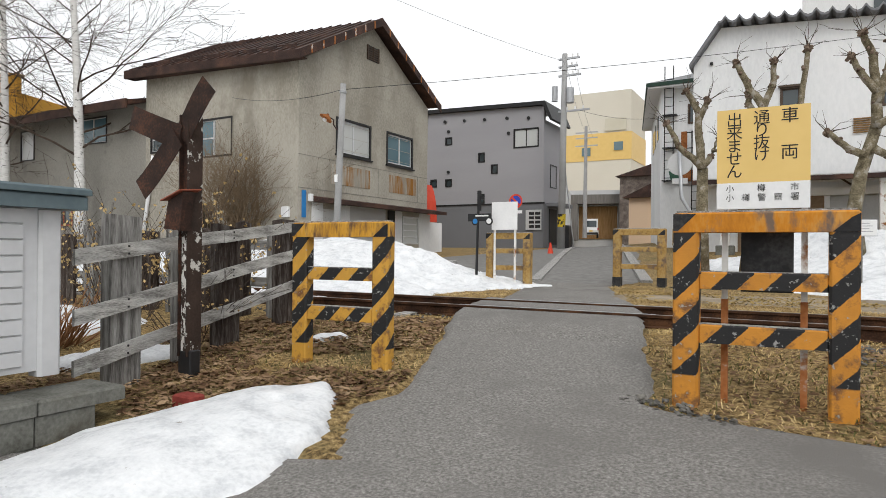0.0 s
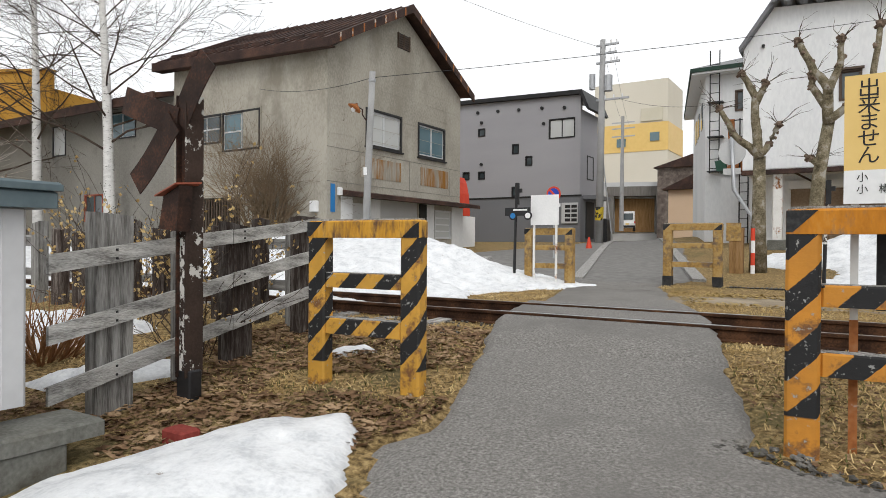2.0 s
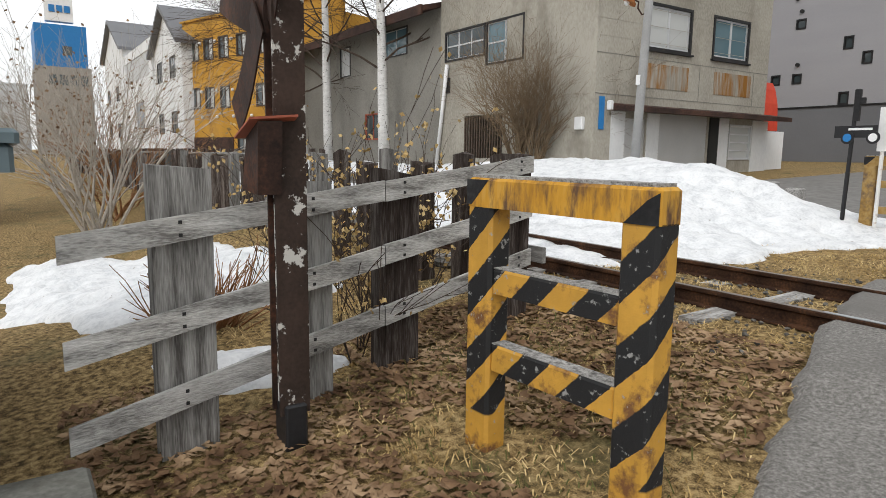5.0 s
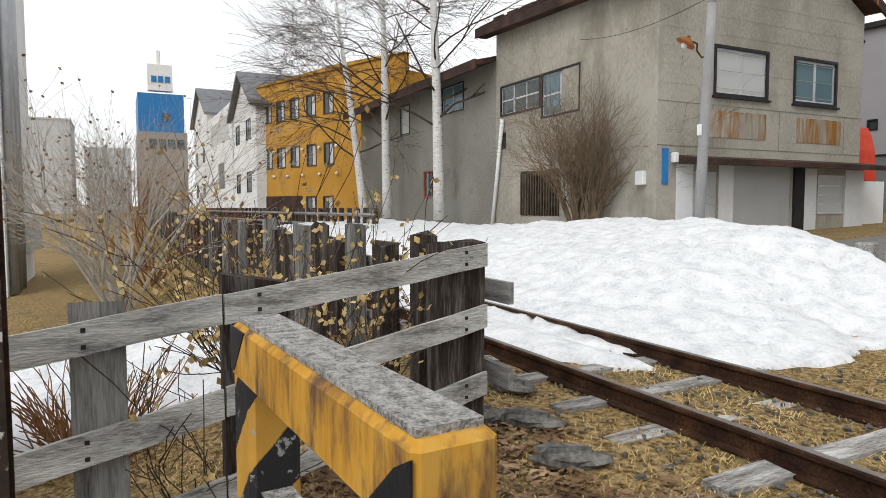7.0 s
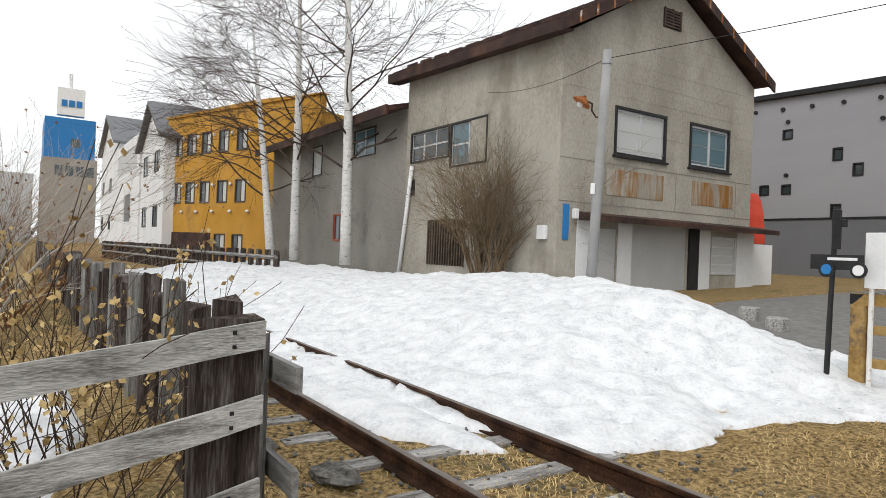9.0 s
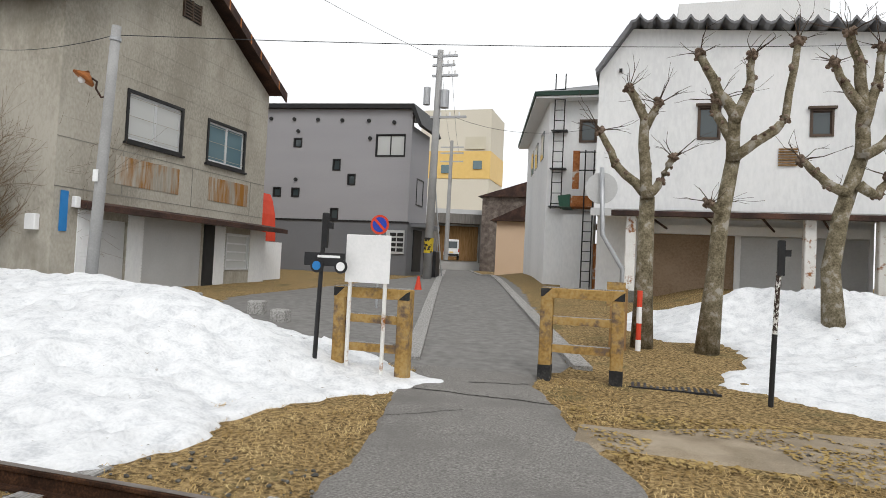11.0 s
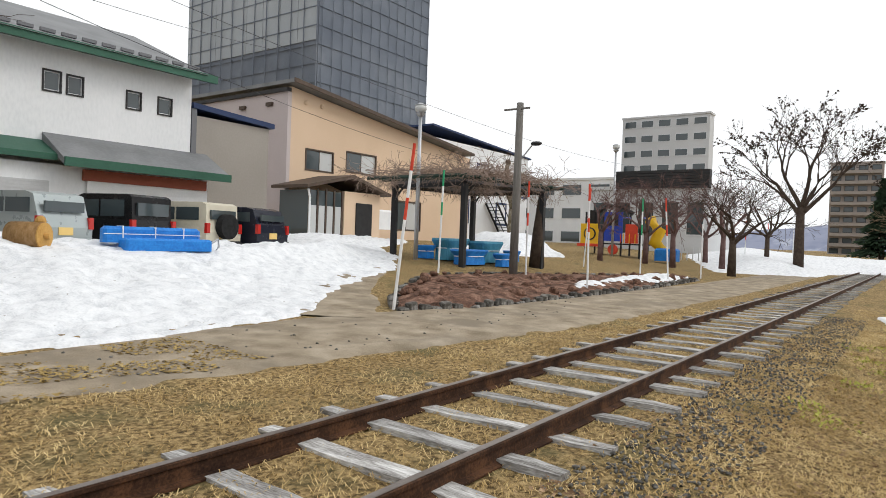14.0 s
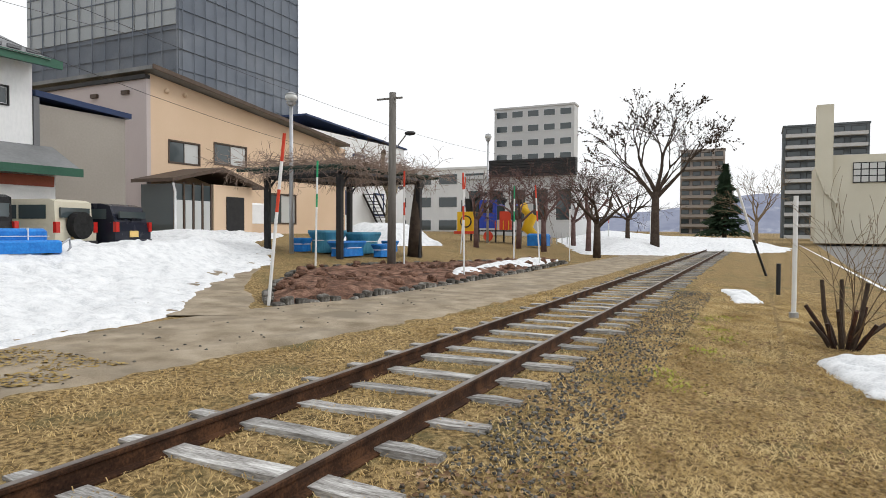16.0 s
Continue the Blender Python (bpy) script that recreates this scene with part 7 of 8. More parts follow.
pollard(1.78, 12.4, 0.0, [(1.75, -0.2), (1.86, 1.4), (1.93, 2.5), (2.14, 3.9)], [[(2.14, 3.85), (2.12, 4.75), (1.80, 5.2), (1.42, 6.1)], [(2.12, 4.6), (2.38, 5.3), (2.42, 6.0)], [(2.14, 3.9), (2.75, 4.35), (3.08, 4.7), (3.25, 6.25)], [(2.12, 4.2), (1.75, 4.85), (1.76, 5.1)], [(1.97, 2.7), (1.72, 2.95)]], "tall hard-pruned plane tree with burred branch ends", 22, 0.20, k=0.80)
pollard(4.12, 12.8, 0.3, [(4.18, 0.1), (4.07, 1.7), (4.24, 2.8), (4.58, 4.0)], [[(4.58, 3.95), (4.6, 5.0), (4.5, 5.9), (4.25, 6.5)], [(4.58, 4.6), (4.8, 5.4), (4.88, 6.2)], [(4.58, 4.0), (5.0, 4.3), (5.3, 4.9), (5.55, 5.3)], [(4.40, 3.2), (4.0, 3.4), (3.7, 3.65), (3.45, 3.9)], [(4.58, 4.9), (4.2, 5.5), (4.0, 5.9)], [(4.5, 3.4), (4.85, 3.2), (5.05, 3.6)]], "grey hard-pruned plane tree standing in snow", 23, 0.20, k=0.88)


def shrub(name, x, y, z, h, w, stems, seed, mat, label, depth=2, twigs=4, r=0.015, spread=0.5, leaves=None, leaf_n=0, leaf=0.03):
    rnd = random.Random(seed)
    t = thing(name, label, "shrub", (x, y, z))
    m = Mesh()
    part("root_stock", Mesh().lump((0, 0, -0.05), 0.09 + 0.05 * w, 0.5, seed, (1, 1, 0.6)), mat, t)
    for k in range(stems):
        a = 2 * math.pi * k / stems + rnd.uniform(-0.3, 0.3)
        d = Vector((math.cos(a) * w / h, math.sin(a) * w / h, 1))
        grow(m, (rnd.uniform(-0.1, 0.1) * w, rnd.uniform(-0.1, 0.1) * w, -0.1), d, r, h * rnd.uniform(0.5, 0.7), depth, rnd, spread, 0, twigs, 0.7, 0.0025)
    part("crown", m, mat, t)
    if leaves:
        lf = Mesh()
        for _ in range(leaf_n):
            p = Vector(rnd.choice(m.v)) + Vector((rnd.gauss(0, 0.02), rnd.gauss(0, 0.02), rnd.gauss(0, 0.02)))
            u = Vector((rnd.gauss(0, 1), rnd.gauss(0, 1), rnd.gauss(0, 1))).normalized() * leaf
            v = u.cross(Vector((rnd.gauss(0, 1), rnd.gauss(0, 1), 0.3))).normalized() * leaf * 0.7
            lf.add([p - u, p + v, p + u, p - v], [(0, 1, 2, 3)])
        tagged(part("dry_leaves", lf, leaves, t, "withered leaves and seed heads"), kind="stuff")
    return t


shrub("bare_bush", -14.3, 8.5, 0.5, 3.4, 0.75, 26, 31, TWIG_TAN, "tangled tan bare bush against the grey house wall", 3, 4, 0.03, 0.6)
shrub("bare_bush", -13.6, 8.55, 0.5, 2.8, 0.6, 20, 32, TWIG_TAN, "tangled tan bare bush against the grey house wall", 3, 4, 0.025, 0.65)
shrub("bare_tree", -13.6, -3.0, -0.9, 3.3, 1.7, 14, 33, TWIG_PALE, "many-stemmed pale bare tree behind the fence", 3, 4, 0.04, 0.45, DEADLEAF, 400, 0.04)
shrub("bare_bush", -16.5, -2.3, -0.8, 2.7, 1.3, 12, 34, TWIG_RED, "reddish bare bush behind the fence", 3, 4, 0.03, 0.5)
shrub("cut_shrub", -4.25, -3.2, -0.55, 0.95, 0.6, 60, 35, TWIG_RED, "reddish-brown cut shrub stems behind the plank fence", 1, 3, 0.014, 0.35)
shrub("dry_hydrangea", -3.5, -2.0, -0.6, 1.7, 0.8, 12, 36, TWIG, "leggy dry shrub with withered seed heads by the fence", 2, 3, 0.01, 0.45, STRAW, 700, 0.024)
shrub("dry_hydrangea", -4.9, -1.9, -0.6, 1.9, 0.9, 12, 37, TWIG, "leggy dry shrub with withered seed heads by the fence", 2, 3, 0.01, 0.45, STRAW, 700, 0.024)
shrub("dry_hydrangea", -2.75, -2.6, -0.5, 1.2, 0.6, 8, 38, TWIG, "thin dry twiggy shrub by the fence", 2, 3, 0.008, 0.5, STRAW, 60, 0.022)
sc = thing("cut_shrub", "hard-cut brown shrub stubs with thin whips beside the street", "shrub", (11.0, -3.2, -0.35))
rnd = random.Random(5)
for k in range(13):
    a = 2 * math.pi * k / 13
    q = Vector((math.cos(a) * 0.2, math.sin(a) * 0.2, 0))
    hh = rnd.choice((0.3, 0.4, 0.5, 0.6, 0.95))
    part("stub", Mesh().tube([q * 0.4 + Vector((0, 0, -0.1)), q * 1.3 + Vector((0, 0, hh * 0.5)), q * (1.5 + rnd.random()) + Vector((0, 0, hh))], [0.034, 0.03, 0.026], 7), DARKMETAL if k % 2 else TWIG, sc)
wm = Mesh()
for k in range(9):
    grow(wm, (rnd.gauss(0, 0.1), rnd.gauss(0, 0.1), 0.1), (rnd.gauss(0, 0.35), rnd.gauss(0, 0.35), 1), 0.012, 1.1, 2, rnd, 0.4, 0, 3, 0.7, 0.003)
part("whip_growth", wm, TWIG_TAN, sc)


def bare_tree(x, y, z, h, seed, mat, label, trunk_r, depth=4, spread=0.6, leaves=0, twigs=3, leafmat=None, fork=0.35):
    rnd = random.Random(seed)
    t = thing("bare_tree", label, "tree", (x, y, z))
    part("trunk", Mesh().tube([(0, 0, -0.2), (0.03 * h * rnd.uniform(-1, 1), 0, h * fork)], [trunk_r * 1.2, trunk_r * 0.85], 9), mat, t, smooth=True)
    m = Mesh()
    for k in range(5):
        a = 2 * math.pi * k / 5 + rnd.uniform(-0.4, 0.4)
        grow(m, (0, 0, h * fork * rnd.uniform(0.8, 1.0)), (math.cos(a) * 0.8, math.sin(a) * 0.8, rnd.uniform(0.6, 1.5)), trunk_r * 0.55, h * 0.33, depth, rnd, spread, -0.02, twigs, 0.68, 0.008)
    part("crown", m, mat, t, "bare spreading branches")
    if leaves:
        lf = Mesh()
        for _ in range(leaves):
            p = Vector(rnd.choice(m.v[len(m.v) // 4:]))
            u = Vector((rnd.gauss(0, 1), rnd.gauss(0, 1), rnd.gauss(0, 1))).normalized() * 0.09
            v = u.cross(Vector((rnd.gauss(0, 1), rnd.gauss(0, 1), 0.3))).normalized() * 0.06
            lf.add([p - u, p + v, p + u, p - v], [(0, 1, 2, 3)])
        tagged(part("seed_pod", lf, leafmat or DEADLEAF, t, "dark hanging seed pods"), kind="stuff")
    return t


bare_tree(45, 3.9, 0.2, 7.9, 41, TWIG, "tall bare tree with dark seed pods beyond the park", 0.26, 5, 0.6, 1500, 3, TWIG, 0.46)
bare_tree(33, 5.0, 0.1, 4.6, 42, TWIG, "gnarled bare park tree beside the path", 0.17, 4, 0.8)
bare_tree(33, 7.7, 0.4, 4.2, 43, TWIG_RED2, "bare reddish cherry tree in the park", 0.13, 4, 0.7)
bare_tree(34, 9.4, 0.5, 4.0, 44, TWIG_RED2, "bare reddish cherry tree in the park", 0.13, 4, 0.7)
bare_tree(31, 10.6, 0.5, 3.8, 45, TWIG_RED2, "bare reddish cherry tree in the park", 0.12, 4, 0.7)
bare_tree(38, 6.6, 0.3, 5.0, 46, TWIG_RED2, "bare reddish cherry tree in the park", 0.14, 4, 0.7)
bare_tree(42, 8.5, 0.3, 5.0, 47, TWIG_RED2, "bare reddish cherry tree in the park", 0.14, 4, 0.7)
bare_tree(47, 6.0, 0.3, 5.5, 48, TWIG, "bare park tree near the pavilion", 0.15, 4, 0.7)
bare_tree(62, -2.0, 0.2, 6.0, 49, TWIG_TAN, "bare tan tree beyond the track", 0.15, 4, 0.6)
pollard(33.0, 16.8, 0.6, [(33, 0.4), (33.1, 3.0)], [[(33.1, 3.0), (32.3, 4.4), (32.2, 5.6)], [(33.1, 3.0), (33.9, 4.2), (34.2, 5.0)]], "distant hard-pruned plane tree in the park", 24, 0.25)
pine = thing("conifer", "dark green layered conifer by the far road", "tree", (88, 1.6, 0.5))
part("trunk", Mesh().tube([(0, 0, -0.5), (0, 0, 9.0)], [0.3, 0.05], 8), TWIG, pine)
nm = Mesh()
rnd = random.Random(8)
for k in range(2600):
    f = rnd.random() ** 1.15
    a = rnd.uniform(0, 6.283)
    rad = (1 - f) * 3.4 * rnd.uniform(0.3, 1.05) * (0.75 + 0.25 * math.sin(f * 40))
    c = Vector((math.cos(a) * rad, math.sin(a) * rad, 0.9 + f * 8.1 - rad * 0.25))
    u = Vector((math.cos(a), math.sin(a), -0.3)) * rnd.uniform(0.3, 0.6)
    v = Vector((-math.sin(a), math.cos(a), 0)) * 0.16
    nm.add([c - u, c + v, c + u, c - v, c + Vector((0, 0, 0.12))], [(0, 1, 4), (1, 2, 4), (2, 3, 4), (3, 0, 4)])
tagged(part("needles", nm, CONIFER, pine), kind="stuff")

# ---- the park ----
pg = thing("pergola", "dark timber pergola overgrown with bare wisteria twigs", "pergola")
corners = [(18.2, 12.9), (18.0, 9.8), (22.0, 9.1), (22.4, 12.4)]
for x, y in corners:
    p = part("post", Mesh().box(x - 0.09, x + 0.09, y - 0.09, y + 0.09, 0.2, 3.0, c=0.01), BLACKPOST, pg)
    part("brace", Mesh().tube([(x, y, 2.55), (x + 0.4, y, 2.95)], 0.05, 4), BLACKPOST, p)
for (a, b), (c, d) in zip(corners, corners[1:] + corners[:1]):
    part("beam", Mesh().tube([(a, b, 3.05), (c, d, 3.05)], 0.11, 4), BLACKPOST, pg)
for k in range(9):
    f = k / 8
    part("rafter", Mesh().tube([(17.3 + 5.6 * f, 13.4 - 0.6 * f, 3.2), (17.2 + 5.4 * f, 9.2 - 0.6 * f, 3.2)], 0.06, 4), GREENDARK, pg)
vm = Mesh()
rnd = random.Random(9)
for k in range(460):
    p = (rnd.uniform(16.9, 23.3), rnd.uniform(8.6, 13.6), 3.24 + rnd.uniform(0, 0.2))
    grow(vm, p, (rnd.gauss(0, 1), rnd.gauss(0, 1), rnd.uniform(-0.05, 0.12)), 0.016, rnd.uniform(0.4, 0.75), 2, rnd, 0.8, 0.03, 3, 0.7, 0.006, 0.2)
tagged(part("wisteria", vm, TWIG_VINE, pg, "tangled tan wisteria twigs"), kind="stuff")
st_ = part("climber_trunk", Mesh().tube([(22.1, 9.3, 0.3), (21.9, 9.2, 1.5), (22.2, 9.2, 3.0)], [0.3, 0.2, 0.15], 8), TWIG, pg, smooth=True)


def park_lamp(x, y, z, h, label):
    t = thing("park_lamp", label, "lamp post", (x, y, z))
    part("shaft", Mesh().tube([(0, 0, -0.2), (0, 0, h - 0.35)], [0.075, 0.055], 10), GALV, t, smooth=True)
    part("collar", Mesh().tube([(0, 0, h - 0.38), (0, 0, h - 0.28)], [0.1, 0.16], 12), GALV, t)
    part("globe", Mesh().lump((0, 0, h - 0.12), 0.2, 0.0, 0, (1, 1, 0.8), 14, 10), GLASS_PALE, t, "frosted globe", True)
    part("cap", Mesh().tube([(0, 0, h - 0.02), (0, 0, h + 0.06)], [0.19, 0.05], 12), GALV, t)
    return t


park_lamp(17.6, 11.4, 0.4, 5.2, "grey park lamp with a frosted globe in the snow")
park_lamp(36, 12, 0.5, 6.3, "grey park lamp with a frosted globe by the playground")
pw = thing("utility_pole", "weathered grey wooden pole with a small lamp", "utility pole", (17.3, 7.5, 0.1))
part("shaft", Mesh().tube([(0, 0, -0.3), (0.05, 0, 5.15)], [0.13, 0.10], 10), GREYPOLEWOOD, pw, smooth=True)
part("arm", Mesh().tube([(0.1, -0.05, 3.5), (0.1, -0.45, 3.95)], 0.02, 6), GALV, pw)
part("lamp", Mesh().lump((0.1, -0.55, 3.95), 0.13, 0, 0, (1, 1.4, 0.5)), BLACKPOST, pw)
part("crossbar", Mesh().box(-0.02, 0.02, -0.35, 0.5, 4.95, 5.0), GREYPOLEWOOD, pw)


def snow_pole(x, y, z, h, lean, colour, label):
    t = thing("snow_pole", label, "pole", (x, y, z), group="snow marker poles")
    for a, b, mt in ((0, 0.55, WHITE), (0.55, 0.68, colour), (0.68, 0.84, WHITE), (0.84, 1.0, colour)):
        part("segment", Mesh().tube([(lean[0] * a, lean[1] * a, h * a - (0.15 if a == 0 else 0)), (lean[0] * b, lean[1] * b, h * b)], 0.028, 8), mt, t)
    return t


for x, y, z, h, lean, c in ((9.57, 5.44, -0.1, 3.0, (0.15, -0.25), RED), (15.8, 9.1, 0.3, 2.9, (0.1, 0), GREENPAINT), (17.7, 7.3, 0.1, 2.9, (0, 0), RED), (16.8, 4.95, 0.0, 2.8, (0, 0.05), RED), (26, 9.2, 0.4, 3.1, (0, -0.2), RED), (23.7, 6.0, 0.0, 2.9, (0, 0), GREENPAINT), (23.5, 4.93, 0, 2.9, (0, 0.2), RED), (28.6, 5.2, 0, 2.2, (0, 0), WHITE), (48, 7.5, 0.3, 2.8, (0, 0), RED), (51, 6.5, 0.3, 2.8, (0, 0.2), RED), (54, 5.5, 0.3, 2.6, (0, 0), WHITE)):
    snow_pole(x, y, z, h, lean, c, "white snow pole with %s bands" % ("red" if c is RED else "green" if c is GREENPAINT else "plain"))
gpole = thing("guard_post", "slim grey steel pole at the verge", "post", (14.0, -2.74, -0.3))
part("shaft", Mesh().tube([(0, 0, -0.1), (0, 0, 2.2)], 0.04, 10), WHITE, gpole)
part("base", Mesh().tube([(0, 0, 0.0), (0, 0, 0.12)], 0.08, 10), GALV, gpole)
bp_ = thing("marker_post", "short black post in dead grass", "post", (18.4, -2.6, -0.3))
part("shaft", Mesh().tube([(0, 0, -0.1), (0, 0, 0.8)], 0.05, 8), BLACKPOST, bp_)
slant = thing("snow_pole", "leaning black and white pole at the end of the verge", "pole", (25, -2.4, -0.2))
part("shaft", Mesh().tube([(0, 0, 0), (-0.4, 0.4, 1.2)], 0.04, 8), BLACKPOST, slant)
part("upper", Mesh().tube([(-0.4, 0.4, 1.2), (-0.9, 0.9, 2.9)], 0.04, 8), WHITE, slant)


def tarp_table(x, y, z, w, d, h, mat, label):
    t = thing("picnic_table", label, "table", (x, y, z))
    m = Mesh()
    n = 24
    for i in range(n):
        a = 2 * math.pi * i / n
        q = 1 + 0.05 * math.sin(a * 7)
        for f, zz in ((0.8 * q, 0.0), (0.78, h * 0.55), (1.0, h * 0.9), (0.96, h)):
            m.v.append((math.copysign(abs(math.cos(a)) ** 0.5, math.cos(a)) * w / 2 * f, math.copysign(abs(math.sin(a)) ** 0.5, math.sin(a)) * d / 2 * f, zz))
    for i in range(n):
        j = (i + 1) % n
        m.f += [(i * 4 + k, j * 4 + k, j * 4 + k + 1, i * 4 + k + 1) for k in range(3)]
    m.f.append(tuple(i * 4 + 3 for i in range(n)))
    part("tarpaulin", m, mat, t)
    part("cord", Mesh().tube([(math.cos(a) * w * 0.45, math.sin(a) * d * 0.45, h * 0.55) for a in np.linspace(0, 6.283, 20)], 0.015, 5), WHITE, t)
    return t


for x, y, w, d, h, mt in ((19.3, 11.2, 1.5, 0.9, 0.75, TEAL), (19.0, 10.2, 1.6, 0.8, 0.5, BLUE), (20.6, 10.6, 1.5, 0.9, 0.75, TEAL), (20.4, 9.6, 1.3, 0.5, 0.45, BLUE), (18.4, 11.6, 0.6, 0.6, 0.45, BLUE), (22.5, 10.6, 0.6, 0.6, 0.42, BLUE)):
    tarp_table(x, y, float(ground_z(x, y)) + 0.02, w, d, h, mt, "park table wrapped in blue tarpaulin" if mt is BLUE else "park table wrapped in teal tarpaulin")

play = thing("play_structure", "colourful climbing frame shaped like a train with a yellow slide", "playground", (38, 12.5, 0.5))
for x in (-0.7, 0.7):
    for y in (-1.6, -0.5, 0.6, 1.7):
        part("post", Mesh().tube([(x, y, -0.1), (x, y, 2.6)], 0.06, 8), BLACKPOST, play)
part("front_panel", Mesh().box(-0.9, -0.82, 0.75, 1.95, 0.7, 1.9, c=0.02), PLAYYELLOW, play, "yellow front panel")
part("panel_ring", Mesh().disc((1.35, 1.3, -0.93), 0.38, "x", 0.03, 20), BLACKPOST, play)
part("panel_dot", Mesh().disc((1.35, 1.3, -0.95), 0.3, "x", 0.03, 20), PLAYYELLOW, play)
part("bumper", Mesh().box(-1.0, -0.8, 0.6, 2.1, 0.55, 0.72), RED, play, "red bumper bar")
part("cab_panel", Mesh().box(-0.85, -0.78, -0.6, 0.5, 0.9, 2.6), SIGNBLUE, play, "blue cab panel")
part("pink_panel", Mesh().box(-0.86, -0.8, -1.5, -0.8, 0.8, 1.9), RED, play)
part("cab_roof", Mesh().tube([(-0.8, 1.0, 2.5), (-0.8, 0.4, 2.95), (-0.8, -0.4, 2.95), (-0.8, -1.2, 2.5)], 0.12, 8), FRAME, play)
part("deck", Mesh().box(-0.8, 0.8, -1.7, 1.8, 0.7, 0.78), FRAME, play)
part("chimney", Mesh().tube([(-0.5, 1.3, 1.9), (-0.5, 1.3, 2.7)], [0.22, 0.3], 12), FRAME, play)
part("slide", Mesh().tube([(-0.2, -2.0, 2.2), (-0.4, -2.6, 1.5), (-0.5, -2.4, 0.9), (-0.6, -3.0, 0.4)], [0.35, 0.38, 0.36, 0.3], 12), PLAYYELLOW, play, "yellow spiral slide", True)
for y in (-1.6, -0.5, 0.6, 1.7):
    part("crossbar", Mesh().tube([(-0.7, y, 2.3), (0.7, y, 2.3)], 0.05, 6), SIGNBLUE, play, "blue crossbar")
for k in range(7):
    part("baluster", Mesh().tube([(-0.86, -1.55 + k * 0.17, 0.8), (-0.86, -1.55 + k * 0.17, 1.35)], 0.025, 6), PLAYYELLOW if k % 2 else RED, play)
part("cab_window", Mesh().box(-0.87, -0.853, -0.35, 0.25, 1.8, 2.35), INK, play, "dark cab window opening")
part("wheel_disc", Mesh().disc((-0.1, 0.42, -0.9), 0.3, "x", 0.08, 18), RED, play, "red play wheel")
for k in range(6):
    part("rail_bar", Mesh().tube([(-0.85, -3.4 - k * 0.3, 0), (-0.85, -3.4 - k * 0.3, 0.7)], 0.03, 6), SHUTTER, play)
whole("tarp_cart", Mesh().box(36.5, 37.3, 8.6, 9.8, 0.4, 1.1, c=0.1), BLUE, "blue tarpaulin-wrapped playground ride", "play ride")

# raised bed with block edging
BED = [(9.55, 5.35), (11.0, 4.75), (13.4, 4.62), (17, 4.55), (22, 4.6), (27, 4.9), (27, 6.2), (22, 7.2), (17.5, 8.1), (14.4, 8.5), (12.4, 7.5), (10.5, 6.3)]
ax, ay = np.arange(9.2, 27.3, 0.12), np.arange(4.3, 9.6, 0.12)
BX, BY = np.meshgrid(ax, ay, indexing="ij")
bd = outline_distance(BX, BY, BED)
bz = ground_z(BX, BY) + np.where(bd > 0, 0.06 + 0.12 * smoothstep(0, 0.6, bd), -0.1) + 0.07 * relief(BX, BY, 1.2) + 0.04 * relief(BX, BY, 4)
whole("planting_bed", grid_mesh(ax, ay, bz, bd > 0), SOIL, "raised bed of reddish soil and leaf litter", kind="structure", smooth=True)
edging = thing("bed_edging", "row of uneven upright stone edging blocks round the bed", "edging", kind="structure")
blk = [Mesh().box(-0.105, 0.105, -0.08, 0.08, -0.12, hh, c=0.02).data("edging_block", EDGESTONE) for hh in (0.06, 0.11, 0.15)]
rnd = random.Random(3)
for (a, b), (c, d) in zip(BED, BED[1:] + BED[:1]):
    ln = math.hypot(c - a, d - b)
    for k in range(int(ln / 0.235)):
        f = (k + 0.5) * 0.235 / ln
        x, y = a + (c - a) * f, b + (d - b) * f
        ob = new("block", rnd.choice(blk))
        ob.parent = edging
        ob.matrix_basis = pose(x + rnd.uniform(-0.02, 0.02), y + rnd.uniform(-0.03, 0.03), float(ground_z(x, y)) - 0.01, rnd.uniform(-12, 12), rnd.uniform(-9, 9), math.degrees(math.atan2(d - b, c - a)) + rnd.uniform(-20, 20))
clod = Mesh()
for k in range(160):
    x, y = rnd.uniform(10, 26), rnd.uniform(4.8, 8.5)
    if outline_distance(np.array([x]), np.array([y]), BED)[0] > 0.2:
        clod.lump((x, y, float(ground_z(x, y)) + 0.17), rnd.uniform(0.05, 0.16), 0.7, k, (1, 1, 0.7), 7, 5)
whole("soil_clods", clod, SOIL, "dark clods and cut roots in the bed", "soil", "stuff", smooth=True)

# carved stump and wrapped bench in the snow
stump = thing("log_seat", "yellow-brown barrel-shaped carved log in the snow", "log", (6.0, 11.0, 1.02))
part("log", Mesh().tube([(-0.33, 0.28, 0), (0.02, -0.2, 0)], [0.25, 0.26], 16), POLEWOOD, stump, "dark barked log side", True)
part("cut_face", Mesh().tube([(0.02, -0.2, 0), (0.035, -0.22, 0)], [0.25, 0.25], 16), CUTWOOD, stump, "pale cut log face")
part("knob", Mesh().lump((0.0, -0.1, 0.27), 0.1, 0.1, 1), CUTWOOD, stump)
part("nose", Mesh().tube([(0.04, -0.22, 0), (0.1, -0.3, 0)], 0.06, 8), CUTWOOD, stump)
bench = thing("wrapped_bench", "park bench wrapped in bright blue tarpaulin sunk in snow", "bench", (7.15, 10.9, 0.92), -7)
part("seat", Mesh().box(0.3, 2.1, -0.35, 0.1, -0.15, 0.1, c=0.04), BLUE, bench)
part("back", Mesh().box(0.0, 2.0, 0.0, 0.28, 0.0, 0.33, c=0.06), BLUE, bench)
for x in (0.35, 1.0, 1.6):
    part("cord", Mesh().box(x, x + 0.02, -0.012, 0.29, 0.0, 0.342), WHITE, bench)
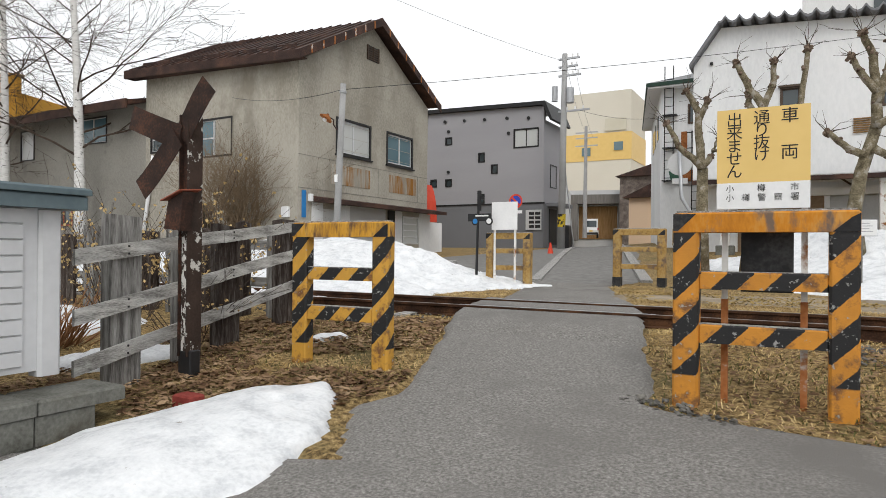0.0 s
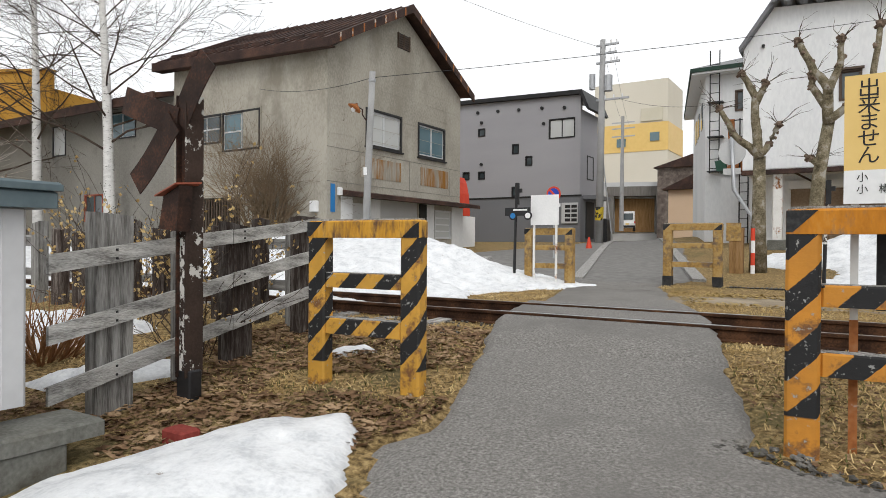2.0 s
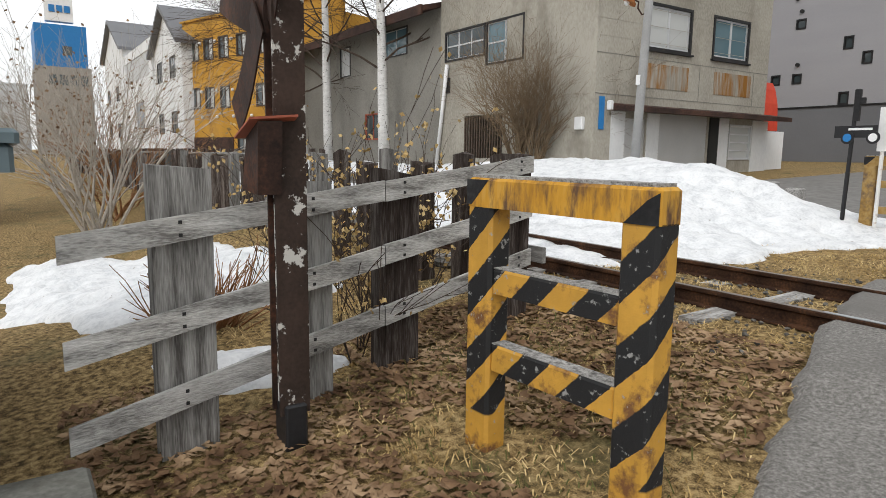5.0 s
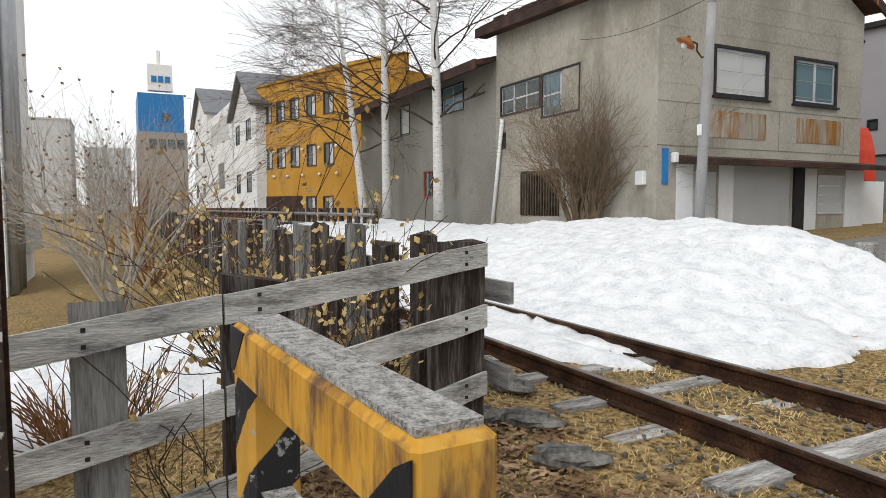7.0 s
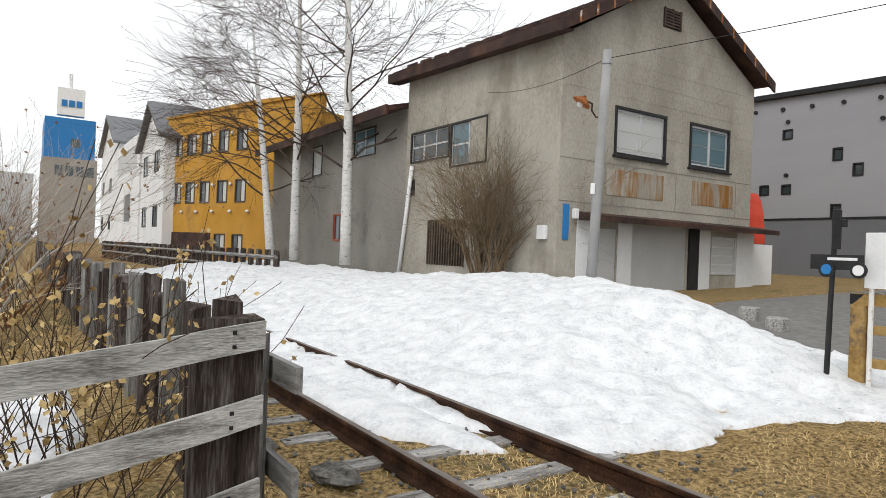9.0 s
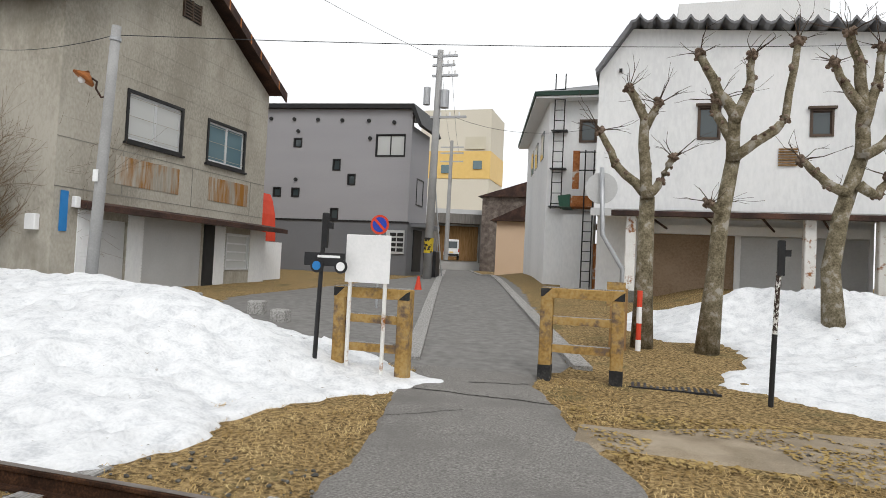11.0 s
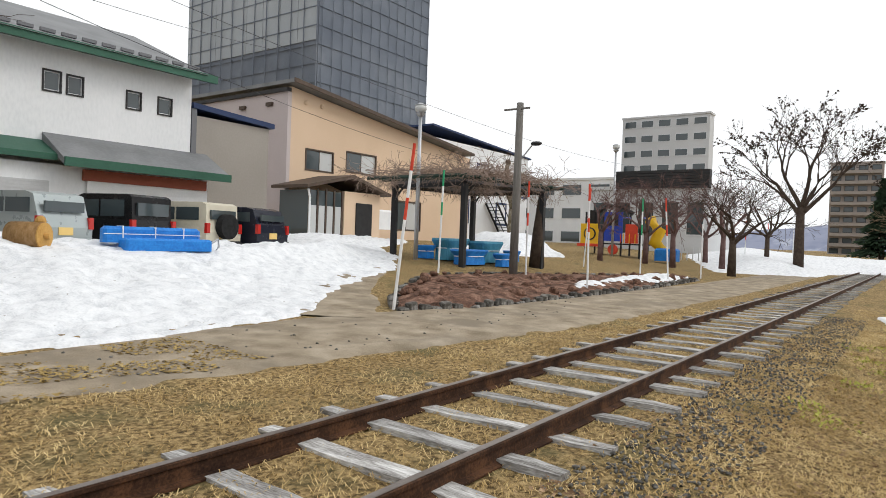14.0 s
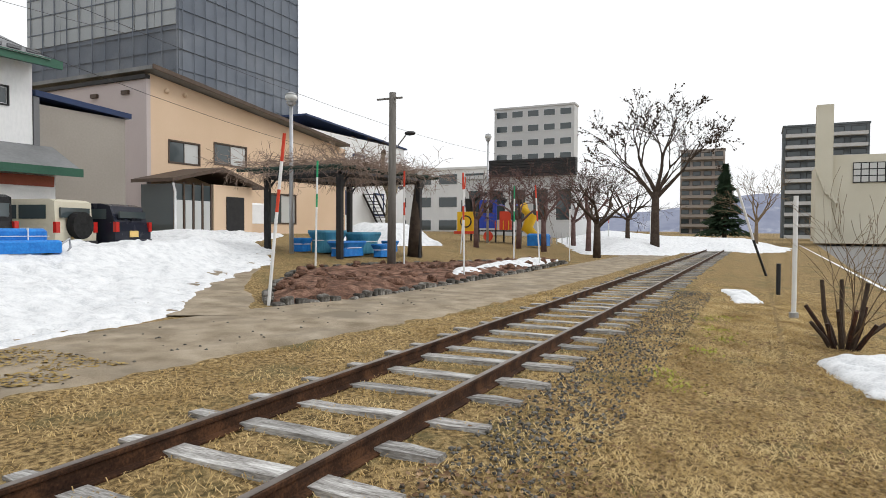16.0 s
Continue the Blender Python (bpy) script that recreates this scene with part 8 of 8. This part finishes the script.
part("cord", Mesh().box(-0.005, 2.005, -0.012, -0.004, 0.17, 0.185), WHITE, bench)
part("armrest", Mesh().tube([(2.1, -0.2, 0.0), (2.3, -0.2, 0.12), (2.32, -0.2, -0.05), (2.2, -0.2, -0.2)], 0.025, 6), GALV, bench)


# ---- parked cars ----
def car(x, y, z, heading, paint, label, boxy, spare=False, tall=1.72, ln=3.4, w=1.48):
    c = thing("parked_car", label, "car", (x, y, z), heading)
    a, hw = ln / 2, w / 2
    body = [(-a, 0.35), (-a - 0.02, 0.75), (-a + 0.03, 0.98), (a - 0.75, 1.0), (a - 0.05, 0.88), (a, 0.6), (a, 0.35)]
    part("body", Mesh().prism(body, "y", -hw, hw), paint, c)
    k = 0.12 if boxy else 0.35
    cabin = [(-a + 0.05, 0.97), (-a + k * 0.6, tall - 0.06), (-a + k + 0.1, tall), (a - 1.25, tall), (a - 1.05, tall - 0.06), (a - 0.72, 1.0)]
    part("cabin", Mesh().prism(cabin, "y", -hw + 0.07, hw - 0.07), paint, c)
    for s in (-1, 1):
        p = s * (hw - 0.07)
        for u0, u1 in ((-a + 0.3, -a + 1.05), (-a + 1.12, -a + 1.75), (-a + 1.82, a - 1.0)):
            part("side_window", Mesh().box(u0, u1, *sorted((p, p + s * 0.012)), 1.05, tall - 0.14), GLASS, c)
        for u in (-a + 0.6, a - 0.62):
            wh = part("wheel", Mesh().disc((u, 0.29, s * (hw - 0.1)), 0.29, "y", 0.2, 18), TYRE, c)
            part("rim", Mesh().disc((u, 0.29, s * (hw + 0.004)), 0.17, "y", 0.02, 14), GALV, wh)
        part("tail_lamp", Mesh().box(-a - 0.05, -a + 0.04, *sorted((s * (hw - 0.11), s * (hw + 0.005))), 0.72, 0.98), TAILRED, c, "red tail lamp")
    part("rear_window", Mesh().box(-a + 0.0, -a + 0.06, -hw + 0.2, hw - 0.2, 1.08, tall - 0.2), GLASS, c)
    part("rear_bumper", Mesh().box(-a - 0.09, -a + 0.02, -hw + 0.02, hw - 0.02, 0.33, 0.52, c=0.02), FRAME if boxy else paint, c)
    part("number_plate", Mesh().box(-a - 0.035, -a - 0.022, -0.17, 0.17, 0.58, 0.75), SIGNYELLOW, c)
    if spare:
        part("spare_wheel", Mesh().disc((0.0, 0.9, -a - 0.12), 0.33, "x", 0.2, 20), TYRE, c, "rear-mounted spare wheel")
    return c


car(6.9, 14.2, 0.43, 104, CARSILVER, "silver-green kei van parked before the shutters", False, tall=1.5, ln=2.9, w=1.32)
car(8.9, 14.2, 0.43, 104, CARBLACK, "black boxy kei wagon parked before the shop", True, tall=1.58, ln=2.9, w=1.32)
car(10.85, 14.2, 0.43, 104, CARIVORY, "ivory boxy off-road car with a spare wheel at the back", True, True, 1.52, 2.9, 1.32)
car(12.45, 14.25, 0.45, 104, CARNAVY, "navy estate car with bright red tail lamps", False, tall=1.45, ln=3.0, w=1.4)
car(-17.0, 59, 2.2, 106, WHITE, "white van parked at the end of the street", True, tall=1.9)
whole("wheelie_bin", Mesh().box(-8.9, -8.3, 25.8, 26.5, 0.9, 2.1, c=0.05), BLACKPOST, "black bin beside the grey building", "bin")

# ---- sleepers ----
track = thing("track_sleepers", "old grey weathered timber sleepers half sunk in dead grass", "sleeper", kind="structure")
rnd = random.Random(6)
shapes = []
for k in range(5):
    m = Mesh()
    n = 8
    for i in range(n + 1):
        f = i / n
        w = 0.10 * (1 + 0.15 * noise.noise((f * 3, k * 5, 0)) - (0.25 if i in (0, n) else 0))
        zt = 0.012 * noise.noise((f * 4, k, 9))
        m.v += [(-w, -1.05 + 2.1 * f, -0.1), (w, -1.05 + 2.1 * f, -0.1), (w - 0.01, -1.05 + 2.1 * f, 0.0 + zt), (-w + 0.012, -1.05 + 2.1 * f, 0.004 + zt)]
    for i in range(n):
        m.f += [(i * 4 + j, i * 4 + (j + 1) % 4, i * 4 + 4 + (j + 1) % 4, i * 4 + 4 + j) for j in range(4)]
    m.f += [(0, 1, 2, 3), (n * 4 + 3, n * 4 + 2, n * 4 + 1, n * 4)]
    shapes.append(m.data("sleeper", SLEEPER))
for i in range(100):
    x = -17.4 + i * 0.68
    if -1.6 < x < 1.9:
        continue
    ob = new("sleeper", rnd.choice(shapes))
    ob.parent = track
    ob.matrix_basis = pose(x + rnd.uniform(-0.05, 0.05), 0.56 + rnd.uniform(-0.06, 0.06), -0.112 + rnd.uniform(-0.016, 0.012) - (0.02 if x < -1 else 0), 0, rnd.uniform(-2, 2), rnd.uniform(-2.5, 2.5))


# ---- grass, leaves, stones ----
def free_ground(x, y):
    lo_, hi_ = np.interp(y, *ROAD_L), np.interp(y, *ROAD_R)
    if lo_ - 0.02 < x < hi_ + 0.02 or abs(y) < 0.05 or abs(y - 1.13) < 0.05:
        return False
    if x > 0.3 and np.interp(x, [0.3, 1.5, 3, 4, 6, 10, 21], [3.6, 3.5, 3.3, 3.1, 2.85, 2.3, 1.95]) + 0.02 < y:
        return False
    return True


rnd = random.Random(12)


def blades(name, count, box, size, mat, label, flat=0.35, thick=0.003):
    m = Mesh()
    for _ in range(count):
        x, y = rnd.uniform(*box[:2]), rnd.uniform(*box[2:])
        den = noise.noise((x * 1.1, y * 1.1, 5.0))
        if den < -0.25 and rnd.random() < 0.6 or not free_ground(x, y):
            continue
        z = float(ground_z(x, y)) - 0.012
        a, ln = rnd.uniform(0, 6.283), size * rnd.uniform(0.5, 1.5)
        dx, dy, up_ = math.cos(a) * ln, math.sin(a) * ln, ln * rnd.uniform(0.02, flat)
        sx, sy = -math.sin(a) * thick, math.cos(a) * thick
        m.add([(x - sx, y - sy, z), (x + sx, y + sy, z), (x + dx * 0.6 + sx, y + dy * 0.6 + sy, z + up_ + 0.012), (x + dx * 0.6 - sx, y + dy * 0.6 - sy, z + up_ + 0.012), (x + dx, y + dy, z + up_ * 0.8)], [(0, 1, 2, 3), (3, 2, 4)])
    return whole(name, m, mat, label, "grass", "stuff")


blades("dead_grass", 62000, (1.2, 16, -3.6, 3.5), 0.055, STRAW, "matted dead straw-coloured grass along the track")
blades("dead_grass", 30000, (-4.0, 1.6, -3.2, 6.6), 0.05, STRAW, "matted dead straw-coloured grass by the crossing")
blades("long_dead_grass", 42000, (3.2, 20, -3.8, -0.9), 0.085, STRAW, "long flattened dead grass on the verge", 0.22, 0.0022)
blades("moss_grass", 2500, (-2.5, 4.5, -3.1, -1.2), 0.04, MOSS, "low olive moss and grass round the barriers", 0.9)


def litter(name, count, box, size, mat, label, keep=free_ground, lift=0.0):
    m = Mesh()
    for _ in range(count):
        x, y = rnd.uniform(*box[:2]), rnd.uniform(*box[2:])
        if not keep(x, y) or noise.noise((x * 0.9, y * 0.9, 2.0)) < -0.2:
            continue
        z = float(ground_z(x, y)) + lift + rnd.uniform(0.0, 0.022)
        a, s = rnd.uniform(0, 6.283), size * rnd.uniform(0.5, 1.3)
        c, d = math.cos(a) * s, math.sin(a) * s
        t = [rnd.uniform(-0.3, 0.45) * s for _ in range(4)]
        m.add([(x - c, y - d, z + t[0]), (x + d * 0.6, y - c * 0.6, z + t[1]), (x + c, y + d, z + t[2]), (x - d * 0.6, y + c * 0.6, z + t[3])], [(0, 1, 2), (0, 2, 3)])
    return whole(name, m, mat, label, "leaves", "stuff")


litter("dead_leaves", 11000, (-3.2, 0.3, -4.3, -0.6), 0.032, DEADLEAF, "brown and grey fallen leaves under the fence and barrier")
litter("dead_leaves", 2500, (1.5, 4.6, -3.2, -0.4), 0.022, DEADLEAF, "scattered grey-brown leaf bits behind the orange barrier")
litter("dead_leaves", 5000, (2.0, 12, -3.4, -0.3), 0.018, DEADLEAF, "small dark leaf bits among the dead grass")
litter("bark_chips", 5200, (-0.3, 5.2, 3.3, 5.0), 0.026, CHIP, "ochre bark chips strewn on the dirt path", lambda x, y: x > np.interp(y, *ROAD_R) + 0.02 and noise.noise((x * 0.8, y * 2.2, 3.0)) > -0.25, lift=0.014)
litter("leaf_litter", 2600, (9.8, 24, 4.8, 8.4), 0.05, DEADLEAF2, "red-brown leaf litter in the raised bed", lambda x, y: outline_distance(np.array([x]), np.array([y]), BED)[0] > 0.15)


def stones(name, count, box, size, mat, label, keep):
    m = Mesh()
    for k in range(count):
        x, y = rnd.uniform(*box[:2]), rnd.uniform(*box[2:])
        if keep(x, y):
            s = size * rnd.uniform(0.4, 1.4)
            m.lump((x, y, float(ground_z(x, y)) + s * 0.15), s, 0.6, k * 0.37, (1, rnd.uniform(0.6, 1), 0.6), 5, 4)
    return whole(name, m, mat, label, "gravel", "stuff")


stones("ballast", 3600, (3.0, 17, -1.25, -0.4), 0.016, BALLAST, "dark grey ballast stones beside the rail", lambda x, y: True)
stones("ballast", 700, (-5.5, -1.0, -1.0, 2.2), 0.018, BALLAST, "scattered ballast stones beside the rails", free_ground)
stones("ballast", 700, (1.5, 3.4, -3.25, -2.5), 0.02, BALLAST, "crumbled asphalt bits at the barrier foot", lambda x, y: -0.15 < x - np.interp(y, *ROAD_R) < 0.3 and y < -2.6)
gm = Mesh()
for k in range(90):
    x, y = rnd.uniform(1.6, 14), rnd.uniform(3.2, 5.0)
    s = rnd.uniform(0.008, 0.022)
    gm.lump((x, y, float(ground_z(x, y)) + 0.02), s, 0.6, k, (1, 1, 0.6), 5, 4)
whole("pebbles", gm, BALLAST, "dark pebbles on the dirt path", "gravel", "stuff")
sp = Mesh()
for cx, cy in ((7.2, -1.5), (7.6, -1.35), (10.5, -1.75), (11.2, -1.6), (9.2, -1.6), (12.3, -1.4), (12.8, -1.7)):
    for _ in range(70):
        x, y = cx + rnd.gauss(0, 0.16), cy + rnd.gauss(0, 0.12)
        z = float(ground_z(x, y)) + 0.01
        a, s = rnd.uniform(0, 6.28), rnd.uniform(0.012, 0.035)
        sp.add([(x, y, z), (x + math.cos(a) * s, y + math.sin(a) * s, z + s), (x + math.cos(a + 0.9) * s, y + math.sin(a + 0.9) * s, z + s * 0.9)], [(0, 1, 2)])
whole("sprouts", sp, SPROUT, "yellow-green butterbur sprouts in dead grass", "plant", "stuff")
slab_ = thing("flat_stone", "flat grey stone slab beside the rail", "stone", (-3.6, -0.45, -0.11), group="flat stones by the track")
part("stone", Mesh().lump((0, 0, 0), 0.22, 0.5, 4, (1, 0.6, 0.22), 9, 6), BALLAST, slab_)
for x, y, a in ((-2.9, -0.75, 30), (-3.1, -1.0, 80), (-4.5, -0.7, 10), (-2.3, -0.9, 50)):
    copy_thing(slab_, pose(x, y, -0.12, 0, 0, a))
